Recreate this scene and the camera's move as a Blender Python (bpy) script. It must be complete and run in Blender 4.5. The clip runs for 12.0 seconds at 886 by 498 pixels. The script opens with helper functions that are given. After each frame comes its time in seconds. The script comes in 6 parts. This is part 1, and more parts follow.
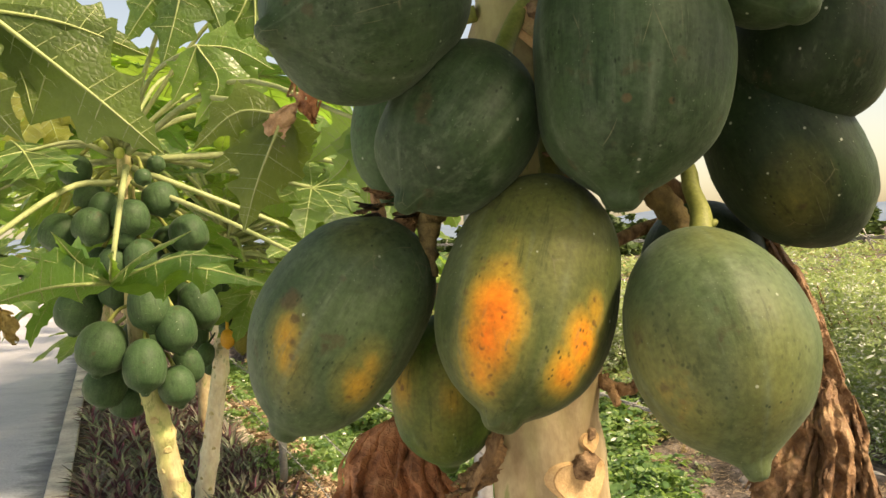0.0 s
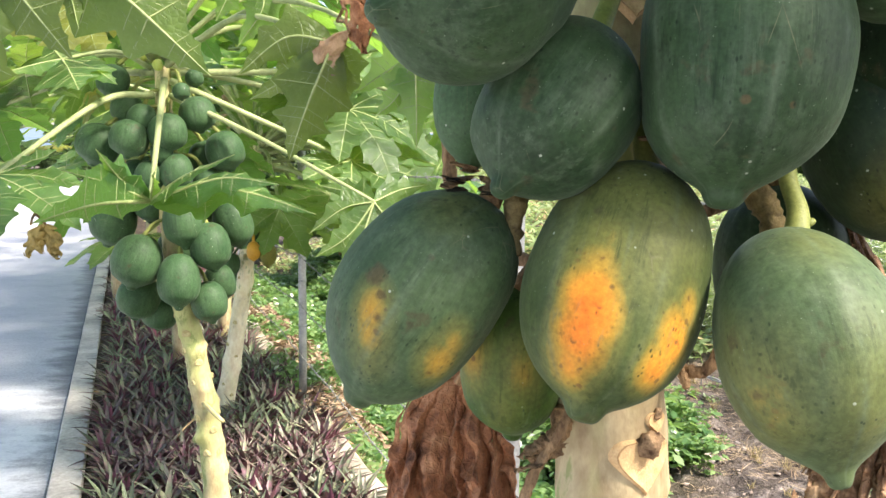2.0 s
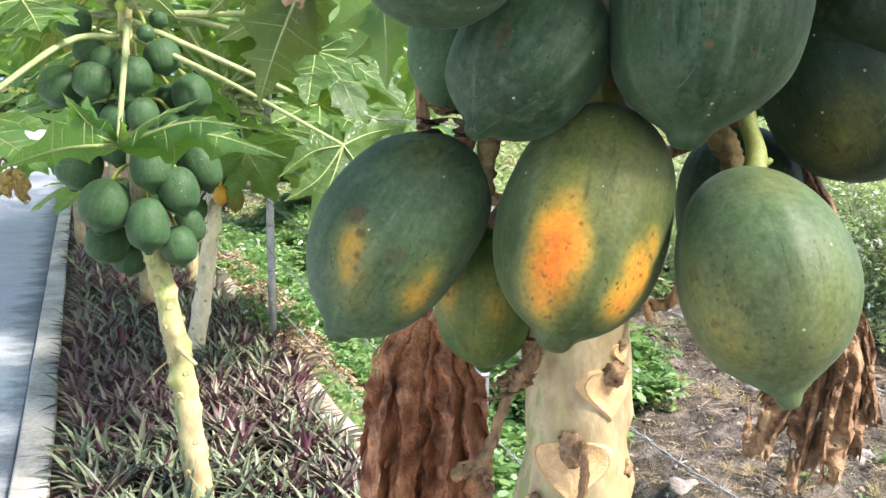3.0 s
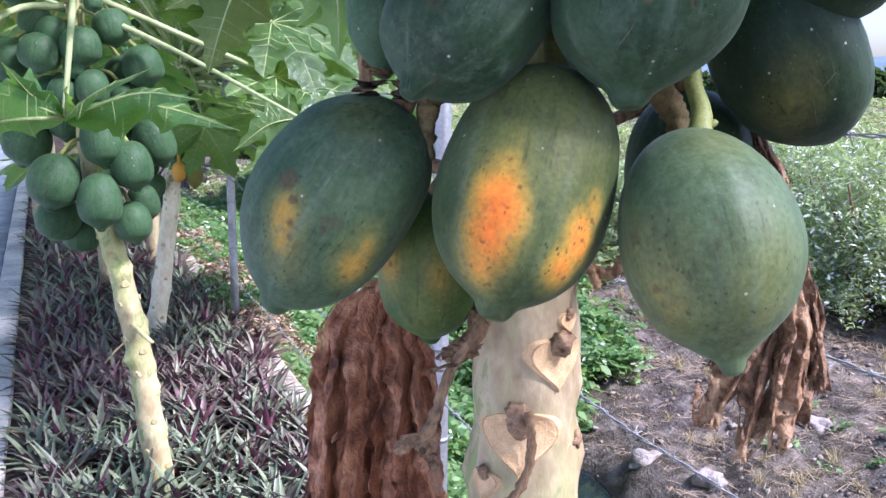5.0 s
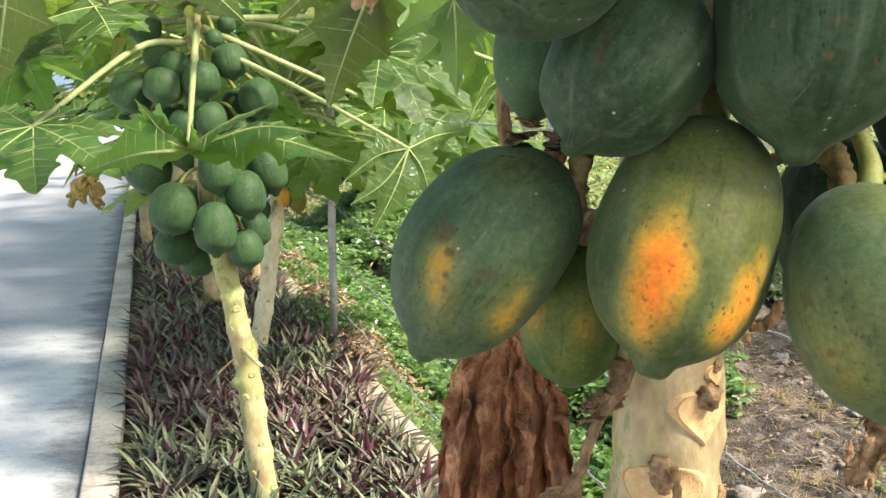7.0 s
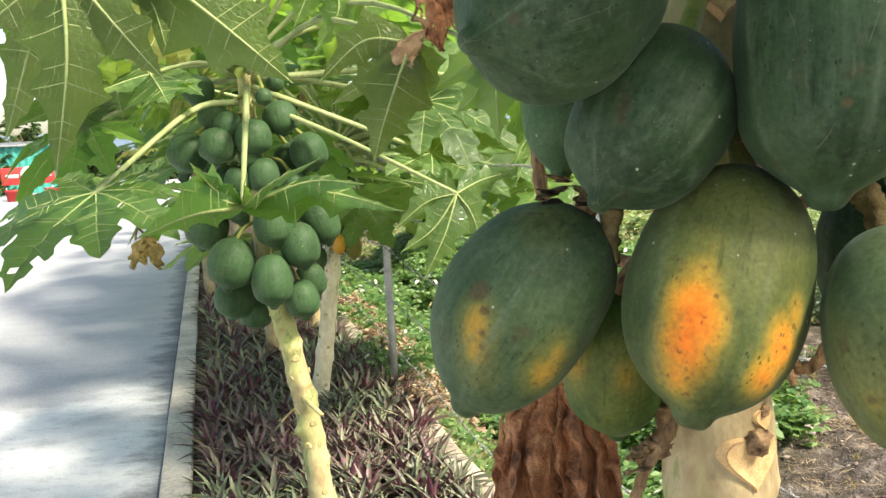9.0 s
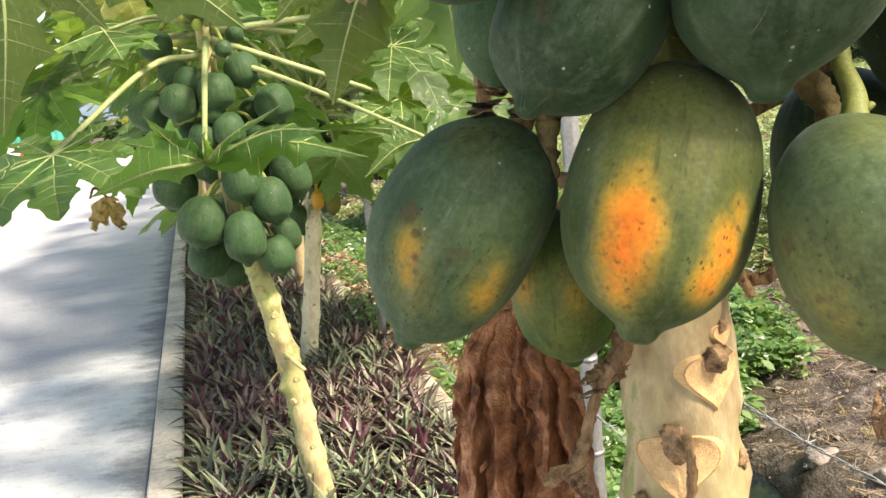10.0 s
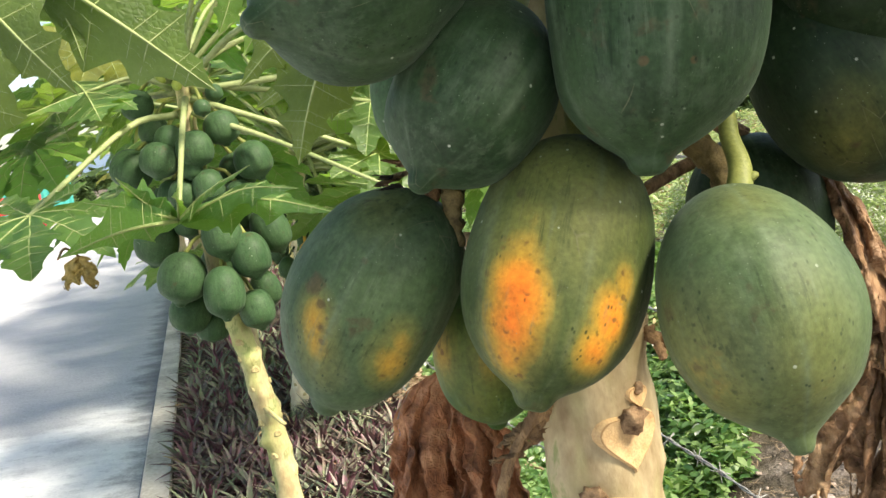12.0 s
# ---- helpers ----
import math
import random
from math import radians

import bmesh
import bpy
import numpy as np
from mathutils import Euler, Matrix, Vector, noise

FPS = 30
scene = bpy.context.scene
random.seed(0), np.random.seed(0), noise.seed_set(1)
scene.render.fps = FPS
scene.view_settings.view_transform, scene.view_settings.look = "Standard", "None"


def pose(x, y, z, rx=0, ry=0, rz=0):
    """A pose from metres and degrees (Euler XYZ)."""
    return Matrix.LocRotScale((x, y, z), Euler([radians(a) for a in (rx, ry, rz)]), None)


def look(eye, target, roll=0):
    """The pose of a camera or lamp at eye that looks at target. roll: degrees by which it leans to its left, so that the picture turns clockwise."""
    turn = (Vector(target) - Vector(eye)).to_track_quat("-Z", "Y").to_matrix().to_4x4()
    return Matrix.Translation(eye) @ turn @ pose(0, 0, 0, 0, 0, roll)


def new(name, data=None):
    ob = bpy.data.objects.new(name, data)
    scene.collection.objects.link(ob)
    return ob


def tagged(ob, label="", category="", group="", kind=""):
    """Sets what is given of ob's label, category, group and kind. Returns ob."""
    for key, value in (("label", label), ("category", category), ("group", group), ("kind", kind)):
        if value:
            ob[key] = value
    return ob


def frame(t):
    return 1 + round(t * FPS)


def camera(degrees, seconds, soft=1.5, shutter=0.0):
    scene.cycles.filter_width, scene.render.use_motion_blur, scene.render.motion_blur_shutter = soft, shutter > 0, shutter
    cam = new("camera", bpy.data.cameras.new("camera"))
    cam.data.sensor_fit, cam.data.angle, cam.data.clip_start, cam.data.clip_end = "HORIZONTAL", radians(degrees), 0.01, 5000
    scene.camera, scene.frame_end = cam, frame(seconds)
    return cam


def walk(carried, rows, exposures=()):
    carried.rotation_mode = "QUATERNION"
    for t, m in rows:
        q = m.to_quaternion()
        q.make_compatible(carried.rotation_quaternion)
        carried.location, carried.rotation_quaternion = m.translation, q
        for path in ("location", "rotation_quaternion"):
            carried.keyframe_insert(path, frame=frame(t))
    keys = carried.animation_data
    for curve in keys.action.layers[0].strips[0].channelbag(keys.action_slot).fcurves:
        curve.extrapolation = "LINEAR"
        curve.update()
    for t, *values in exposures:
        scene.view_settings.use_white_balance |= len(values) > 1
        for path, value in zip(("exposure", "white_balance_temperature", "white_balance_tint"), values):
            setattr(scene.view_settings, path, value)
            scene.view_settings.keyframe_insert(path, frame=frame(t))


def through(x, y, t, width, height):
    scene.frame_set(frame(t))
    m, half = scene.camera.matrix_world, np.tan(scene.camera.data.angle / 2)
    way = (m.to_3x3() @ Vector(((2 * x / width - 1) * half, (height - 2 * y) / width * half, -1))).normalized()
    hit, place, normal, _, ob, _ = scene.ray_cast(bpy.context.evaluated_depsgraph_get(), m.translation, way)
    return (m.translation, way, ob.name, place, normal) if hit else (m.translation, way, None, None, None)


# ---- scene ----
cam = camera(54.8, 12.0)
PATH = [
    (0, (0.032, 0.096, 1.532), (0.045, 2.096, 1.511), -2.5),
    (0.5, (0.03, 0.088, 1.562), (-0.066, 2.084, 1.487), -2.4),
    (1, (0.003, 0.134, 1.58), (-0.009, 2.131, 1.469), -0.4),
    (1.5, (-0.039, 0.142, 1.595), (-0.046, 2.134, 1.411), 0.3),
    (2, (-0.04, 0.109, 1.6), (-0.062, 2.097, 1.373), 0.7),
    (2.5, (-0.049, 0.093, 1.593), (-0.04, 2.071, 1.298), 1.0),
    (3, (-0.05, 0.073, 1.599), (0.008, 2.041, 1.245), 0.7),
    (3.2, (-0.046, 0.066, 1.601), (0.034, 2.029, 1.226), 0.5),
    (4.8, (-0.006, 0.098, 1.584), (0.149, 2.049, 1.168), 0.4),
    (5, (-0.018, 0.099, 1.584), (0.112, 2.053, 1.178), 0.6),
    (5.5, (-0.072, 0.099, 1.599), (-0.036, 2.062, 1.218), 1.2),
    (6, (-0.091, 0.094, 1.604), (-0.142, 2.059, 1.232), 1.6),
    (6.5, (-0.089, 0.103, 1.61), (-0.164, 2.069, 1.248), 0.9),
    (6.7, (-0.088, 0.107, 1.611), (-0.152, 2.073, 1.248), 0.4),
    (8.3, (-0.068, 0.106, 1.639), (-0.213, 2.078, 1.339), -1.9),
    (8.5, (-0.07, 0.1, 1.64), (-0.24, 2.072, 1.353), -2.1),
    (9, (-0.059, 0.093, 1.64), (-0.266, 2.063, 1.367), -3.1),
    (9.5, (-0.025, 0.106, 1.619), (-0.235, 2.069, 1.301), -5.1),
    (10, (-0.006, 0.141, 1.595), (-0.203, 2.096, 1.219), -6.2),
    (10.5, (0.006, 0.152, 1.587), (-0.174, 2.104, 1.191), -6.2),
    (11, (0.042, 0.16, 1.58), (-0.098, 2.117, 1.19), -6.1),
    (11.5, (0.076, 0.148, 1.589), (-0.087, 2.113, 1.254), -6.7),
    (12, (0.094, 0.133, 1.61), (-0.105, 2.105, 1.34), -7.0),
]
walk(cam, [(t, look(eye, target, roll)) for t, eye, target, roll in PATH],
     exposures=[(0.0, 1.35, 9800, 16), (0.5, 1.55, 8500, 6), (1.0, 1.68, 7700, 5), (1.5, 1.86, 6600, 8), (2.0, 1.9, 6800, 14), (3.0, 1.85, 6400, 12), (4.8, 1.63, 5350, 29), (5.1, 1.58, 5300, 29), (5.6, 1.71, 6350, 15), (6.5, 1.54, 7100, 10), (8.5, 1.63, 7300, 7), (9.0, 1.56, 7350, 7), (10.0, 1.54, 7600, 12), (11.0, 1.56, 7600, 12), (12.0, 1.53, 7250, 9)])

# ---------------------------------------------------------------- light
SUN_EL, SUN_AZ = 48.0, 118.0          # degrees; azimuth from +y towards +x
sky_world = bpy.data.worlds.new("sky")
scene.world = sky_world
sky_world.use_nodes = True
wn = sky_world.node_tree
wn.nodes.clear()
w_out = wn.nodes.new("ShaderNodeOutputWorld")
w_bg = wn.nodes.new("ShaderNodeBackground")
w_sky = wn.nodes.new("ShaderNodeTexSky")
w_sky.sky_type = "NISHITA"
w_sky.sun_disc = False
w_sky.sun_elevation, w_sky.sun_rotation = radians(SUN_EL), radians(SUN_AZ)
w_sky.dust_density, w_sky.air_density, w_sky.ozone_density = 1.9, 1.0, 0.5
w_bg.inputs["Strength"].default_value = 0.096
wn.links.new(w_sky.outputs[0], w_bg.inputs["Color"])
wn.links.new(w_bg.outputs[0], w_out.inputs["Surface"])
sun_data = bpy.data.lights.new("sun", "SUN")
sun_data.energy, sun_data.angle, sun_data.color = 3.1, radians(11.0), (1.0, 0.94, 0.84)
sun = new("sun", sun_data)
_e, _a = radians(SUN_EL), radians(SUN_AZ)
sun.matrix_world = look((math.cos(_e) * math.sin(_a) * 30, math.cos(_e) * math.cos(_a) * 30, math.sin(_e) * 30), (0, 0, 0))

# ---------------------------------------------------------------- plan: u runs along the road, v to its right
DU, DV = Vector((-0.36, 0.933, 0.0)), Vector((0.933, 0.36, 0.0))


def uv(u, v, z=0.0):
    return DU * u + DV * v + Vector((0, 0, z))


# ---------------------------------------------------------------- materials
class Mat:
    """A node material with short helpers."""

    def __init__(self, name, rough=0.6, spec=0.5, metal=0.0):
        self.m = bpy.data.materials.new(name)
        self.m.use_nodes = True
        self.t = self.m.node_tree
        self.b = self.t.nodes["Principled BSDF"]
        self.out = self.t.nodes["Material Output"]
        self.b.inputs["Roughness"].default_value = rough
        self.b.inputs["Specular IOR Level"].default_value = spec
        self.b.inputs["Metallic"].default_value = metal

    def node(self, kind, **values):
        n = self.t.nodes.new(kind)
        for k, v in values.items():
            n.inputs[k.replace("_", " ")].default_value = v
        return n

    def link(self, a, b):
        self.t.links.new(a, b)

    def place(self, which="Object", scale=(1, 1, 1)):
        c = self.t.nodes.new("ShaderNodeTexCoord")
        m = self.t.nodes.new("ShaderNodeMapping")
        m.inputs["Scale"].default_value = scale
        self.link(c.outputs[which], m.inputs["Vector"])
        return m.outputs[0]

    def position(self):
        return self.t.nodes.new("ShaderNodeNewGeometry").outputs["Position"]

    def noise(self, vec, scale, detail=4.0, rough=0.55):
        n = self.node("ShaderNodeTexNoise", Scale=scale, Detail=detail, Roughness=rough)
        self.link(vec, n.inputs["Vector"])
        return n.outputs["Fac"]

    def voronoi(self, vec, scale, feature="F1"):
        n = self.node("ShaderNodeTexVoronoi", Scale=scale)
        n.feature = feature
        self.link(vec, n.inputs["Vector"])
        return n.outputs["Distance"]

    def ramp(self, fac, *stops):
        n = self.t.nodes.new("ShaderNodeValToRGB")
        e = n.color_ramp.elements
        while len(e) < len(stops):
            e.new(0.5)
        for s, (p, c) in zip(e, stops):
            s.position = p
            s.color = (c, c, c, 1) if isinstance(c, (int, float)) else (*c, 1)
        self.link(fac, n.inputs["Fac"])
        return n.outputs["Color"]

    def mix(self, fac, a, b, mode="MIX"):
        n = self.t.nodes.new("ShaderNodeMix")
        n.data_type, n.blend_type = "RGBA", mode
        for socket, value in ((n.inputs[0], fac), (n.inputs[6], a), (n.inputs[7], b)):
            if isinstance(value, tuple):
                socket.default_value = (*value, 1)
            elif isinstance(value, (int, float)):
                socket.default_value = value
            else:
                self.link(value, socket)
        return n.outputs[2]

    def math(self, op, a, b=0.0, clamp=False):
        n = self.t.nodes.new("ShaderNodeMath")
        n.operation, n.use_clamp = op, clamp
        for socket, value in zip(n.inputs, (a, b)):
            if isinstance(value, (int, float)):
                socket.default_value = value
            else:
                self.link(value, socket)
        return n.outputs[0]

    def random(self, what="object"):
        if what == "object":
            return self.t.nodes.new("ShaderNodeObjectInfo").outputs["Random"]
        return self.t.nodes.new("ShaderNodeNewGeometry").outputs["Random Per Island"]

    def color(self, c):
        if isinstance(c, tuple):
            self.b.inputs["Base Color"].default_value = (*c, 1)
        else:
            self.link(c, self.b.inputs["Base Color"])
        return self

    def bump(self, height, strength=0.3, distance=0.01):
        n = self.node("ShaderNodeBump", Strength=strength, Distance=distance)
        self.link(height, n.inputs["Height"])
        self.link(n.outputs[0], self.b.inputs["Normal"])
        return self

    def thin(self, col, amount=0.4):
        """Lets light through a leaf."""
        tr = self.t.nodes.new("ShaderNodeBsdfTranslucent")
        mx = self.node("ShaderNodeMixShader", Fac=amount)
        if isinstance(col, tuple):
            tr.inputs["Color"].default_value = (*col, 1)
        else:
            self.link(col, tr.inputs["Color"])
        self.link(self.b.outputs[0], mx.inputs[1])
        self.link(tr.outputs[0], mx.inputs[2])
        self.link(mx.outputs[0], self.out.inputs["Surface"])
        return self


def mat_concrete():
    a = Mat("path_concrete", rough=0.8, spec=0.3)
    p = a.place("Object")
    turned = a.t.nodes.new("ShaderNodeMapping")
    turned.inputs["Rotation"].default_value = (0, 0, -0.368)
    turned.inputs["Scale"].default_value = (0.7, 1.25, 1.0)
    a.link(p, turned.inputs["Vector"])
    streak = turned.outputs[0]
    big, mid, fine = a.noise(streak, 0.9, 5, 0.6), a.noise(streak, 3.2, 7, 0.7), a.noise(p, 60, 3)
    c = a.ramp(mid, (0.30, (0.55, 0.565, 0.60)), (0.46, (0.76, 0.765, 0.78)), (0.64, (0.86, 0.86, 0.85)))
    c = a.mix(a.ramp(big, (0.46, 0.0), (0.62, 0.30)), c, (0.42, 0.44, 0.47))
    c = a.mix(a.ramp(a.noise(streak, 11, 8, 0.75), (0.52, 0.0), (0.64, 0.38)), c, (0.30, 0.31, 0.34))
    # shade beside the kerb painted into the concrete as a dark ragged-edged strip
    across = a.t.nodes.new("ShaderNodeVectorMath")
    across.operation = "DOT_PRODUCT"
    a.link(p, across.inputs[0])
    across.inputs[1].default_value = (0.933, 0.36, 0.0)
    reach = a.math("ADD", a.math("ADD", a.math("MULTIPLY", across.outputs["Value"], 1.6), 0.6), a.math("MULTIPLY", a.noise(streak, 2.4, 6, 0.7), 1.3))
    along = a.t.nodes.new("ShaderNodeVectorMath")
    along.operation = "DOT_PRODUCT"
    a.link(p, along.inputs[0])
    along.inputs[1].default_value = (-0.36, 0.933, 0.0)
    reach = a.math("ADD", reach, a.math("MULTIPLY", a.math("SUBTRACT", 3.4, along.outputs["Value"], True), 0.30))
    kerb_shade = a.ramp(reach, (0.34, 0.0), (0.56, 0.6), (0.85, 0.95))
    # greyer towards the far end of the path
    far_grey = a.ramp(a.math("ADD", a.math("MULTIPLY", along.outputs["Value"], 0.12), a.math("MULTIPLY", a.noise(streak, 1.3, 4), 0.5)), (0.92, 0.0), (1.30, 0.65))
    c = a.mix(far_grey, c, (0.30, 0.31, 0.34))
    c = a.mix(kerb_shade, c, (0.11, 0.115, 0.135))
    c = a.mix(0.3, c, a.ramp(fine, (0.3, 0.2), (0.7, 0.8)), "OVERLAY")
    a.color(c)
    a.bump(a.math("ADD", mid, a.math("MULTIPLY", fine, 0.3)), 0.5, 0.015)
    return a.m


def mat_kerb(name, light=(0.62, 0.58, 0.52), dark=(0.36, 0.33, 0.30)):
    a = Mat(name, rough=0.85, spec=0.25)
    p = a.place("Object")
    n1, n2 = a.noise(p, 3.5, 6, 0.65), a.noise(p, 45, 4)
    c = a.ramp(n1, (0.32, dark), (0.6, light))
    c = a.mix(0.3, c, a.ramp(n2, (0.3, 0.15), (0.7, 0.85)), "OVERLAY")
    a.color(c)
    a.bump(a.math("ADD", n1, a.math("MULTIPLY", n2, 0.5)), 0.5, 0.01)
    return a.m


def mat_ground():
    a = Mat("earth", rough=0.95, spec=0.1)
    p = a.place("Object")
    n1, n2, n3 = a.noise(p, 0.9, 6, 0.6), a.noise(p, 7, 6, 0.7), a.noise(p, 70, 3)
    c = a.ramp(n2, (0.32, (0.036, 0.029, 0.025)), (0.50, (0.135, 0.112, 0.097)), (0.72, (0.36, 0.31, 0.275)))
    c = a.mix(a.ramp(n1, (0.42, 0.0), (0.6, 0.3)), c, (0.13, 0.12, 0.07))
    c = a.mix(0.3, c, a.ramp(n3, (0.3, 0.15), (0.7, 0.85)), "OVERLAY")
    a.color(c)
    a.bump(a.math("ADD", n2, a.math("MULTIPLY", n3, 0.35)), 1.0, 0.05)
    return a.m


def mat_leaf(name, lo, hi, through, rough=0.42, amount=0.42, vary=0.35):
    a = Mat(name, rough=rough, spec=0.55)
    p = a.place("Object")
    n1, n2 = a.noise(p, 6, 5, 0.6), a.noise(p, 60, 3)
    c = a.ramp(n1, (0.3, lo), (0.7, hi))
    r = a.random()
    c = a.mix(a.math("MULTIPLY", r, vary), c, (0.13, 0.17, 0.03))
    c = a.mix(0.2, c, a.ramp(n2, (0.35, 0.2), (0.65, 0.8)), "OVERLAY")
    mesh = a.voronoi(p, 60, "DISTANCE_TO_EDGE")
    c = a.mix(a.ramp(mesh, (0.0, 0.30), (0.10, 0.0)), c, (0.17, 0.23, 0.09))
    c = a.mix(a.ramp(a.noise(p, 17, 4, 0.6), (0.45, 0.0), (0.65, 0.55)), c, tuple(0.6 * t for t in lo))
    blot = a.math("MULTIPLY", a.ramp(a.noise(p, 3.1, 4), (0.60, 0.0), (0.74, 0.5)), a.ramp(n2, (0.4, 0.0), (0.6, 1.0)))
    c = a.mix(blot, c, (0.20, 0.21, 0.04))
    a.color(c)
    a.bump(a.math("ADD", a.math("MULTIPLY", n1, 0.9), a.ramp(mesh, (0.0, 0.0), (0.25, 0.15))), 0.5, 0.012)
    a.thin(a.mix(a.math("MULTIPLY", r, 0.5), through, (0.34, 0.36, 0.04)), amount)
    return a.m


def mat_small_leaves(name, c1, c2, c3, rough=0.5, amount=0.3, through=(0.2, 0.3, 0.05)):
    a = Mat(name, rough=rough, spec=0.4)
    r = a.random("island")
    a.color(a.ramp(r, (0.0, c1), (0.5, c2), (1.0, c3)))
    a.thin(through, amount)
    return a.m


def mat_plain(name, lo, hi, scale, rough=0.6, spec=0.4, metal=0.0, bump=0.3, dist=0.004, stretch=(1, 1, 1)):
    a = Mat(name, rough=rough, spec=spec, metal=metal)
    p = a.place("Object", stretch)
    n1, n2 = a.noise(p, scale, 6, 0.6), a.noise(p, scale * 7, 3)
    c = a.ramp(n1, (0.3, lo), (0.7, hi))
    c = a.mix(0.25, c, a.ramp(n2, (0.3, 0.2), (0.7, 0.8)), "OVERLAY")
    a.color(c)
    a.bump(a.math("ADD", n1, a.math("MULTIPLY", n2, 0.4)), bump, dist)
    return a.m


def mat_trunk(name, pale, tan, green):
    a = Mat(name, rough=0.65, spec=0.3)
    p = a.place("Object", (1, 1, 0.45))
    n1, n2, n3 = a.noise(p, 15, 5, 0.6), a.noise(p, 60, 5, 0.7), a.noise(a.place("Object", (1, 1, 0.3)), 11, 4)
    c = a.ramp(n1, (0.38, tan), (0.58, pale))
    c = a.mix(a.ramp(n3, (0.46, 0.0), (0.62, 0.8)), c, green)
    lich = a.math("MULTIPLY", a.ramp(n1, (0.57, 0.0), (0.62, 1.0)), a.ramp(n2, (0.46, 0.0), (0.52, 1.0)))
    c = a.mix(a.math("MULTIPLY", lich, 0.7), c, (0.17, 0.23, 0.07))
    c = a.mix(0.25, c, a.ramp(n2, (0.3, 0.25), (0.7, 0.75)), "OVERLAY")
    a.color(c)
    dirt = a.math("MULTIPLY", a.ramp(a.noise(a.place("Object", (1, 1, 0.7)), 13, 6, 0.7), (0.50, 0.0), (0.66, 0.8)), a.ramp(n2, (0.38, 0.2), (0.6, 1.0)))
    c = a.mix(dirt, c, tuple(0.62 * t for t in tan))
    a.color(c)
    a.bump(a.math("ADD", n1, a.math("MULTIPLY", n2, 0.35)), 0.40, 0.007)
    return a.m


def mat_fruit(name, patches=(), green=((0.009, 0.026, 0.010), (0.025, 0.056, 0.021)), bloom=0.48, ripe_all=0.0, scabs=()):
    """Waxy papaya skin: mottled green with a pale bloom and streaks, white latex specks, and ripe patches (place, radius, how ripe)."""
    a = Mat(name, rough=0.5, spec=0.19)
    a.b.inputs["Sheen Weight"].default_value = 0.06
    a.b.inputs["Sheen Roughness"].default_value = 0.45
    a.b.inputs["Sheen Tint"].default_value = (0.72, 0.92, 0.74, 1)
    pos = a.position()
    n1, n2, n3 = a.noise(pos, 9, 5, 0.6), a.noise(pos, 42, 4, 0.65), a.noise(pos, 190, 3)
    streak = a.noise(a.place("Object", (1, 1, 0.10)), 55, 4, 0.6)
    c = a.ramp(n1, (0.3, green[0]), (0.7, green[1]))
    pale = tuple(0.55 * g + k for g, k in zip(green[1], (0.064, 0.082, 0.060)))
    c = a.mix(a.ramp(a.noise(pos, 75, 4, 0.7), (0.50, 0.0), (0.70, 0.35)), c, tuple(0.55 * g for g in green[0]))
    c = a.mix(a.ramp(streak, (0.50, 0.0), (0.78, bloom * 0.7)), c, pale)
    c = a.mix(a.ramp(n2, (0.50, 0.0), (0.78, bloom * 0.55)), c, pale)
    c = a.mix(a.ramp(streak, (0.22, 0.55), (0.42, 0.0)), c, tuple(0.6 * g for g in green[0]))
    if ripe_all:
        c = a.mix(ripe_all, c, (0.30, 0.24, 0.035))
    total = None
    for (x, y, z), radius, much in patches:
        d = a.t.nodes.new("ShaderNodeVectorMath")
        d.operation = "SUBTRACT"
        a.link(pos, d.inputs[0])
        d.inputs[1].default_value = (x, y, z)
        s = a.t.nodes.new("ShaderNodeVectorMath")
        s.operation = "MULTIPLY"
        a.link(d.outputs[0], s.inputs[0])
        s.inputs[1].default_value = (1.15, 0.9, 0.74)
        ln = a.t.nodes.new("ShaderNodeVectorMath")
        ln.operation = "LENGTH"
        a.link(s.outputs[0], ln.inputs[0])
        far = a.math("DIVIDE", ln.outputs["Value"], radius)
        near = a.math("MULTIPLY", a.math("MULTIPLY", a.math("MAXIMUM", a.math("SUBTRACT", 1.75, far), 0.0), 0.66), much)
        total = near if total is None else a.math("MAXIMUM", total, near)
    if total is not None:
        wob = a.math("ADD", a.math("MULTIPLY", a.math("SUBTRACT", n2, 0.5), 0.12), a.math("MULTIPLY", a.math("SUBTRACT", streak, 0.5), 0.20))
        some = a.ramp(total, (0.0, 0.0), (0.25, 1.0))
        total = a.math("ADD", total, a.math("MULTIPLY", wob, some), True)
        c = a.mix(a.ramp(total, (0.03, 0.0), (0.34, 0.75)), c, (0.17, 0.165, 0.04))
        c = a.mix(a.ramp(total, (0.26, 0.0), (0.50, 0.7), (0.74, 1.0)), c, (0.50, 0.265, 0.03))
        c = a.mix(a.ramp(total, (0.48, 0.0), (0.92, 1.0)), c, (0.82, 0.205, 0.022))
        warped = a.node("ShaderNodeVectorMath")
        warped.operation = "ADD"
        a.link(pos, warped.inputs[0])
        sh = a.node("ShaderNodeVectorMath")
        sh.operation = "SCALE"
        sh.inputs["Scale"].default_value = 0.006
        nz = a.node("ShaderNodeTexNoise", Scale=70.0, Detail=2.0)
        a.link(pos, nz.inputs["Vector"])
        a.link(nz.outputs["Color"], sh.inputs[0])
        a.link(sh.outputs[0], warped.inputs[1])
        spots = a.math("MAXIMUM", a.math("MULTIPLY", a.ramp(a.voronoi(warped.outputs[0], 135), (0.14, 1.0), (0.26, 0.0)), 0.45),
                       a.math("MULTIPLY", a.ramp(a.voronoi(warped.outputs[0], 70), (0.17, 1.0), (0.28, 0.0)), 0.9))
        here = a.ramp(a.noise(pos, 45, 2), (0.49, 0.0), (0.57, 1.0))
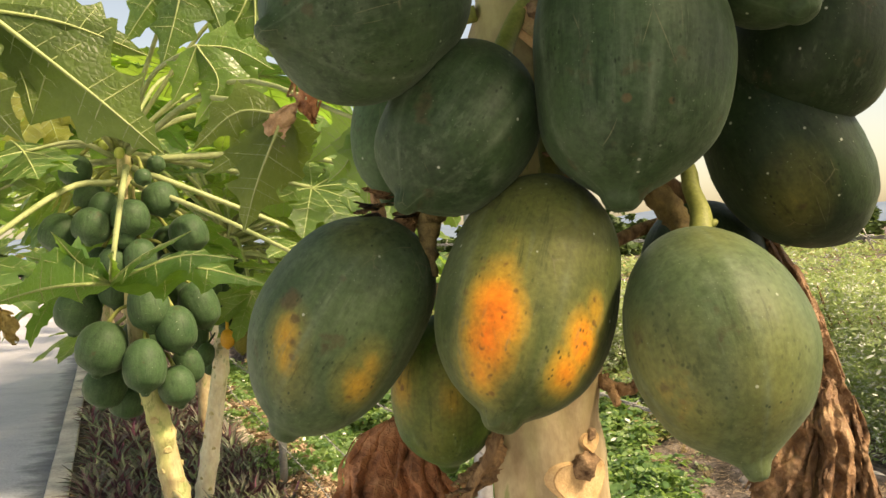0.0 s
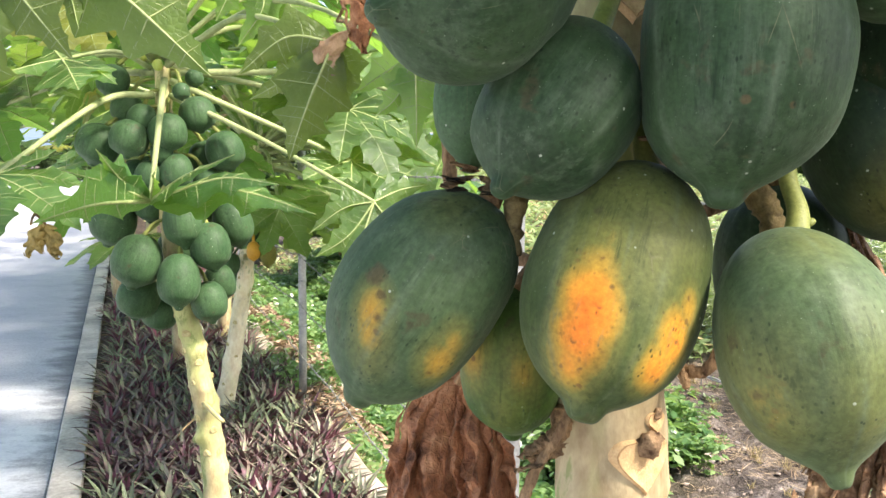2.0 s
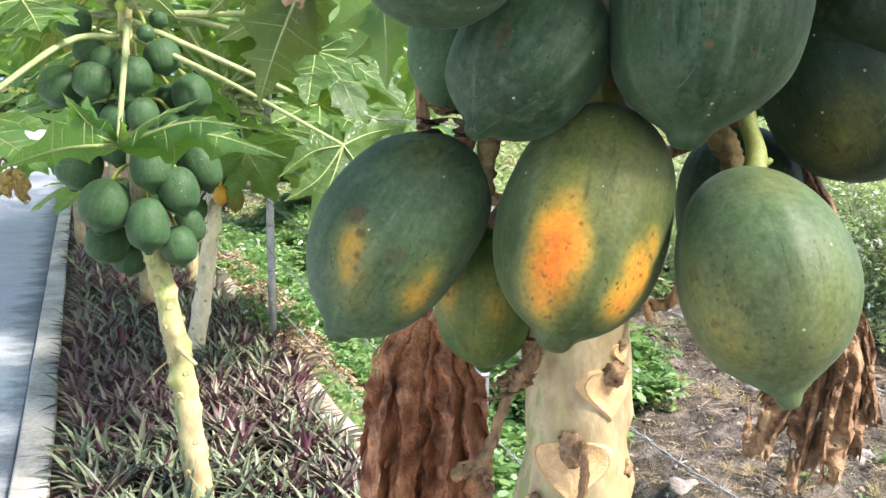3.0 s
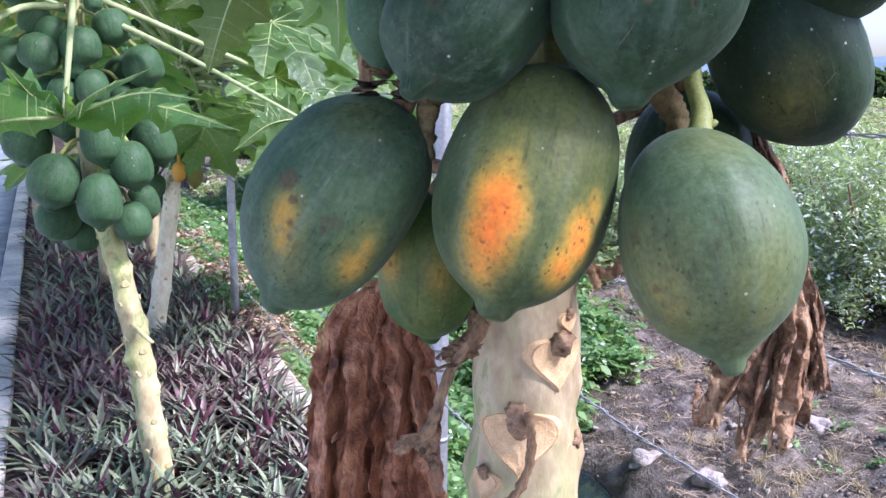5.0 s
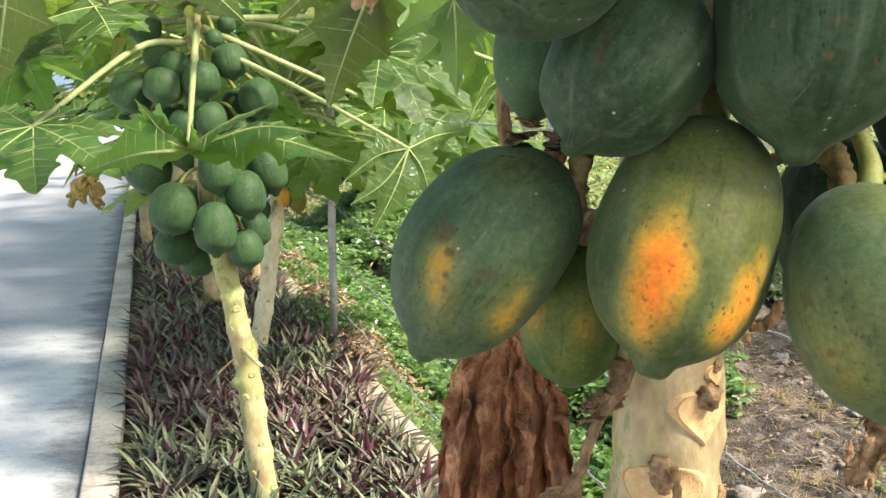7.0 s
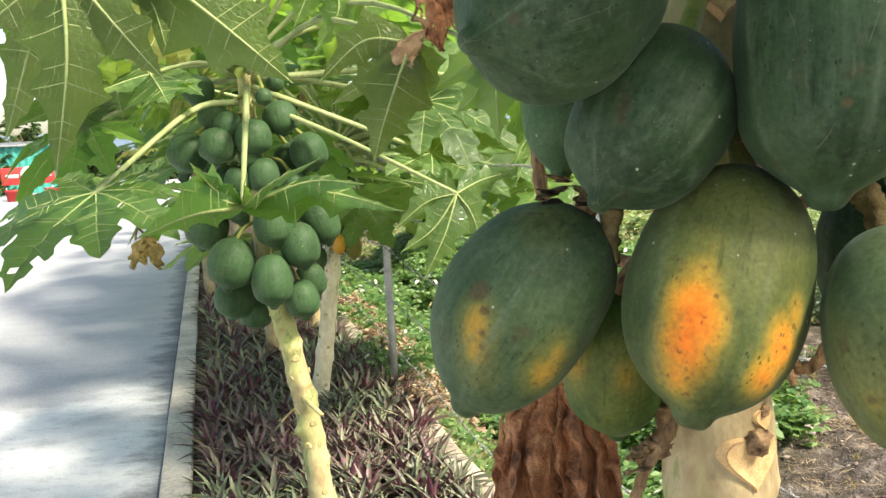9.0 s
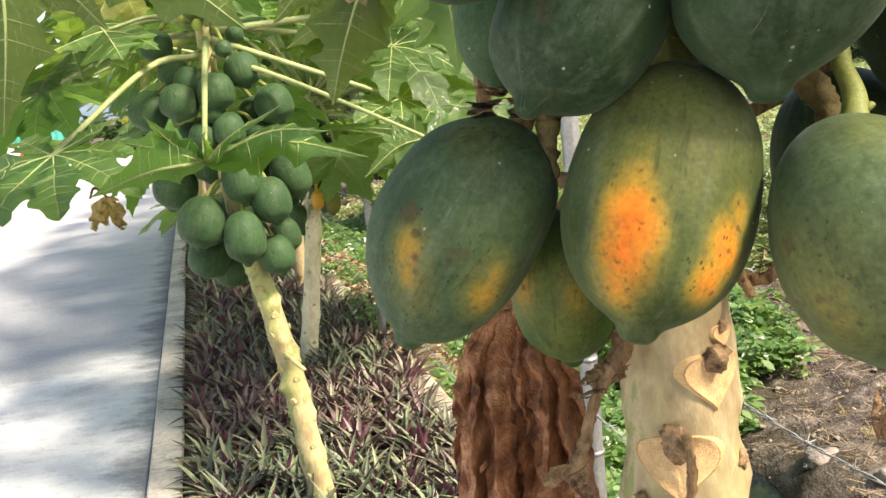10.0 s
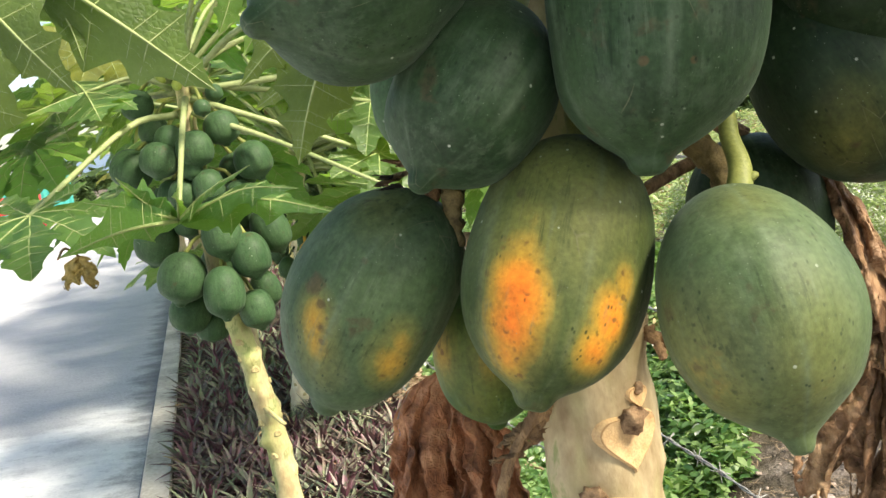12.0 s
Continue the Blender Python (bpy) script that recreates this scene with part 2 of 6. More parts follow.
        dots = a.math("MULTIPLY", a.math("MULTIPLY", spots, here), a.ramp(total, (0.16, 0.0), (0.40, 0.85)))
        c = a.mix(dots, c, (0.12, 0.065, 0.022))
    for (x, y, z), radius in scabs:
        d = a.t.nodes.new("ShaderNodeVectorMath")
        d.operation = "DISTANCE"
        a.link(pos, d.inputs[0])
        d.inputs[1].default_value = (x, y, z)
        near = a.math("ADD", a.math("DIVIDE", d.outputs["Value"], radius), a.math("MULTIPLY", a.math("SUBTRACT", a.noise(pos, 120, 3), 0.5), 1.3))
        c = a.mix(a.ramp(near, (0.55, 0.75), (1.0, 0.0)), c, (0.075, 0.052, 0.024))
    # pale line down each of the five ridges, broken up, with darker flanks
    sep = a.t.nodes.new("ShaderNodeSeparateXYZ")
    a.link(a.place("Object"), sep.inputs[0])
    ridge = a.math("ABSOLUTE", a.math("SINE", a.math("MULTIPLY", a.math("ARCTAN2", sep.outputs["Y"], sep.outputs["X"]), 2.5)))
    ridge = a.math("ADD", ridge, a.math("MULTIPLY", a.math("SUBTRACT", n2, 0.5), 0.22))
    worn = a.ramp(a.noise(pos, 20, 4), (0.36, 0.15), (0.62, 1.0))
    c = a.mix(a.math("MULTIPLY", a.ramp(ridge, (0.0, bloom * 1.0), (0.09, bloom * 0.45), (0.24, 0.0)), worn), c, pale)
    # dark mottling in clouds with finer grain inside
    cloud = a.math("MULTIPLY", a.ramp(a.noise(pos, 14, 5, 0.65), (0.46, 0.0), (0.62, 1.0)), a.ramp(a.noise(pos, 60, 3, 0.6), (0.40, 0.1), (0.62, 0.40)))
    c = a.mix(cloud, c, tuple(0.45 * g for g in green[0]))
    specks = a.math("MULTIPLY", a.ramp(a.voronoi(pos, 46), (0.05, 1.0), (0.085, 0.0)), a.ramp(a.noise(pos, 23, 2), (0.50, 0.0), (0.58, 1.0)))
    c = a.mix(a.math("MULTIPLY", specks, 0.75), c, (0.42, 0.47, 0.38))
    dust = a.math("MULTIPLY", a.ramp(a.voronoi(pos, 170), (0.05, 1.0), (0.12, 0.0)), a.ramp(a.noise(pos, 31, 3), (0.47, 0.0), (0.60, 0.55)))
    c = a.mix(dust, c, (0.22, 0.27, 0.20))
    scratch = a.math("MULTIPLY", a.ramp(a.voronoi(a.place("Object", (1, 1, 0.22)), 34, "DISTANCE_TO_EDGE"), (0.0, 1.0), (0.012, 0.0)), a.ramp(a.noise(pos, 12, 2), (0.60, 0.0), (0.66, 0.5)))
    c = a.mix(scratch, c, (0.16, 0.15, 0.09))
    rows = a.math("MULTIPLY", a.ramp(a.voronoi(a.place("Object", (1, 1, 0.55)), 150), (0.10, 1.0), (0.24, 0.0)), a.ramp(a.noise(a.place("Object", (1, 1, 0.12)), 30, 3), (0.50, 0.0), (0.60, 0.85)))
    c = a.mix(rows, c, tuple(0.5 * g for g in green[0]))
    pits = a.math("MULTIPLY", a.ramp(a.voronoi(pos, 82), (0.08, 1.0), (0.17, 0.0)), a.ramp(a.noise(pos, 17, 2), (0.52, 0.0), (0.60, 0.55)))
    c = a.mix(pits, c, (0.018, 0.026, 0.012))
    rub = a.math("MULTIPLY", a.ramp(a.noise(pos, 26, 3), (0.63, 0.0), (0.70, 0.6)), a.ramp(n2, (0.45, 0.0), (0.55, 1.0)))
    c = a.mix(rub, c, (0.055, 0.045, 0.022))
    thread = a.noise(a.place("Object", (1, 1, 0.07)), 130, 5, 0.65)
    c = a.mix(a.math("MULTIPLY", a.ramp(thread, (0.54, 0.0), (0.66, 0.55)), a.ramp(a.noise(pos, 15, 3), (0.42, 0.1), (0.60, 1.0))), c, tuple(0.42 * g for g in green[0]))
    c = a.mix(a.math("MULTIPLY", a.ramp(thread, (0.34, 0.40), (0.44, 0.0)), a.ramp(a.noise(pos, 19, 3), (0.44, 0.0), (0.62, 1.0))), c, pale)
    c = a.mix(0.30, c, a.ramp(n3, (0.3, 0.22), (0.7, 0.78)), "OVERLAY")
    a.color(c)
    a.link(a.ramp(n2, (0.3, 0.46), (0.7, 0.66)), a.b.inputs["Roughness"])
    a.bump(a.math("ADD", a.math("MULTIPLY", streak, 0.8), a.math("ADD", a.math("MULTIPLY", n3, 0.35), a.math("MULTIPLY", n2, 0.4))), 0.28, 0.003)
    return a.m


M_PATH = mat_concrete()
M_KERB = mat_kerb("kerb_concrete")
M_WALL = mat_kerb("wall_concrete", (0.52, 0.46, 0.38), (0.28, 0.24, 0.19))
M_EARTH = mat_ground()
M_LEAF = mat_leaf("papaya_leaf", (0.030, 0.095, 0.040), (0.078, 0.185, 0.064), (0.30, 0.58, 0.07), rough=0.30, amount=0.44, vary=0.3)
# same leaf with the olive cast of light from behind put into its colour
M_LEAF_HANG = mat_leaf("hanging_papaya_leaf", (0.046, 0.094, 0.022), (0.100, 0.160, 0.040), (0.34, 0.48, 0.07), rough=0.42, amount=0.46, vary=0.2)
# brighter copy of the leaf, sunlight put into its yellow-green
M_LEAF_LIT = mat_leaf("sunlit_papaya_leaf", (0.06, 0.150, 0.045), (0.13, 0.25, 0.075), (0.46, 0.72, 0.11), rough=0.32, amount=0.48, vary=0.4)
M_LEAF_OLD = mat_leaf("yellowing_leaf", (0.12, 0.17, 0.03), (0.26, 0.26, 0.04), (0.45, 0.42, 0.05))
M_VEIN = mat_plain("leaf_vein", (0.24, 0.31, 0.11), (0.38, 0.44, 0.19), 20, 0.5, 0.3, bump=0.1)
M_STALK = mat_plain("petiole_skin", (0.20, 0.26, 0.10), (0.35, 0.39, 0.19), 9, 0.5, 0.35)
M_PEDUNCLE = mat_plain("fruit_stalk", (0.15, 0.18, 0.045), (0.27, 0.29, 0.08), 40, 0.55, 0.35)
M_TRUNK = mat_trunk("papaya_bark", (0.46, 0.38, 0.23), (0.31, 0.23, 0.125), (0.33, 0.32, 0.14))
M_TRUNK_Y = mat_trunk("young_papaya_bark", (0.58, 0.52, 0.28), (0.44, 0.33, 0.17), (0.40, 0.43, 0.15))
M_TRUNK_PALE = mat_trunk("pale_papaya_bark", (0.82, 0.75, 0.55), (0.68, 0.57, 0.38), (0.70, 0.66, 0.42))
M_SCAR = mat_plain("leaf_scar", (0.50, 0.32, 0.15), (0.68, 0.48, 0.26), 60, 0.8, 0.2, bump=0.6)
M_DEADSTALK = mat_plain("dead_stalk", (0.10, 0.055, 0.03), (0.42, 0.27, 0.14), 90, 0.8, 0.2, bump=1.0, dist=0.006, stretch=(1, 1, 0.3))
M_CALYX = mat_plain("withered_calyx", (0.012, 0.010, 0.008), (0.075, 0.058, 0.038), 70, 0.8, 0.2, bump=0.8)
M_OLDSTALK = mat_plain("old_fruit_stalk", (0.07, 0.05, 0.018), (0.25, 0.19, 0.075), 60, 0.7, 0.3, bump=0.6)
M_SCAR_RIM = mat_plain("leaf_scar_rim", (0.30, 0.17, 0.075), (0.50, 0.33, 0.17), 80, 0.85, 0.2, bump=0.6)
M_BUD = mat_plain("bud_husk", (0.07, 0.035, 0.018), (0.46, 0.31, 0.18), 70, 0.8, 0.2, bump=0.9, dist=0.005)
def mat_dry(name, dark, mid, light, rough=0.6):
    """Withered leaf tissue: mottled brown with a raised net of fine veins."""
    a = Mat(name, rough=rough, spec=0.35)
    p = a.place("Object", (1, 1, 0.85))
    n1, n2 = a.noise(p, 24, 6, 0.65), a.noise(a.place("Object"), 140, 4, 0.7)
    net = a.voronoi(p, 75, "DISTANCE_TO_EDGE")
    c = a.ramp(n1, (0.32, dark), (0.5, mid), (0.70, light))
    c = a.mix(a.ramp(net, (0.0, 0.14), (0.06, 0.0)), c, light)
    c = a.mix(0.35, c, a.ramp(n2, (0.3, 0.2), (0.7, 0.8)), "OVERLAY")
    a.color(c)
    a.bump(a.math("ADD", a.math("MULTIPLY", n1, 1.2), a.math("ADD", a.math("MULTIPLY", n2, 0.35), a.ramp(net, (0.0, 0.10), (0.10, 0.0)))), 1.0, 0.007)
    return a.m


M_DRY = mat_dry("dry_leaf", (0.085, 0.030, 0.013), (0.31, 0.125, 0.055), (0.58, 0.31, 0.165))
M_DRY_DARK = mat_dry("brown_dead_leaf", (0.060, 0.028, 0.014), (0.21, 0.115, 0.058), (0.48, 0.32, 0.18), 0.55)
M_DRY_PALE = mat_plain("pale_dry_leaf", (0.22, 0.13, 0.07), (0.46, 0.31, 0.19), 22, 0.75, 0.25, bump=0.6)
M_STEEL = mat_plain("galvanised_steel", (0.30, 0.31, 0.32), (0.46, 0.47, 0.48), 14, 0.45, 0.5, 0.7, bump=0.1)
M_WIRE = mat_plain("wire_steel", (0.22, 0.22, 0.215), (0.42, 0.42, 0.41), 60, 0.6, 0.4, 0.3, bump=0.1)
M_FRUIT_YOUNG = mat_fruit("young_papaya_skin", green=((0.026, 0.068, 0.026), (0.056, 0.112, 0.046)), bloom=0.38)
M_FRUIT_GREEN = mat_fruit("green_papaya_skin", green=((0.013, 0.034, 0.013), (0.036, 0.070, 0.029)), bloom=0.75, scabs=[((0.197, 0.817, 1.645), 0.005), ((0.235, 0.814, 1.641), 0.004), ((-0.085, 0.80, 1.735), 0.006)])
M_FRUIT_ORANGE = mat_plain("ripe_papaya_skin", (0.50, 0.26, 0.03), (0.66, 0.36, 0.05), 14, 0.5, 0.3, bump=0.1)
M_FRUIT_YELLOW = mat_fruit("yellowing_papaya_skin", ripe_all=0.42, bloom=0.2, green=((0.03, 0.06, 0.02), (0.07, 0.11, 0.035)))
M_GREENTIP = mat_plain("green_bud", (0.25, 0.34, 0.06), (0.45, 0.52, 0.12), 30, 0.45)


# ---------------------------------------------------------------- mesh helpers
def link_mesh(name, bm, mats, smooth=True):
    me = bpy.data.meshes.new(name)
    bm.normal_update()
    bm.to_mesh(me)
    bm.free()
    for m in mats if isinstance(mats, (list, tuple)) else [mats]:
        me.materials.append(m)
    if smooth:
        me.polygons.foreach_set("use_smooth", [True] * len(me.polygons))
    return me


def part(name, bm, material, parent, label="", smooth=True):
    ob = new(name, link_mesh(name, bm, material, smooth))
    ob.parent = parent
    if label:
        ob["label"] = label
    return ob


def thing(name, label, category, group="", kind="", at=(0, 0, 0)):
    ob = new(name)
    ob.location = at
    ob.empty_display_size = 0.05
    return tagged(ob, label, category, group, kind)


def smooth_path(pts, n):
    """Points along a soft curve through the given ones."""
    pts = [Vector(p) for p in pts]
    ext = [2 * pts[0] - pts[1], *pts, 2 * pts[-1] - pts[-2]]
    out = []
    for i in range(len(pts) - 1):
        a, b, c, d = ext[i:i + 4]
        for k in range(n):
            t = k / n
            out.append(0.5 * (2 * b + (c - a) * t + (2 * a - 5 * b + 4 * c - d) * t * t + (3 * b - a - 3 * c + d) * t ** 3))
    return out + [pts[-1]]


def tube(bm, pts, radii, sides=10, wobble=0.0, cap=True, mat=0):
    """A round bar along pts; radii is one number a point or (start, end)."""
    n = len(pts)
    if len(radii) == 2 and n != 2:
        radii = [radii[0] + (radii[1] - radii[0]) * i / (n - 1) for i in range(n)]
    rings, ref = [], None
    for i, p in enumerate(pts):
        d = (Vector(pts[min(i + 1, n - 1)]) - Vector(pts[max(i - 1, 0)])).normalized()
        if ref is None:
            ref = d.orthogonal().normalized()
        ref = (ref - d * ref.dot(d)).normalized()
        side = d.cross(ref)
        ring = []
        for k in range(sides):
            a = 2 * math.pi * k / sides
            r = radii[i]
            if wobble:
                q = Vector(p) * 9 + Vector((math.cos(a), math.sin(a), 0)) * 1.3
                r *= 1 + wobble * noise.noise(q)
            ring.append(bm.verts.new(Vector(p) + (ref * math.cos(a) + side * math.sin(a)) * r))
        rings.append(ring)
    for a, b in zip(rings, rings[1:]):
        for k in range(sides):
            f = bm.faces.new((a[k], a[(k + 1) % sides], b[(k + 1) % sides], b[k]))
            f.material_index = mat
    if cap:
        bm.faces.new(rings[0][::-1]).material_index = mat
        bm.faces.new(rings[-1]).material_index = mat
    return rings


def box(bm, size, m=Matrix(), bevel=0.0, mat=0):
    made = bmesh.ops.create_cube(bm, size=1.0, matrix=m @ Matrix.Diagonal((*size, 1)))
    if bevel:
        edges = list({e for v in made["verts"] for e in v.link_edges})
        bmesh.ops.bevel(bm, geom=edges, offset=bevel, segments=2, affect="EDGES", profile=0.5)


# ---------------------------------------------------------------- ground, road, kerb, wall, ditch
def lerp_table(x, table):
    return float(np.interp(x, [a for a, _ in table], [b for _, b in table]))


PROFILE = [(-400, -0.05), (-9, -0.05), (0.95, -0.03), (1.10, -0.12), (1.5, -0.42), (2.0, -0.80), (2.4, -1.02), (2.90, -1.07),
           (3.06, -0.82), (3.35, -0.69), (3.9, -0.55), (5.0, -0.33), (7.0, -0.22), (12, -0.15), (500, -0.1)]


def ground_z(u, v):
    z = lerp_table(v, PROFILE)
    if v > 1.05:
        rough = min(1.0, (v - 1.05) * 1.5)
        p = Vector((u, v, 0))
        z += rough * (0.10 * noise.noise(p * 0.9) + 0.08 * noise.noise(p * 2.7 + Vector((9, 0, 0))) + 0.055 * noise.noise(p * 6) + 0.022 * noise.noise(p * 12))
        if 2.3 < v < 2.92:
            z = min(z, -0.96 + 0.06 * noise.noise(p * 1.7) + 0.10 * max(0.0, u - 6.5))
    return z


def build_ground():
    vs = [-400, -120, -50, -25, -14, -9, -7.2, -5, -3, -1, 0, 0.5, 0.9, 1.0] + [1.08 + 0.07 * i for i in range(86)] + [7.4, 8, 9, 11, 14, 20, 35, 80, 200, 500]
    us = [-200, -60, -20, -8, -4, -2] + [-1 + 0.09 * i for i in range(130)] + [11 + 0.3 * i for i in range(30)] + [21, 24, 30, 40, 60, 100, 200, 500]
    me = bpy.data.meshes.new("ground")
    verts = [tuple(uv(u, v, ground_z(u, v))) for u in us for v in vs]
    n = len(vs)
    faces = [(i * n + j, i * n + j + 1, (i + 1) * n + j + 1, (i + 1) * n + j) for i in range(len(us) - 1) for j in range(n - 1)]
    me.from_pydata(verts, [], faces)
    me.materials.append(M_EARTH)
    me.polygons.foreach_set("use_smooth", [True] * len(me.polygons))
    me.update()
    if me.polygons[0].normal.z < 0:
        me.flip_normals()
    return tagged(new("ground", me), "dry crumbly earth bank with a ditch, stones and straw", "ground", kind="structure")


build_ground()


def strip_along(name, v0, v1, u0, u1, z0, z1, material, label, category, step=0.6, bevel=0.012, jag=0.0, parent=None):
    """A long bar of concrete that follows the road."""
    bm = bmesh.new()
    sec = [(v0, z0), (v0, z1 - bevel), (v0 + bevel, z1), (v1 - bevel, z1), (v1, z1 - bevel), (v1, z0)]
    rings = []
    count = max(2, int((u1 - u0) / step))
    for i in range(count + 1):
        u = u0 + (u1 - u0) * i / count
        ring = []
        for v, z in sec:
            k = Vector((u * 2.1, v * 2.1, z * 3))
            ring.append(bm.verts.new(uv(u, v + jag * noise.noise(k), z + jag * 0.6 * noise.noise(k + Vector((5, 5, 5))) * (z > z0))))
        rings.append(ring)
    for a, b in zip(rings, rings[1:]):
        for k in range(5):
            bm.faces.new((a[k], b[k], b[k + 1], a[k + 1]))
    bm.faces.new(rings[0])
    bm.faces.new(rings[-1][::-1])
    bmesh.ops.recalc_face_normals(bm, faces=bm.faces)
    me = link_mesh(name, bm, material, smooth=False)
    if parent:
        ob = new(name, me)
        ob.parent = parent
        return ob
    return tagged(new(name, me), label, category, kind="structure")


strip_along("road", -9.0, -0.372, -6, 60, -0.2, 0.0, M_PATH, "sunlit pale grey concrete path, blotched grey, with shade painted dark along the kerb", "path", step=3.0)
kerb = tagged(new("kerb"), "low pale concrete kerb blocks between path and planting bed", "kerb", kind="structure")
_u = -2.03
while _u < 40:
    strip_along("kerb_block", -0.368, -0.222, _u, _u + 1.0 - 0.008, -0.2, 0.048, M_KERB, "", "", step=0.25, bevel=0.008, jag=0.006, parent=kerb)
    _u += 1.0
strip_along("retaining_wall", 0.935, 1.10, -3, 40, -0.7, 0.06, M_WALL, "weathered whitish concrete retaining wall with crumbling edge", "wall", step=0.14, bevel=0.02, jag=0.045)

# damp soil of the bed
bm = bmesh.new()
_rows = []
for i in range(120):
    _rows.append([bm.verts.new(uv(-2 + 0.35 * i, v, 0.03 + 0.03 * noise.noise(Vector((i * 0.35 * 3, v * 3, 0))))) for v in np.linspace(-0.225, 0.95, 9)])
for a, b in zip(_rows, _rows[1:]):
    for k in range(8):
        bm.faces.new((a[k], a[k + 1], b[k + 1], b[k]))
M_SOIL = mat_plain("bed_soil", (0.035, 0.026, 0.02), (0.10, 0.075, 0.055), 12, 0.95, 0.1, bump=0.8, dist=0.02)
tagged(new("bed_soil", link_mesh("bed_soil", bm, M_SOIL)), "dark damp soil of the planting bed", "soil", kind="structure")

# still water in the ditch
a = Mat("ditch_water", rough=0.06, spec=0.6)
a.color((0.012, 0.018, 0.022))
a.bump(a.noise(a.place("Object"), 14, 3), 0.12, 0.01)
M_WATER = a.m
bm = bmesh.new()
_rows = [[bm.verts.new(uv(u, v, -0.93)) for v in (2.05, 2.5, 2.9, 3.4)] for u in np.linspace(-4, 7.2, 30)]
for p, q in zip(_rows, _rows[1:]):
    for k in range(3):
        bm.faces.new((p[k], p[k + 1], q[k + 1], q[k]))
tagged(new("water", link_mesh("water", bm, M_WATER)), "still dark ditch water mirroring the blue sky", "water", kind="structure")


# ---------------------------------------------------------------- papaya leaves
EDGE = [(0.0, 0.0), (0.14, 0.055), (0.27, 0.115), (0.33, 0.10), (0.43, 0.165), (0.515, 0.245), (0.545, 0.19), (0.60, 0.17), (0.68, 0.185),
        (0.755, 0.205), (0.77, 0.145), (0.81, 0.12), (0.87, 0.11), (0.915, 0.10), (0.925, 0.065), (1.0, 0.0)]
EDGE_BROAD = [(0.0, 0.0), (0.10, 0.05), (0.20, 0.10), (0.28, 0.118), (0.36, 0.132), (0.44, 0.172), (0.50, 0.225), (0.545, 0.265), (0.57, 0.225), (0.60, 0.182), (0.66, 0.165),
              (0.72, 0.185), (0.765, 0.20), (0.785, 0.155), (0.82, 0.112), (0.87, 0.092), (0.91, 0.090), (0.93, 0.055), (0.965, 0.030), (1.0, 0.0)]
VEINED = (3, 5, 7, 10, 12, 14, 16)


def leaf_mesh(name, seed, droop=0.25, cup=0.10, lobes=9, holes=0, blade=None, edge=EDGE, spread=150):
    """A deeply lobed palmate blade of length 1 along +y, with raised ribs; the stalk meets it at the origin."""
    rnd = random.Random(seed)
    bm = bmesh.new()
    off = Vector((seed * 3.7, seed * 1.3, 0))

    def lay(x, y, z):
        r = math.hypot(x, y)
        q = Vector((x, y, 0))
        z += -droop * r * r + cup * r * 0.5 + 0.05 * noise.noise(q * 3.2 + off) * (0.3 + r) + 0.02 * noise.noise(q * 9 + off)
        return Vector((x, y, z))

    for k in range(lobes):
        a = math.radians(-spread + 2 * spread * k / (lobes - 1) + rnd.uniform(-4, 4))
        c = abs(k - (lobes - 1) / 2) / ((lobes - 1) / 2)
        ln = (1.0 - 0.50 * c ** 1.6) * rnd.uniform(0.93, 1.05)
        fwd, right = Vector((math.sin(a), math.cos(a), 0)), Vector((math.cos(a), -math.sin(a), 0))
        lift = 0.0015 * (k % 2)
        fold = rnd.uniform(0.05, 0.3)
        sag = rnd.uniform(-0.10, 0.12)

        def at(s, w, up=0.0):
            p = fwd * s * ln + right * w * ln
            v = lay(p.x, p.y, lift + fold * abs(w) * s + up)
            v.z -= sag * s * s
            return v

        for sgn in (-1, 1):
            jit = [rnd.uniform(0.92, 1.08) for _ in edge]
            shift = [rnd.uniform(-0.012, 0.012) for _ in edge]
            prev = None
            for i, (s, w) in enumerate(edge):
                w2, s2 = w * jit[i] * sgn, s + shift[i] * (0 < i < len(edge) - 1)
                m = max(0.0, s2 - 0.55 * abs(w2)) if i < len(edge) - 1 else 1.0
                row = [bm.verts.new(at(m, 0)), bm.verts.new(at(m + (s2 - m) * 0.5, w2 * 0.5)), bm.verts.new(at(s2, w2))]
                if prev:
                    for j in range(2):
                        q = (prev[j], prev[j + 1], row[j + 1], row[j]) if sgn > 0 else (prev[j], row[j], row[j + 1], prev[j + 1])
                        f = bm.faces.new(q)
                prev = row
                if i in VEINED:
                    thick = 0.0042 if w > 0.15 else 0.0024
                    tube(bm, [at(m, 0), at(m + (s2 - m) * 0.5, w2 * 0.5), at(m + (s2 - m) * 0.93, w2 * 0.93)], (thick, 0.0014), 4, cap=False, mat=1)
        tube(bm, [at(s, 0) for s in (0, 0.15, 0.3, 0.45, 0.6, 0.75, 0.88, 0.98)], (0.0075, 0.0025), 5, cap=False, mat=1)
    if holes:
        cells = [f for f in bm.faces if f.material_index == 0]
        bmesh.ops.delete(bm, geom=rnd.sample(cells, holes), context="FACES")
    bmesh.ops.remove_doubles(bm, verts=bm.verts, dist=0.0004)
    return link_mesh(name, bm, [blade or M_LEAF, M_VEIN])


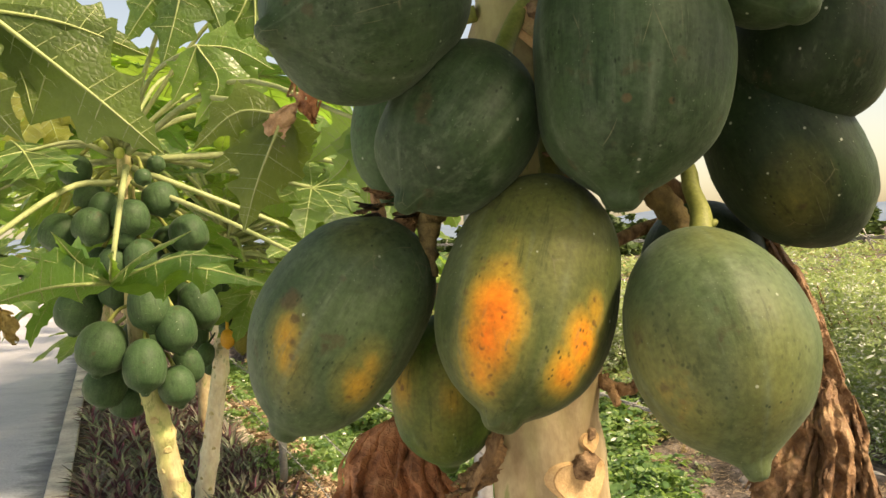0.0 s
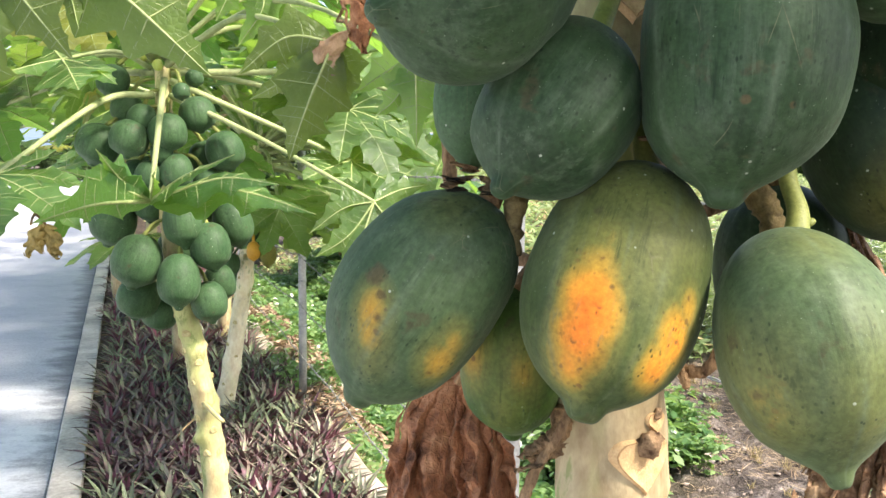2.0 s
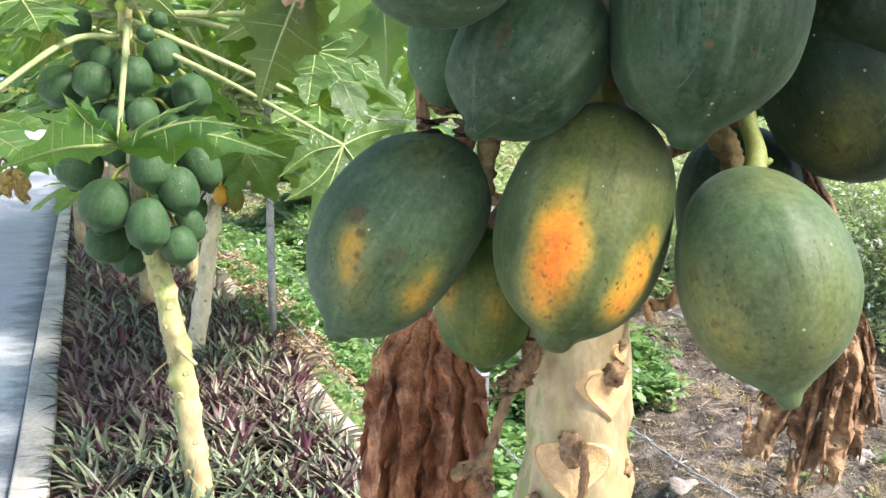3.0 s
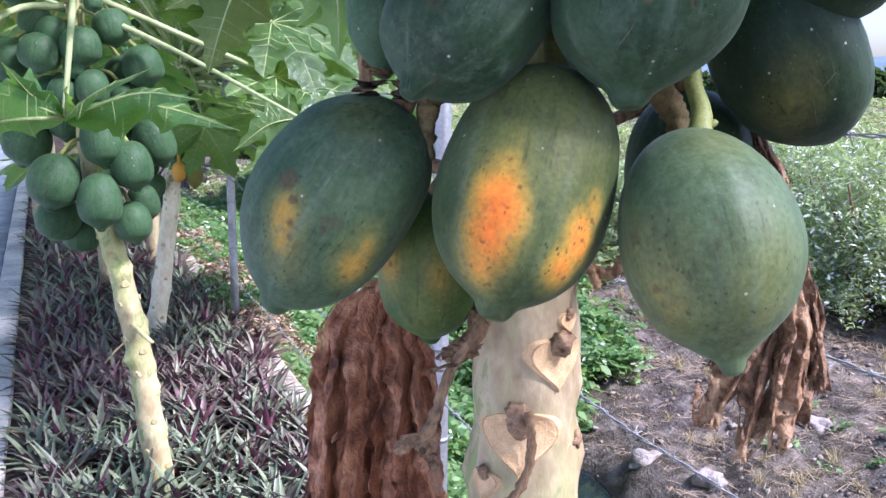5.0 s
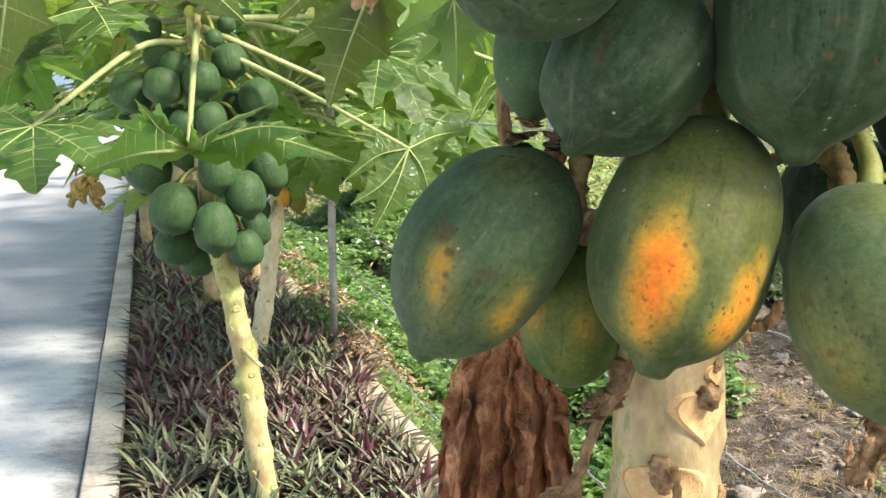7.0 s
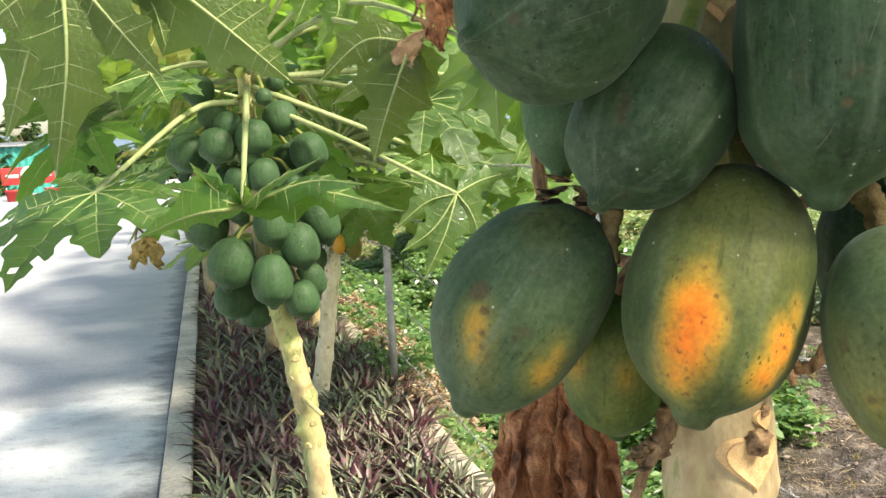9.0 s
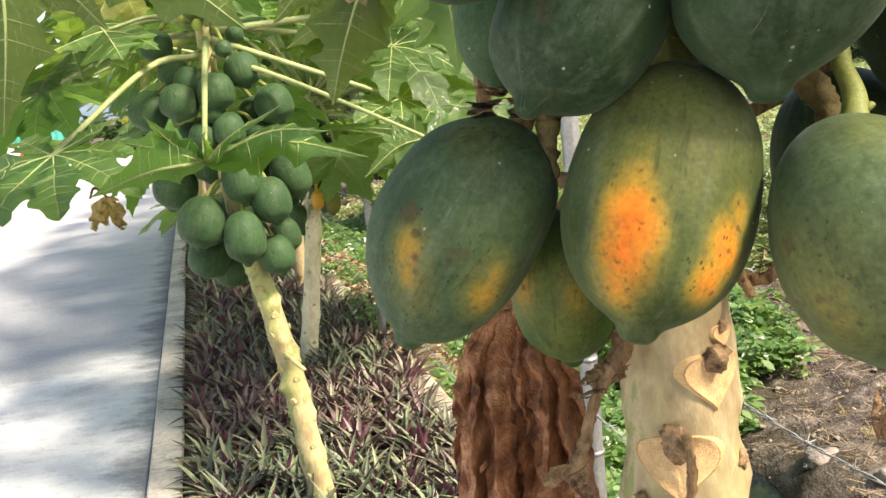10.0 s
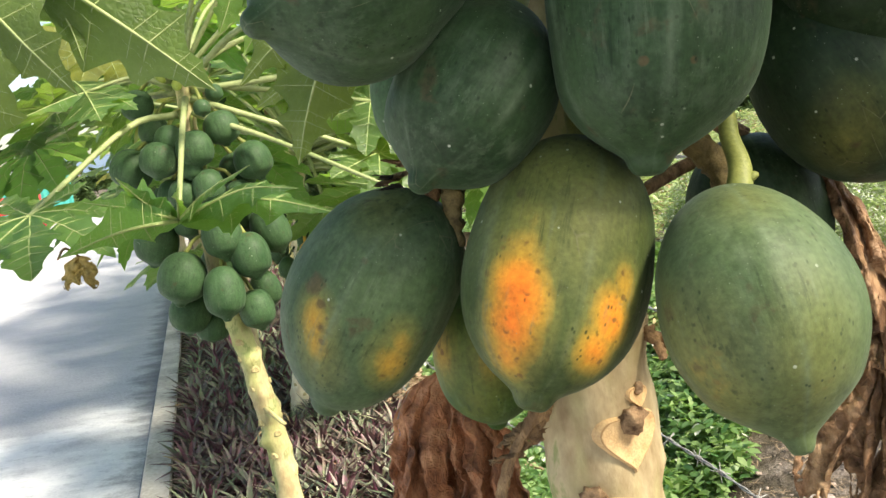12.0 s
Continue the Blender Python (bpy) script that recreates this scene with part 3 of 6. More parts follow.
LEAVES = [leaf_mesh("leaf_blade", s, droop=d, cup=c) for s, d, c in ((1, 0.22, 0.15), (2, 0.40, 0.2), (3, 0.12, 0.25), (4, 0.55, 0.1), (5, 0.30, 0.3))]
LEAF_HOLED = leaf_mesh("leaf_blade", 7, 0.25, 0.1, edge=EDGE_BROAD, holes=9)
LEAF_YELLOW = leaf_mesh("leaf_blade", 8, 0.35, 0.1, blade=M_LEAF_OLD)
LEAF_BRIGHT = [leaf_mesh("leaf_blade", 11 + i, 0.2, 0.1, edge=EDGE_BROAD, lobes=7, spread=140, blade=M_LEAF_LIT) for i in range(3)]


def blade(parent, mesh, base, tip, up=(0, 0, 1), scale=None, label="", holder=None):
    """A leaf blade whose stalk end is at base and whose middle lobe points to tip."""
    base, tip, up = Vector(base), Vector(tip), Vector(up)
    y = (tip - base).normalized()
    x = y.cross(up).normalized()
    z = x.cross(y)
    ln = scale or (tip - base).length
    ob = new("leaf", mesh)
    ob.parent = holder or parent
    rot = Matrix((x, y, z)).transposed().to_4x4()
    ob.matrix_local = Matrix.Translation(base - parent.location) @ rot @ Matrix.Diagonal((ln, ln, ln, 1))
    if label:
        ob["label"] = label
    return ob


def petiole(parent, pts, r0=0.013, r1=0.008, material=None):
    bm = bmesh.new()
    o = parent.location
    pts = smooth_path([Vector(p) - o for p in pts], 5)
    tube(bm, pts, (r0, r1), 8)
    return part("petiole", bm, material or M_STALK, parent)


def frond(parent, mesh, start, mid, base, tip, up=(0, 0, 1), scale=None, r=0.013, label=""):
    stalk = petiole(parent, [start, mid, base], r, r * 0.62)
    blade(parent, mesh, base, tip, up, scale, label, stalk)


LOBE_EDGE = [(0.0, 0.015), (0.07, 0.075), (0.15, 0.130), (0.24, 0.165), (0.31, 0.185), (0.38, 0.225), (0.455, 0.285), (0.48, 0.30), (0.495, 0.265), (0.515, 0.19), (0.55, 0.150),
             (0.60, 0.148), (0.66, 0.18), (0.70, 0.205), (0.715, 0.175), (0.735, 0.115), (0.78, 0.082), (0.84, 0.070), (0.875, 0.074), (0.89, 0.05), (0.94, 0.024), (1.0, 0.0)]


def lobe_bm(bm, pts, wide, seed, face=(0, -1, 0), tilt=(0.25, 0.25), up=None):
    """One lobe of a leaf along its midrib pts: toothed blade halves folded back by tilt, a raised midrib, side ribs and a net of fine ribs."""
    rnd = random.Random(seed)
    mid = smooth_path(pts, 14)
    total = sum((b - a).length for a, b in zip(mid, mid[1:]))
    face = Vector(face).normalized()
    off = Vector((seed * 2.7, seed * 1.9, 0))

    def rib(s):
        f = max(0.0, min(1.0, s)) * (len(mid) - 1)
        i = min(int(f), len(mid) - 2)
        return mid[i].lerp(mid[i + 1], f - i)

    for sgn in (-1, 1):
        lean = tilt[0] if sgn < 0 else tilt[1]

        def at(s, w, lift=0.0):
            d = (rib(min(1, s + 0.06)) - rib(max(0, s - 0.06))).normalized()
            side = d.cross(face).normalized() * sgn
            if up is not None:
                side = (Vector(up[0 if sgn < 0 else 1])).normalized()
            back = -face
            p = rib(s - 0.30 * w) + (side * math.cos(lean) + back * math.sin(lean)) * w * total * wide
            k = 0.035 * noise.noise(p * 9 + off) + 0.010 * noise.noise(p * 34 + off)
            return p + back * (k * min(1, w * 9) * 0.45 + 0.30 * w * w * total * wide) - back * lift

        grid = []
        jit = [rnd.uniform(0.90, 1.10) for _ in LOBE_EDGE]
        for (s, w), j in zip(LOBE_EDGE, jit):
            grid.append([bm.verts.new(at(s, w * j * k / 4)) for k in range(5)])
        for a, b in zip(grid, grid[1:]):
            for k in range(4):
                q = (a[k], a[k + 1], b[k + 1], b[k])
                bm.faces.new(q if sgn > 0 else q[::-1])
        r = 0.0034 * total / 0.3
        for s, w in ((0.20, 0.085), (0.31, 0.125), (0.475, 0.285), (0.58, 0.135), (0.70, 0.195), (0.80, 0.07), (0.87, 0.065)):
            big = w > 0.15
            tube(bm, [at(s - 0.55 * w * (1 - f), w * f * 0.97) for f in (0.0, 0.35, 0.7, 1.0)], (r * (0.42 if big else 0.30), r * 0.14), 4, cap=False, mat=1)
            for f in (0.25, 0.42, 0.58, 0.74) if big else (0.5,):
                p, q = (s - 0.55 * w * (1 - f), w * f), (s - 0.55 * w * (1 - f) + 0.075 * (1 - 0.5 * f), w * f * 1.04)
                tube(bm, [at(*p), at((p[0] + q[0]) / 2, p[1] * 0.93), at(*q)], (r * 0.11, r * 0.06), 3, cap=False, mat=1)
                q = (p[0] - 0.06 * (1 - 0.5 * f), p[1] * 0.80)
                tube(bm, [at(*p), at(*q)], (r * 0.11, r * 0.06), 3, cap=False, mat=1)
    tube(bm, [rib(k / 13) for k in range(14)], (0.0042 * total / 0.3, 0.0010), 6, cap=False, mat=1)


def lobed_leaf(parent, start, bend, base, lobes, material, label="", r=0.011, wide=1.0, seed=0):
    """A leaf on its petiole, lobe by lobe: each is (middle of its rib, tip) with its own folds."""
    stalk = petiole(parent, [start, bend, base], r, r * 0.55)
    bm = bmesh.new()
    o = parent.location
    for k, (m, t, *more) in enumerate(lobes):
        fold = more[0] if more else {}
        lobe_bm(bm, [Vector(base) - o, Vector(m) - o, Vector(t) - o], fold.get("wide", wide), seed * 20 + k, fold.get("face", (0.15, -1, -0.05)), fold.get("tilt", (0.22, 0.3)), fold.get("up"))
    ob = part("leaf", bm, [material, M_VEIN], stalk, label)
    return ob


# ---------------------------------------------------------------- papaya fruits
SHAPE = [(0.0, 0.06), (0.008, 0.20), (0.03, 0.36), (0.08, 0.56), (0.16, 0.755), (0.27, 0.905), (0.40, 0.985), (0.52, 1.0), (0.64, 0.955), (0.75, 0.845),
         (0.835, 0.665), (0.89, 0.475), (0.922, 0.325), (0.945, 0.235), (0.973, 0.185), (0.994, 0.12), (1.0, 0.0)]


def fruit_bm(length, width, sides=48, ribs=0.026, seed=0, nipple=1.0, full=0.0, shoulder=0.0, low=0.0, mid=0.0, bow=(0, 0), blunt=0.0):
    """A papaya from its stalk end at the origin down -z to its pointed tip; five soft ridges, one of them at +x."""
    rnd = random.Random(seed)
    ph, lop = rnd.uniform(0, 6), rnd.uniform(0.0, 0.05) if sides < 48 else 0.0
    bm = bmesh.new()
    fine = smooth_path([Vector((s, r, 0)) for s, r in SHAPE], 4 if sides > 40 else 3)
    rings = []
    for q in fine:
        s, r = min(max(q.x, 0), 1), max(q.y, 0.002)
        k = min(1.0, max(0.0, (s - 0.78) / 0.17))
        r *= 1 - (1 - nipple) * k * k * (3 - 2 * k)
        r = r ** (1 - full)
        r *= 1 + shoulder * math.exp(-((s - 0.12) / 0.16) ** 2) + low * math.exp(-((s - 0.80) / 0.13) ** 2) + mid * math.exp(-((s - 0.38) / 0.15) ** 2)
        if blunt:
            r = float(np.interp(s * (1 - blunt), [k[0] for k in SHAPE], [k[1] for k in SHAPE])) * math.sqrt(max(0.0, 1 - s ** 9))
        belly = math.sin(math.pi * min(1, s * 1.02))
        ring = []
        for k in range(sides):
            a = 2 * math.pi * k / sides
            ridge = 0.5 - 1.15 * abs(math.sin(2.5 * a)) ** 0.75
            uneven = 0.55 * math.cos(2 * a + ph) + 0.7 * noise.noise(Vector((math.cos(a) * 1.3 + seed, math.sin(a) * 1.3, s * 2.6)))
            rr = r * width / 2 * (1 + ribs * (ridge + uneven) * max(0, belly) ** 0.6)
            ring.append(bm.verts.new((rr * math.cos(a) + (lop * width + bow[0]) * belly, rr * math.sin(a) + bow[1] * belly, -s * length)))
        rings.append(ring)
    for a, b in zip(rings, rings[1:]):
        for k in range(sides):
            bm.faces.new((a[k], b[k], b[(k + 1) % sides], a[(k + 1) % sides]))
    bm.faces.new(rings[0])
    bm.faces.new(rings[-1][::-1])
    bmesh.ops.recalc_face_normals(bm, faces=bm.faces)
    return bm


def hang(stem, tip):
    """The pose that lays -z from stem to tip."""
    d = (Vector(tip) - Vector(stem)).normalized()
    return Matrix.Translation(stem) @ d.to_track_quat("-Z", "Y").to_matrix().to_4x4()


def papaya(stem, tip, width, material, label, seed=0, group="", stalk=None, stalk_mat=None, stalk_r=(0.010, 0.013), turn_by=0.0, bow=(0, 0), foot=None, **shape):
    """One papaya fruit, hanging by a stalk from the trunk; one ridge faces the path, bow bends its axis sideways and away."""
    stem, tip = Vector(stem), Vector(tip)
    pose_ = hang(stem, tip)
    front = pose_.to_3x3().inverted() @ Vector((0, -1, 0))
    pose_ = pose_ @ Matrix.Rotation(math.atan2(front.y, front.x) + radians(turn_by), 4, "Z")
    along = (tip - stem).normalized()
    side = along.cross(Vector((0, 1, 0))).normalized()
    local = pose_.to_3x3().inverted() @ (side * bow[0] + side.cross(along) * bow[1])
    bm = fruit_bm((tip - stem).length, width, seed=seed, bow=(local.x, local.y), **shape)
    ob = new("papaya_fruit", link_mesh("papaya_fruit", bm, material))
    ob.matrix_world = pose_
    tagged(ob, label, "papaya", group)
    inv = ob.matrix_world.inverted()
    bm = bmesh.new()
    end = Vector(foot) if foot else stem + (tip - stem) * 0.02
    pts = [inv @ Vector(p) for p in (stalk or [stem + Vector((0, 0, 0.03))])] + [inv @ end]
    pts = smooth_path(pts, 6)
    n = len(pts)
    radii = [stalk_r[0] + (stalk_r[1] - stalk_r[0]) * (i / (n - 1)) ** 3 for i in range(n)]
    tube(bm, pts, radii, 10, wobble=0.12)
    s = new("stalk", link_mesh("stalk", bm, stalk_mat or M_PEDUNCLE))
    s.parent = ob
    return ob


# ---------------------------------------------------------------- withered lobes
def dry_lobe(bm, top, end, width, seed, fold=1.0, face=(1, 0, 0), nx=26, ny=70, start=0.15, torn=0.35, bow=0.0, ease=0.45, crumple=1.0, pleat=0.0):
    """One withered lobe: a crumpled ribbon folded along its rib, narrow above, torn at its end."""
    off = Vector((seed * 7.1, seed * 2.3, 0))
    top, end = Vector(top), Vector(end)
    drop = Vector((0, 0, end.z - top.z))
    aside = Vector((end.x - top.x, end.y - top.y, 0))
    down = drop
    face = (Vector(face) - down.normalized() * Vector(face).dot(down.normalized())).normalized()
    deep = face.cross(down.normalized())
    if deep.y > 0:
        deep = -deep
    grid = []
    for j in range(ny + 1):
        s = j / ny
        sway = face * 0.018 * noise.noise(Vector((s * 2.2, 0, 1)) + off) + deep * (0.016 * noise.noise(Vector((s * 2.6, 4, 1)) + off) + bow * math.sin(math.pi * s))
        wide = width * (start + (1 - start) * min(1, s * 6.0) ** 0.7) * (1 + 0.45 * noise.noise(Vector((s * 5, 7, 0)) + off)) * (1 - max(0, s - 0.62) * 1.9)
        row = []
        for i in range(nx + 1):
            a = 2 * i / nx - 1
            f = fold * (0.75 + 0.6 * noise.noise(Vector((s * 2.5, 3 * (a > 0), 9)) + off))
            curl = 0.5 * abs(a) ** 3 * math.sin(s * 14 + seed + 2 * (a > 0))
            cr = 0.014 * noise.noise(Vector((a * 1.6, s * 11, 5)) + off) + 0.009 * noise.noise(Vector((a * 3, s * 25, 5)) + off) + 0.005 * noise.noise(Vector((a * 6, s * 52, 5)) + off)
            cr *= min(1, s * 8) * crumple
            cr += pleat * min(1, s * 4) * (noise.noise(Vector((a * 4.2, s * 2.2, 11)) + off) + 0.5 * noise.noise(Vector((a * 9, s * 4, 13)) + off))
            p = top + drop * s + aside * s ** ease + sway + face * a * wide / 2 * math.cos(f) - deep * (abs(a) * wide / 2 * math.sin(f) * (1 + curl)) + deep * cr + face * cr * 0.6
            row.append(bm.verts.new(p))
        grid.append(row)
    for j in range(ny):
        for i in range(nx):
            edge = abs(2 * (i + 0.5) / nx - 1)
            t = noise.noise(Vector((i * 0.35, j * 0.22, 7)) + off)
            if t > 0.62 - 0.25 * edge - torn * max(0, j / ny - 0.55) * 2:
                continue
            bm.faces.new((grid[j][i], grid[j][i + 1], grid[j + 1][i + 1], grid[j + 1][i]))
    loose = [v for v in bm.verts if not v.link_faces]
    bmesh.ops.delete(bm, geom=loose, context="VERTS")


def curtain(bm, top, low, left, right, pleats, seed, depth=0.042, nx=110, ny=110, torn=0.3, dome=0.03, wrinkle=1.0):
    """A withered blade hanging from one point in deep soft pleats, wrinkled and torn below; left and right give its sides as (share of the drop, offset)."""
    off = Vector((seed * 5.3, seed * 1.7, 0))
    top = Vector(top)
    grid = []
    for j in range(ny + 1):
        s = j / ny
        xl, xr = lerp_table(s, left), lerp_table(s, right)
        row = []
        for i in range(nx + 1):
            a = i / nx
            ph = math.pi * pleats * (a + 0.30 * noise.noise(Vector((a * 2.6, s * 2.4, 3)) + off) + 0.05 * noise.noise(Vector((a * 6, s * 9, 4)) + off)) + seed
            hump = abs(math.sin(ph)) ** 0.75
            tall = 0.55 + 0.75 * abs(noise.noise(Vector((math.floor(ph / math.pi) * 1.7, s * 1.3, 6)) + off))
            x = top.x + xl + (xr - xl) * a + 0.010 * min(1, s * 3) * math.sin(2 * ph)
            z = top.z + (low - top.z) * s * (1 + 0.05 * noise.noise(Vector((a * 7, 0, 9)) + off))
            y = top.y - depth * min(1, s * 3.2) * hump * tall - dome * min(1, s * 4) * (1 - (2 * a - 1) ** 2)
            q = Vector((x, y, z * 0.75))
            w = 0.030 * abs(noise.noise(q * 20 + off)) + 0.018 * abs(noise.noise(q * 48 + off)) + 0.005 * noise.noise(q * 120 + off) - 0.01
            w *= wrinkle
            row.append(bm.verts.new((x + 0.5 * w, y + w * min(1, s * 6), z)))
        grid.append(row)
    for j in range(ny):
        for i in range(nx):
            s, edge = j / ny, abs(2 * (i + 0.5) / nx - 1)
            t = noise.noise(Vector((i * 0.11, j * 0.075, 7)) + off) + 0.4 * noise.noise(Vector((i * 0.3, j * 0.2, 5)) + off)
            if t > 0.80 - 0.30 * edge ** 3 - torn * max(0, s - 0.45) * 1.6:
                continue
            bm.faces.new((grid[j][i], grid[j][i + 1], grid[j + 1][i + 1], grid[j + 1][i]))
    bmesh.ops.delete(bm, geom=[v for v in bm.verts if not v.link_faces], context="VERTS")


# ---------------------------------------------------------------- the near papaya tree
near = thing("papaya_tree", "old papaya tree with pale scarred trunk and heavy fruit cluster", "papaya tree", at=(0.16, 1.12, 0.0))


def trunk_part(parent, pts, radii, material, seed, scars=14, sides=20, ring=0.012):
    """A fleshy trunk with swellings under its old leaf scars."""
    rnd = random.Random(seed)
    bm = bmesh.new()
    o = parent.location
    path = smooth_path([Vector(p) - o for p in pts], 26)
    n = len(path)
    rad = [float(np.interp(i / (n - 1), np.linspace(0, 1, len(radii)), radii)) for i in range(n)]
    rings = tube(bm, path, rad, sides, wobble=0.10)
    for _ in range(scars):
        i, k = rnd.randrange(2, n - 2), rnd.randrange(sides)
        centre = rings[i][k].co.copy()
        out = (centre - path[i]).normalized()
        for r in rings[max(0, i - 6):i + 7]:
            for v in r:
                d = (v.co - centre).length / rad[i]
                if d < 1.0:
                    v.co += out * ring * (1 - d) ** 1.5
    return part("trunk", bm, material, parent), path


M_SCAR_Y = mat_plain("young_leaf_scar", (0.36, 0.29, 0.13), (0.54, 0.47, 0.24), 60, 0.8, 0.2, bump=0.6)


def small_scars(parent, path, radii, count, seed, size=0.019):
    """Rows of small triangular leaf scars winding up a young trunk."""
    rnd = random.Random(seed)
    n = len(path)
    for k in range(count):
        f = (k + rnd.uniform(0, 0.6)) / count
        i = min(n - 2, int(f * (n - 1)))
        r = float(np.interp(i / (n - 1), np.linspace(0, 1, len(radii)), radii)) + 0.003
        a = k * 2.399 + rnd.uniform(-0.2, 0.2)
        out = Vector((math.cos(a), math.sin(a), 0))
        m = Matrix.Translation(path[i] + out * r) @ out.to_track_quat("Z", "Y").to_matrix().to_4x4()
        s = size * rnd.uniform(0.8, 1.25)
        bm = bmesh.new()
        rings = []
        for g, h in ((1.25, -0.010), (1.0, 0.0005), (0.75, 0.002), (0.4, 0.0005), (0.05, 0.0005)):
            rings.append([bm.verts.new(m @ Vector((s * g * 0.62 * math.cos(q), s * g * (0.55 * math.sin(q) - 0.12 * math.cos(2 * q)), h))) for q in (t * math.pi / 6 for t in range(12))])
        for p, q in zip(rings, rings[1:]):
            for t in range(12):
                bm.faces.new((p[t], p[(t + 1) % 12], q[(t + 1) % 12], q[t]))
        bm.faces.new(rings[-1])
        part("leaf_scar", bm, M_SCAR_Y, parent)


trunk, _ = trunk_part(near, [(0.17, 1.13, -0.02), (0.162, 1.12, 0.5), (0.155, 1.115, 1.0), (0.152, 1.112, 1.3), (0.145, 1.13, 1.75), (0.14, 1.14, 2.42)],
                      [0.080, 0.074, 0.065, 0.062, 0.054, 0.038], M_TRUNK, 4, scars=70, sides=48, ring=0.012)


def leaf_scar(parent, at, out, size, turn=0.0, bud=True, stub=False):
    """A heart-shaped leaf scar, rimmed and a little sunken, with a dry bud above it."""
    out = Vector(out).normalized()
    m = Matrix.Translation(Vector(at) - near.location) @ out.to_track_quat("Z", "Y").to_matrix().to_4x4() @ Matrix.Rotation(radians(turn), 4, "Z")
    bm = bmesh.new()
    n, rings = 44, []
    for f, h in ((1.18, -0.020), (1.06, -0.002), (1.0, 0.0030), (0.955, 0.0036), (0.90, 0.0022), (0.6, 0.0018), (0.3, 0.0022), (0.03, 0.0022)):
        ring = []
        for k in range(n):
            a = 2 * math.pi * k / n
            k1 = size / 34
            wob = f * (1 + 0.06 * noise.noise(Vector((math.cos(a) * 2, math.sin(a) * 2, at[2] * 40))))
            hx = k1 * 16 * math.sin(a) ** 3 * wob * 1.05
            hy = k1 * (13 * math.cos(a) - 4.0 * math.cos(2 * a) - 1.5 * math.cos(3 * a) - 0.5 * math.cos(4 * a)) * wob * 1.1
            h2 = h + 0.0012 * noise.noise(Vector((hx, hy, 0)) * 160)
            ring.append(bm.verts.new(m @ Vector((hx, hy, h2 - hx * hx / 0.15))))
        rings.append(ring)
    for i, (a, b) in enumerate(zip(rings, rings[1:])):
        for k in range(n):
            bm.faces.new((a[k], a[(k + 1) % n], b[(k + 1) % n], b[k])).material_index = 1 if i == 2 else 0
    bm.faces.new(rings[-1])
    scar = part("leaf_scar", bm, [M_SCAR, M_SCAR_RIM], parent, "dry tan heart-shaped leaf scar")
    if bud:
        bm = bmesh.new()
        bmesh.ops.create_icosphere(bm, subdivisions=3, radius=size * 0.18, matrix=m @ Matrix.Translation((0, size * 0.30, 0.004)) @ Matrix.Diagonal((1, 1.15, 0.8, 1)))
        for v in bm.verts:
            v.co += (v.co - (m @ Vector((0, size * 0.30, 0.004)))) * (0.6 * noise.noise(v.co * 110) + 0.4 * noise.noise(v.co * 260))
        part("dry_bud", bm, M_BUD, parent, "cracked brown dry bud")
    return scar


for _z, _out, _size in ((1.152, (-0.22, -1, 0.05), 0.094), (1.250, (0.56, -1, 0.0), 0.076), (1.296, (0.85, -1, 0.1), 0.030), (1.122, (1, -0.45, 0.0), 0.048),
                        (1.085, (-1, -0.75, 0.1), 0.044), (1.77, (0, -1, 0.0), 0.05), (0.98, (0.25, -1, 0), 0.07)):
    _o = Vector(_out).normalized()
    leaf_scar(trunk, (0.153 + _o.x * 0.0655, 1.113 + _o.y * 0.0655, _z), _out, _size)

G_NEAR = "fruits of the near papaya tree"
TR = lambda z, a=0.0: (0.15 + 0.06 * math.sin(a), 1.12 - 0.06 * math.cos(a), z)
M_F1 = mat_fruit("ripening_papaya_skin", [((0.080, 0.845, 1.466), 0.028, 0.94), ((0.073, 0.845, 1.445), 0.027, 0.88), ((0.064, 0.846, 1.415), 0.025, 0.62), ((0.176, 0.855, 1.460), 0.020, 0.55), ((0.160, 0.846, 1.435), 0.023, 0.78), ((0.142, 0.843, 1.406), 0.022, 0.70),
                                          ((0.086, 0.850, 1.495), 0.030, 0.48), ((0.096, 0.860, 1.530), 0.030, 0.28), ((0.150, 0.865, 1.530), 0.06, 0.19), ((0.12, 0.885, 1.570), 0.06, 0.18)],
                 green=((0.035, 0.062, 0.018), (0.085, 0.105, 0.033)), bloom=0.45, scabs=[((0.137, 0.862, 1.540), 0.006)])
M_F2 = mat_fruit("turning_papaya_skin", [((-0.118, 0.918, 1.445), 0.022, 0.46), ((-0.120, 0.916, 1.425), 0.022, 0.42), ((-0.122, 0.918, 1.400), 0.024, 0.28), ((-0.036, 0.924, 1.406), 0.020, 0.42), ((-0.050, 0.928, 1.386), 0.024, 0.50), ((-0.045, 0.960, 1.545), 0.03, 0.22)], green=((0.030, 0.064, 0.025), (0.078, 0.122, 0.054)), bloom=0.70,
                 scabs=[((-0.114, 0.926, 1.481), 0.014), ((-0.108, 0.918, 1.462), 0.007), ((-0.112, 0.915, 1.440), 0.006), ((-0.104, 0.913, 1.448), 0.004), ((-0.125, 0.917, 1.420), 0.004), ((-0.06, 0.915, 1.50), 0.005)])
M_F3 = mat_fruit("pale_papaya_skin", [((0.216, 0.800, 1.400), 0.042, 0.28), ((0.226, 0.797, 1.375), 0.036, 0.30), ((0.297, 0.773, 1.402), 0.045, 0.20), ((0.302, 0.777, 1.375), 0.04, 0.22), ((0.275, 0.86, 1.528), 0.03, 0.18)], green=((0.042, 0.076, 0.032), (0.084, 0.122, 0.054)), bloom=0.70, scabs=[((0.283, 0.812, 1.509), 0.004), ((0.277, 0.850, 1.533), 0.007)])
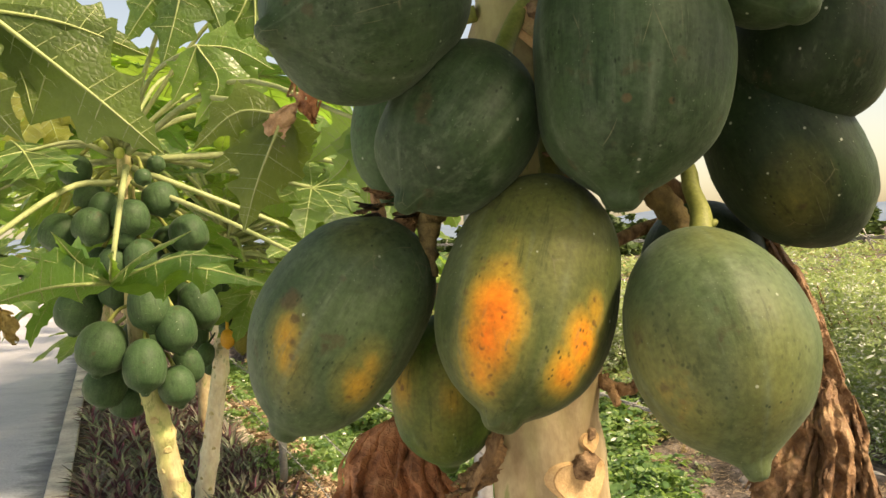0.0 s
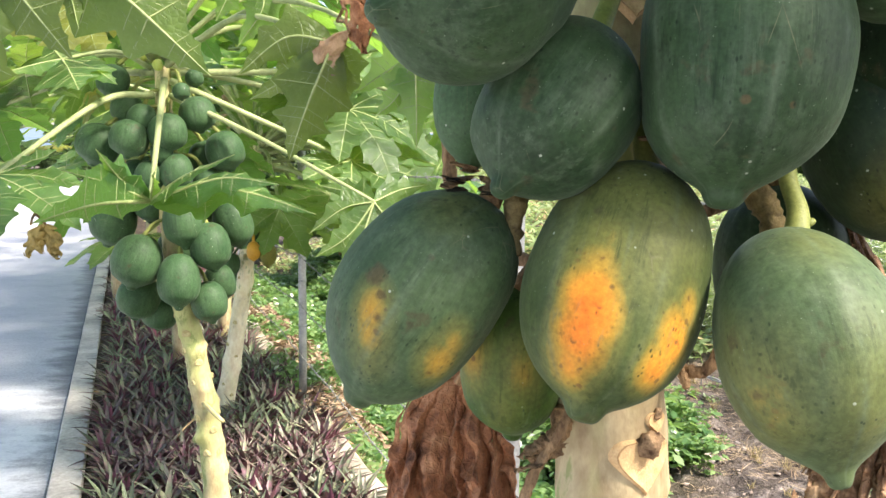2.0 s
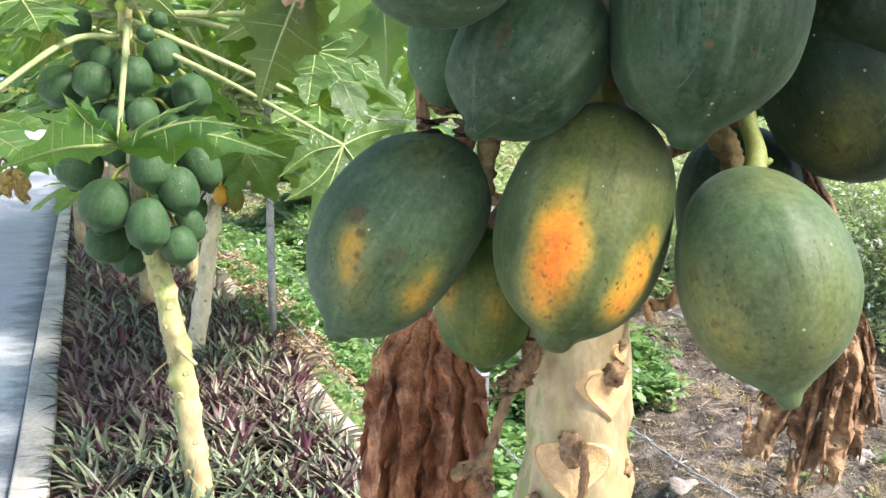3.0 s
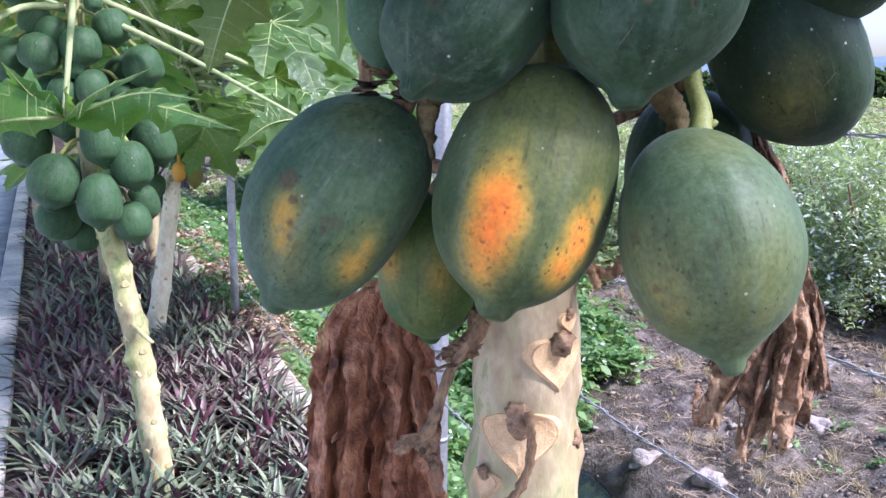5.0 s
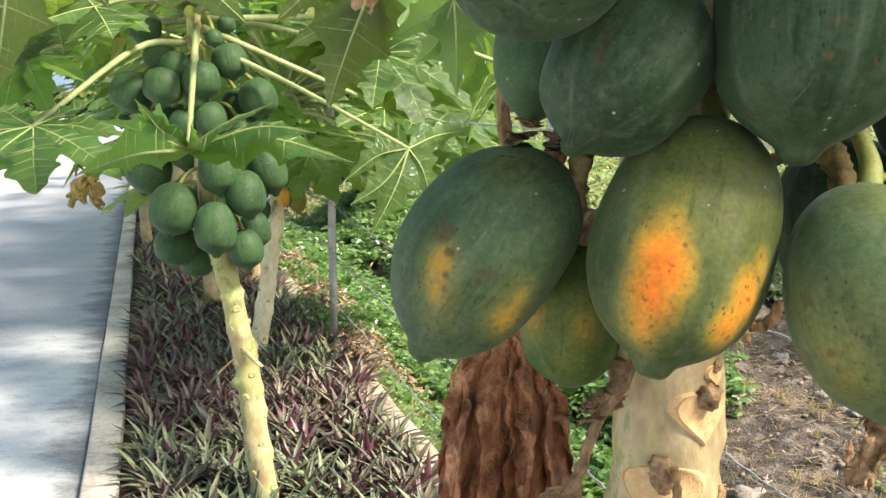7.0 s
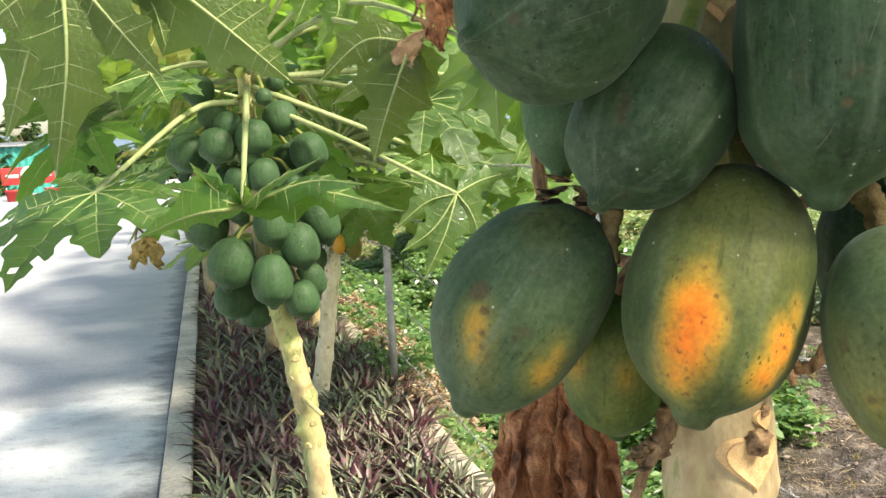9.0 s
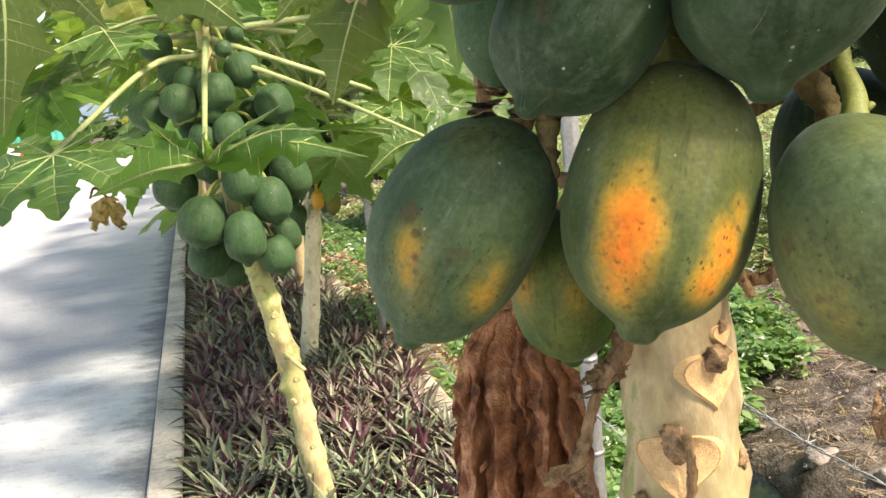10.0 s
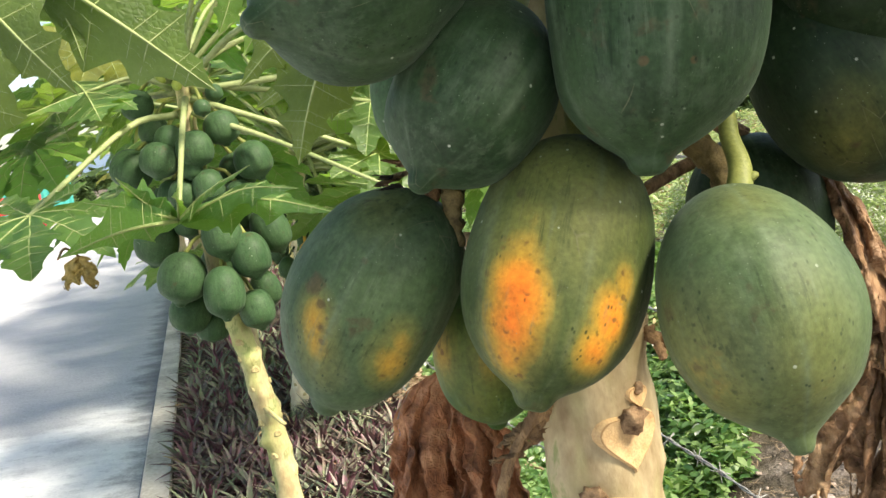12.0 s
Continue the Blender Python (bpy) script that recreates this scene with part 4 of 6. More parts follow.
M_F4 = mat_fruit("half_ripe_papaya_skin", [((-0.022, 1.056, 1.370), 0.030, 0.42), ((0.039, 1.035, 1.355), 0.030, 0.34), ((0.02, 1.04, 1.31), 0.03, 0.22)], green=((0.024, 0.062, 0.010), (0.070, 0.120, 0.024)), bloom=0.2)
# darker copy of the green skin, with the cluster's shade in its colour
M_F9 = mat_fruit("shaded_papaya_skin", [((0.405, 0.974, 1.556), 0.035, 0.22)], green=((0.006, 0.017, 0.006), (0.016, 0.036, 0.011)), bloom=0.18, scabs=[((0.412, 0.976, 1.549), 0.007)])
papaya((0.156, 0.969, 1.586), (0.080, 0.873, 1.354), 0.180, M_F1, "ripening green papaya with two glowing orange patches and dark freckles", 1, G_NEAR, [TR(1.66), (0.152, 1.01, 1.64)],
       turn_by=14, bow=(0.0, 0.013), shoulder=0.028, low=-0.013, mid=-0.01, ribs=0.018)
papaya((-0.002, 0.990, 1.549), (-0.146, 1.007, 1.328), 0.173, M_F2, "large dark green papaya hanging aslant with two yellow patches", 2, G_NEAR, [TR(1.60, -0.9), (0.03, 1.06, 1.595)], M_DEADSTALK,
       turn_by=-16, bow=(-0.008, 0.002), shoulder=0.06, low=-0.048, mid=0.005, ribs=0.016)
papaya((0.267, 0.928, 1.527), (0.299, 0.822, 1.314), 0.168, M_F3, "large pale green papaya with pointed tip and faint yellow spots", 3, G_NEAR, [TR(1.66, 0.9), (0.283, 0.99, 1.610), (0.290, 0.955, 1.570), (0.292, 0.935, 1.545)], None, (0.0085, 0.0135),
       turn_by=4, bow=(-0.001, -0.019), foot=(0.286, 0.922, 1.520), shoulder=-0.041, low=-0.06, mid=-0.01, ribs=0.022, nipple=0.70)
papaya((0.038, 1.080, 1.447), (0.035, 1.109, 1.256), 0.123, M_F4, "small yellow-green papaya tucked behind the larger fruits", 4, G_NEAR, [TR(1.50, -1.0), (0.06, 1.08, 1.475)], M_DEADSTALK, bow=(-0.005, 0.005), low=0.04, ribs=0.02)
papaya((0.103, 1.001, 1.715), (0.000, 0.886, 1.561), 0.146, M_FRUIT_GREEN, "dusty dark green papaya with blunt tip", 5, G_NEAR, [TR(1.80), (0.13, 1.05, 1.775)], bow=(0.005, -0.014), shoulder=-0.02, low=0.025, mid=0.038, nipple=0.8, turn_by=30, ribs=0.02)
papaya((0.218, 0.931, 1.830), (0.203, 0.881, 1.551), 0.184, M_FRUIT_GREEN, "big ribbed dark green papaya with small brown scars", 6, G_NEAR, [TR(1.86, 0.5), (0.225, 1.0, 1.84)], bow=(0.012, 0.0), shoulder=0.018, low=0.043, mid=0.033, ribs=0.034, turn_by=6)
papaya((0.055, 0.960, 1.799), (-0.109, 0.810, 1.709), 0.174, M_FRUIT_GREEN, "dark green papaya lying towards the path, tip outward", 7, G_NEAR, [TR(1.86, -0.5), (0.08, 1.05, 1.83)], bow=(0.008, -0.003), shoulder=-0.084, low=0.013, mid=-0.10, nipple=0.75, ribs=0.018)
papaya((0.458, 1.028, 1.830), (0.424, 1.001, 1.617), 0.174, M_F9, "papaya with the cluster's shade put into its dark green skin", 8, G_NEAR, [TR(1.90, 1.2), (0.40, 1.06, 1.87)], low=-0.03, nipple=0.75)
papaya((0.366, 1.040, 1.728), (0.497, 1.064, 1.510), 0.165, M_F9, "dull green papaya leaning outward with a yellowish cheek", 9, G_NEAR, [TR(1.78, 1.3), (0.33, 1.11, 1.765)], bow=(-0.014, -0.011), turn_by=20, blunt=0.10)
papaya((0.327, 0.970, 1.890), (0.381, 0.880, 1.722), 0.140, M_FRUIT_GREEN, "greyish green papaya high in the cluster", 10, G_NEAR, [TR(1.93, 0.9), (0.28, 1.02, 1.91)], full=0.12)
papaya((0.349, 1.140, 1.566), (0.368, 1.140, 1.354), 0.160, M_FRUIT_GREEN, "dark papaya hidden behind a pale one", 11, G_NEAR, [TR(1.64, 1.5), (0.30, 1.14, 1.60)], M_DEADSTALK, full=0.1)
papaya((0.010, 1.120, 1.756), (-0.024, 1.100, 1.575), 0.112, M_FRUIT_YOUNG, "slim lighter green papaya behind the cluster", 12, G_NEAR, [TR(1.80, -1.5), (0.05, 1.12, 1.79)])

# old cut fruit stalks and a dead petiole stub on the trunk
for pts, r in (([TR(1.62, -0.7), (0.035, 1.0, 1.565), (0.024, 0.985, 1.54), (0.020, 0.98, 1.495)], (0.012, 0.011)),
               ([TR(1.62, 1.2), (0.250, 1.01, 1.585), (0.282, 0.995, 1.550), (0.298, 0.99, 1.505)], (0.013, 0.013)),
               ([TR(1.38, 1.2), (0.215, 1.08, 1.36), (0.245, 1.06, 1.355), (0.262, 1.05, 1.385)], (0.007, 0.006)),
               ([(0.215, 1.08, 1.365), (0.222, 1.06, 1.352), (0.226, 1.05, 1.338)], (0.006, 0.004)),
               ([TR(1.42, -1.0), (0.088, 1.0, 1.33), (0.050, 0.985, 1.26), (0.032, 0.975, 1.21), (0.012, 0.972, 1.180)], (0.0048, 0.0066)),
               ([(0.147, 1.032, 1.190), (0.146, 1.012, 1.180), (0.143, 1.006, 1.135), (0.122, 1.006, 1.095), (0.07, 1.018, 1.065)], (0.0058, 0.0050)),
               ([TR(1.30, -1.2), (0.085, 1.05, 1.285), (0.062, 1.04, 1.270), (0.046, 1.035, 1.262)], (0.011, 0.008)),
               ([TR(1.46, -1.9), (-0.01, 1.25, 1.48), (-0.042, 1.25, 1.55), (-0.048, 1.25, 1.66), (-0.05, 1.25, 1.80)], (0.008, 0.008))):
    bm = bmesh.new()
    q = smooth_path([Vector(p) - near.location for p in pts], 6)
    q = smooth_path(q, 2)
    tube(bm, q, [(r[0] + (r[1] - r[0]) * i / (len(q) - 1)) * (1 + 0.35 * noise.noise(Vector((i * 0.55, r[0] * 900, 0)))) for i in range(len(q))], 12, wobble=0.7)
    for v in bm.verts:
        v.co += Vector((noise.noise(v.co * 160), noise.noise(v.co * 160 + Vector((7, 0, 0))), 0)) * 0.0022
    part("dead_stalk", bm, M_OLDSTALK if r[0] > 0.0115 else M_DEADSTALK, near, "withered brown stalk")

for k, (p, q, w) in enumerate((((-0.018, 1.02, 1.575), (-0.045, 0.985, 1.560), 0.022), ((-0.012, 1.02, 1.575), (0.004, 0.985, 1.552), 0.020), ((-0.02, 1.02, 1.578), (-0.03, 0.99, 1.590), 0.020),
                                ((0.03, 1.0, 1.575), (0.045, 0.975, 1.555), 0.020), ((0.145, 0.985, 1.61), (0.165, 0.955, 1.622), 0.022), ((0.085, 1.04, 1.285), (0.048, 1.03, 1.262), 0.030), ((0.090, 1.04, 1.275), (0.062, 1.03, 1.250), 0.028), ((0.030, 0.972, 1.20), (-0.005, 0.962, 1.172), 0.026), ((0.028, 0.972, 1.195), (0.024, 0.960, 1.165), 0.024), ((0.055, 0.982, 1.275), (0.030, 0.975, 1.262), 0.018))):
    bm = bmesh.new()
    dry_lobe(bm, Vector(p) - near.location, Vector(q) - near.location, w, 70 + k, fold=0.5, nx=8, ny=12, start=0.5, torn=0.3, crumple=0.5)
    part("dried_bract", bm, M_DEADSTALK, near, "frayed dry bract")
for k, (p, q, w) in enumerate((((-0.036, 1.000, 1.562), (-0.060, 0.975, 1.553), 0.020), ((-0.030, 0.998, 1.564), (-0.026, 0.968, 1.540), 0.016), ((-0.020, 0.996, 1.560), (0.004, 0.975, 1.556), 0.020), ((-0.030, 1.0, 1.566), (-0.045, 0.985, 1.576), 0.016), ((-0.01, 0.998, 1.56), (0.008, 0.985, 1.568), 0.016))):
    bm = bmesh.new()
    dry_lobe(bm, Vector(p) - near.location, Vector(q) - near.location, w, 170 + k, fold=0.5, nx=8, ny=14, start=0.5, torn=0.35, crumple=0.35)
    part("withered_calyx", bm, M_CALYX, near, "blackened withered calyx")
bm = bmesh.new()
bmesh.ops.create_icosphere(bm, subdivisions=3, radius=0.0075, matrix=Matrix.Translation(Vector((0.2985, 0.928, 1.536)) - near.location) @ Matrix.Diagonal((1, 0.9, 0.8, 1)))
for v in bm.verts:
    v.co += (v.co - (Vector((0.2985, 0.928, 1.536)) - near.location)) * 0.5 * noise.noise(v.co * 120)
part("stalk_knob", bm, M_PEDUNCLE, near, "pale green knob on the fruit stalk")
# crown of the near tree, out of view above the fruit, added to shade it
_rnd = random.Random(21)
for i in range(22):
    a = i * 2.399 + 0.3
    el = _rnd.uniform(0.05, 0.35) if i % 2 else _rnd.uniform(0.5, 1.1)
    ln = _rnd.uniform(0.35, 0.55) if i % 3 else _rnd.uniform(0.55, 0.8)
    start = Vector((0.14, 1.14, 2.25 + 0.012 * i))
    out = Vector((math.cos(a), math.sin(a), 0))
    end = start + out * ln * math.cos(el) + Vector((0, 0, ln * math.sin(el)))
    frond(near, LEAVES[i % 3], start, start.lerp(end, 0.5) + Vector((0, 0, 0.04)), end, end + out * 0.42 + Vector((0, 0, 0.02)), scale=0.46, r=0.014)

# unseen fronds set in the sun's way to shade the upper right fruits
for base, tip in (((0.50, 0.98, 2.28), (0.90, 0.80, 2.17)), ((0.62, 1.06, 2.36), (1.02, 0.95, 2.26)), ((0.44, 0.84, 2.42), (0.74, 0.62, 2.40)), ((0.46, 0.90, 2.14), (0.78, 0.76, 2.06)), ((0.56, 0.98, 2.20), (0.90, 0.92, 2.12)), ((0.36, 0.80, 2.24), (0.64, 0.66, 2.18))):
    start = Vector((0.14, 1.14, 2.36))
    frond(near, LEAVES[0], start, start.lerp(Vector(base), 0.5) + Vector((0, 0, 0.05)), base, tip, scale=0.38, r=0.014)


# ---------------------------------------------------------------- dead hanging leaves
def dead_leaf(label, lobes, material, stalk=None):
    root = thing("dead_leaf", label, "dead leaf", at=lobes[0]["top"])
    o = root.location.copy()
    for kw in lobes:
        bm = bmesh.new()
        kw = dict(kw)
        kw["top"] = Vector(kw["top"]) - o
        if "end" in kw:
            kw["end"] = Vector(kw["end"]) - o
        else:
            kw["low"] -= o.z
        dry_lobe(bm, **kw) if "end" in kw else curtain(bm, **kw)
        ob = part("withered_lobe", bm, material, root)
        so = ob.modifiers.new("thickness", "SOLIDIFY")
        so.thickness = 0.0012
    if stalk:
        bm = bmesh.new()
        pts, r = stalk
        q = smooth_path([Vector(p) - o for p in pts], 7)
        tube(bm, q, [r[0] + (r[1] - r[0]) * i / (len(q) - 1) for i in range(len(q))], 8, wobble=0.4)
        part("petiole", bm, M_DEADSTALK, root)
    return root


def hanging_lobe(top, end, width, seed):
    """One narrow lobe of a dead leaf, from its top to the (x, z) of its ragged tip."""
    dx = end[0] - top[0]
    left = [(f, dx * f ** 0.8 - 0.5 * w * width) for f, w in ((0, 0.15), (0.2, 0.6), (0.45, 1.0), (0.7, 0.95), (0.9, 0.6), (1, 0.2))]
    right = [(f, dx * f ** 0.8 + 0.5 * w * width) for f, w in ((0, 0.15), (0.2, 0.6), (0.45, 0.9), (0.7, 1.05), (0.9, 0.5), (1, 0.15))]
    return dict(top=top, low=end[1], left=left, right=right, pleats=1.3, seed=seed, depth=0.026, nx=44, ny=90, torn=0.70, dome=0.014, wrinkle=1.05)


_t = (-0.034, 1.25, 1.292)
dead_leaf("large withered reddish-brown leaf hanging in folds beside the trunk",
          [dict(top=_t, low=0.62, left=((0, -0.012), (0.03, -0.055), (0.08, -0.076), (0.2, -0.088), (0.41, -0.097), (1, -0.125)), right=((0, 0.0), (0.15, -0.008), (0.3, -0.022), (1, -0.040)), pleats=1.7, seed=3, depth=0.075, torn=0.15),
           dict(top=_t, low=0.60, left=((0, 0.0), (0.15, 0.0), (0.3, 0.002), (1, 0.010)), right=((0, 0.012), (0.03, 0.040), (0.08, 0.060), (0.127, 0.072), (0.255, 0.086), (0.41, 0.104), (1, 0.165)), pleats=2.6, seed=5, depth=0.075, torn=0.45, wrinkle=1.25),
           dict(top=(-0.034, 1.33, 1.285), low=0.64, left=((0, -0.006), (0.1, -0.060), (1, -0.11)), right=((0, 0.006), (0.1, 0.05), (1, 0.15)), pleats=5, seed=8, depth=0.02, torn=0.0, dome=0.0)],
          M_DRY, ([(0.12, 1.17, 1.43), (0.03, 1.22, 1.37), (-0.03, 1.25, 1.285)], (0.010, 0.006)))
_t = (0.415, 1.12, 1.545)
dead_leaf("curled grey-brown dead leaf hanging behind a pale papaya",
          [hanging_lobe(_t, (0.538, 1.185), 0.050, 21), hanging_lobe(_t, (0.506, 1.21), 0.046, 22),
           hanging_lobe((0.490, 1.12, 1.36), (0.505, 1.150), 0.050, 23), hanging_lobe((0.478, 1.11, 1.34), (0.385, 1.145), 0.056, 24),
           hanging_lobe((0.484, 1.09, 1.35), (0.466, 1.118), 0.046, 26), hanging_lobe((0.480, 1.10, 1.34), (0.425, 1.108), 0.050, 25)],
          M_DRY_DARK, ([(0.21, 1.16, 1.50), (0.32, 1.20, 1.54), (0.415, 1.12, 1.545)], (0.009, 0.006)))


# ---------------------------------------------------------------- the younger papaya tree ahead
young = thing("papaya_tree", "young papaya tree with yellowish trunk, green fruits and spreading leaves", "papaya tree", at=(-0.86, 3.1, 0.0))
young_trunk, _path = trunk_part(young, [(-0.85, 3.1, -0.02), (-0.882, 3.1, 0.286), (-0.91, 3.1, 0.582), (-0.931, 3.1, 0.736), (-0.969, 3.1, 0.932), (-1.02, 3.1, 1.168), (-1.045, 3.1, 1.5), (-1.05, 3.1, 1.88)],
           [0.050, 0.047, 0.043, 0.041, 0.038, 0.036, 0.034, 0.026], M_TRUNK_Y, 6, scars=60, sides=16, ring=0.010)
small_scars(young_trunk, _path[:int(len(_path) * 0.72)], [0.050, 0.047, 0.043, 0.041, 0.038, 0.036], 44, 3)
bm = bmesh.new()
tube(bm, [Vector(p) - young.location for p in ((-0.925, 3.07, 0.70), (-0.87, 3.02, 0.675), (-0.83, 2.99, 0.655))], (0.009, 0.007), 8)
part("broken_stub", bm, M_TRUNK_Y, young, "short broken branch stub")

G_YOUNG = "fruits of the young papaya tree"
CORE = lambda z: Vector((-1.03 if z > 1.3 else -0.99, 3.1, z))
for i, (x, y, z, w, h) in enumerate((
        (-1.120, 3.00, 1.209, 0.168, 0.195), (-0.970, 2.98, 1.146, 0.146, 0.195), (-0.961, 3.02, 1.346, 0.142, 0.188), (-0.875, 3.04, 1.259, 0.138, 0.175),
        (-0.889, 3.06, 1.062, 0.126, 0.152), (-0.884, 3.18, 1.113, 0.115, 0.145), (-1.160, 3.12, 1.063, 0.150, 0.165), (-1.105, 3.17, 0.995, 0.130, 0.120),
        (-1.244, 3.12, 1.332, 0.160, 0.180), (-0.826, 3.16, 1.331, 0.140, 0.190), (-1.105, 3.12, 1.397, 0.120, 0.130), (-1.273, 3.08, 1.606, 0.125, 0.125),
        (-1.134, 3.00, 1.627, 0.110, 0.110), (-1.104, 3.04, 1.688, 0.086, 0.100), (-1.008, 3.02, 1.650, 0.108, 0.112), (-1.222, 3.10, 1.825, 0.092, 0.100),
        (-0.840, 3.12, 1.589, 0.115, 0.120), (-0.923, 3.08, 1.714, 0.105, 0.105), (-0.954, 3.00, 1.787, 0.058, 0.062), (-0.939, 3.10, 1.839, 0.064, 0.066),
        (-1.185, 3.12, 1.733, 0.090, 0.095), (-1.05, 3.20, 1.22, 0.14, 0.17), (-0.95, 3.22, 1.40, 0.13, 0.16), (-1.15, 3.22, 1.50, 0.12, 0.14), (-0.93, 3.2, 1.55, 0.11, 0.13),
        (-1.075, 3.02, 1.50, 0.10, 0.115), (-0.985, 3.03, 1.515, 0.095, 0.11), (-1.15, 3.10, 1.50, 0.10, 0.12), (-0.90, 3.10, 1.47, 0.10, 0.12), (-1.03, 3.02, 1.585, 0.075, 0.085))):
    c, core = Vector((x, y, z)), CORE(z)
    if 1.5 < z < 1.85 and w > 0.08:
        w, h = w * 1.2, h * 1.22
    out = Vector((c.x - core.x, c.y - core.y, 0))
    down = (Vector((0, 0, -1)) + out * 1.6).normalized()
    stem, tip = c - down * h / 2, c + down * h / 2
    root = core + out.normalized() * 0.03 + Vector((0, 0, h * 0.5 + 0.05))
    papaya(stem, tip, w, M_FRUIT_YOUNG, "smooth unripe green papaya" if h > 0.13 else "small young green papaya", 30 + i, G_YOUNG,
           [root, root.lerp(stem, 0.6) + Vector((0, 0, 0.02))], None, (0.006, 0.008), sides=20, full=0.16, nipple=0.7)

APEX = Vector((-1.05, 3.09, 1.88))


UP_L, UP_R = ((0.1, 0.25, 1.0), (-0.1, 0.9, -0.5)), ((0.1, 0.9, -0.35), (0.1, 0.2, 1.0))
lobed_leaf(young, APEX + Vector((0.02, -0.03, -0.05)), (-0.96, 2.80, 1.70), (-0.887, 2.49, 1.452),
           [((-0.942, 2.25, 1.456), (-0.972, 1.98, 1.430), dict(up=UP_L, wide=0.80)), ((-0.935, 2.33, 1.505), (-0.985, 2.16, 1.545), dict(up=UP_L, wide=0.62)), ((-0.922, 2.38, 1.512), (-0.931, 2.24, 1.595), dict(face=(0.5, -1, -0.5), wide=0.5)),
            ((-0.846, 2.40, 1.510), (-0.800, 2.26, 1.530), dict(up=UP_R, wide=0.75)), ((-0.774, 2.42, 1.522), (-0.616, 2.36, 1.585), dict(face=(0.2, -0.6, 1.0), wide=0.65)), ((-0.680, 2.46, 1.519), (-0.514, 2.44, 1.505), dict(face=(0.2, -0.6, 1.0), wide=0.8)),
            ((-0.665, 2.52, 1.485), (-0.423, 2.50, 1.420), dict(face=(0.3, -0.5, 1.0), wide=0.8))],
           M_LEAF, "glossy green leaf arched like a tent over the fruits", 0.013, 1.0, 1)
lobed_leaf(young, APEX + Vector((-0.02, -0.03, 0.02)), (-1.12, 2.6, 2.12), (-1.156, 2.12, 2.094),
           [((-1.135, 2.06, 1.849), (-1.170, 2.02, 1.584)), ((-1.021, 2.08, 1.935), (-0.916, 2.10, 1.796)), ((-1.264, 2.10, 2.006), (-1.420, 2.12, 1.925)), ((-1.290, 2.20, 1.939), (-1.433, 2.25, 1.676))],
           M_LEAF_HANG, "drooping olive green leaf with pale ribs", 0.011, 0.95, 2)
lobed_leaf(young, APEX + Vector((-0.01, -0.03, 0.03)), (-1.08, 2.7, 2.16), (-1.081, 2.25, 2.161),
           [((-0.852, 2.30, 1.960), (-0.674, 2.36, 1.787), dict(wide=1.1)), ((-1.020, 2.30, 2.02), (-0.990, 2.30, 1.900)), ((-0.900, 2.30, 2.130), (-0.720, 2.40, 2.060), dict(wide=1.1))],
           M_LEAF_HANG, "drooping olive green leaf with pale ribs", 0.011, 1.0, 3)
lobed_leaf(young, APEX + Vector((0.0, 0.0, 0.05)), (-0.85, 2.95, 2.30), (-0.718, 2.80, 2.429),
           [((-0.761, 2.80, 2.271), (-0.813, 2.80, 2.104)), ((-0.665, 2.85, 2.334), (-0.617, 2.85, 2.197)), ((-0.829, 2.80, 2.327), (-0.930, 2.80, 2.190)), ((-0.640, 2.85, 2.45), (-0.48, 2.9, 2.40))],
           M_LEAF, "dark green drooping leaf high on the young tree", 0.010, 1.2, 7)
lobed_leaf(young, APEX + Vector((0.01, 0.01, 0.05)), (-0.75, 3.05, 2.28), (-0.548, 3.00, 2.429),
           [((-0.631, 3.00, 2.280), (-0.751, 3.00, 2.170)), ((-0.555, 3.00, 2.257), (-0.601, 3.00, 2.106)), ((-0.460, 3.00, 2.253), (-0.430, 3.00, 2.080)), ((-0.657, 3.05, 2.390), (-0.775, 3.05, 2.356)), ((-0.42, 3.0, 2.40), (-0.28, 3.0, 2.30))],
           M_LEAF_LIT, "bright green leaf drooping from a high stalk", 0.010, 1.2, 8)
lobed_leaf(young, APEX + Vector((-0.03, -0.01, -0.01)), (-1.18, 3.02, 1.92), (-1.329, 2.95, 1.886),
           [((-1.215, 2.90, 1.858), (-1.110, 2.85, 1.798), dict(face=(0, -0.6, 1.0))), ((-1.434, 3.10, 1.939), (-1.541, 3.20, 1.979), dict(face=(0, -0.6, 1.0))), ((-1.236, 2.80, 1.828), (-1.168, 2.70, 1.769), dict(face=(0, -0.6, 1.0))),
            ((-1.380, 2.90, 1.867), (-1.470, 2.80, 1.820), dict(face=(0, -0.6, 1.0))), ((-1.318, 3.10, 1.921), (-1.259, 3.20, 1.942), dict(face=(0, -0.6, 1.0)))],
           M_LEAF, "glossy blue-green leaf seen from its upper side", 0.010, 1.3, 9)
lobed_leaf(young, APEX + Vector((0.02, -0.02, 0.02)), (-0.85, 2.8, 2.08), (-0.644, 2.60, 2.130),
           [((-0.586, 2.60, 2.016), (-0.662, 2.60, 1.892)), ((-0.528, 2.65, 2.035), (-0.519, 2.65, 1.920)), ((-0.685, 2.60, 2.038), (-0.725, 2.60, 1.961)), ((-0.54, 2.62, 2.12), (-0.43, 2.65, 2.06))],
           M_LEAF_LIT, "drooping leaf in a sunlit green", 0.010, 1.2, 10)
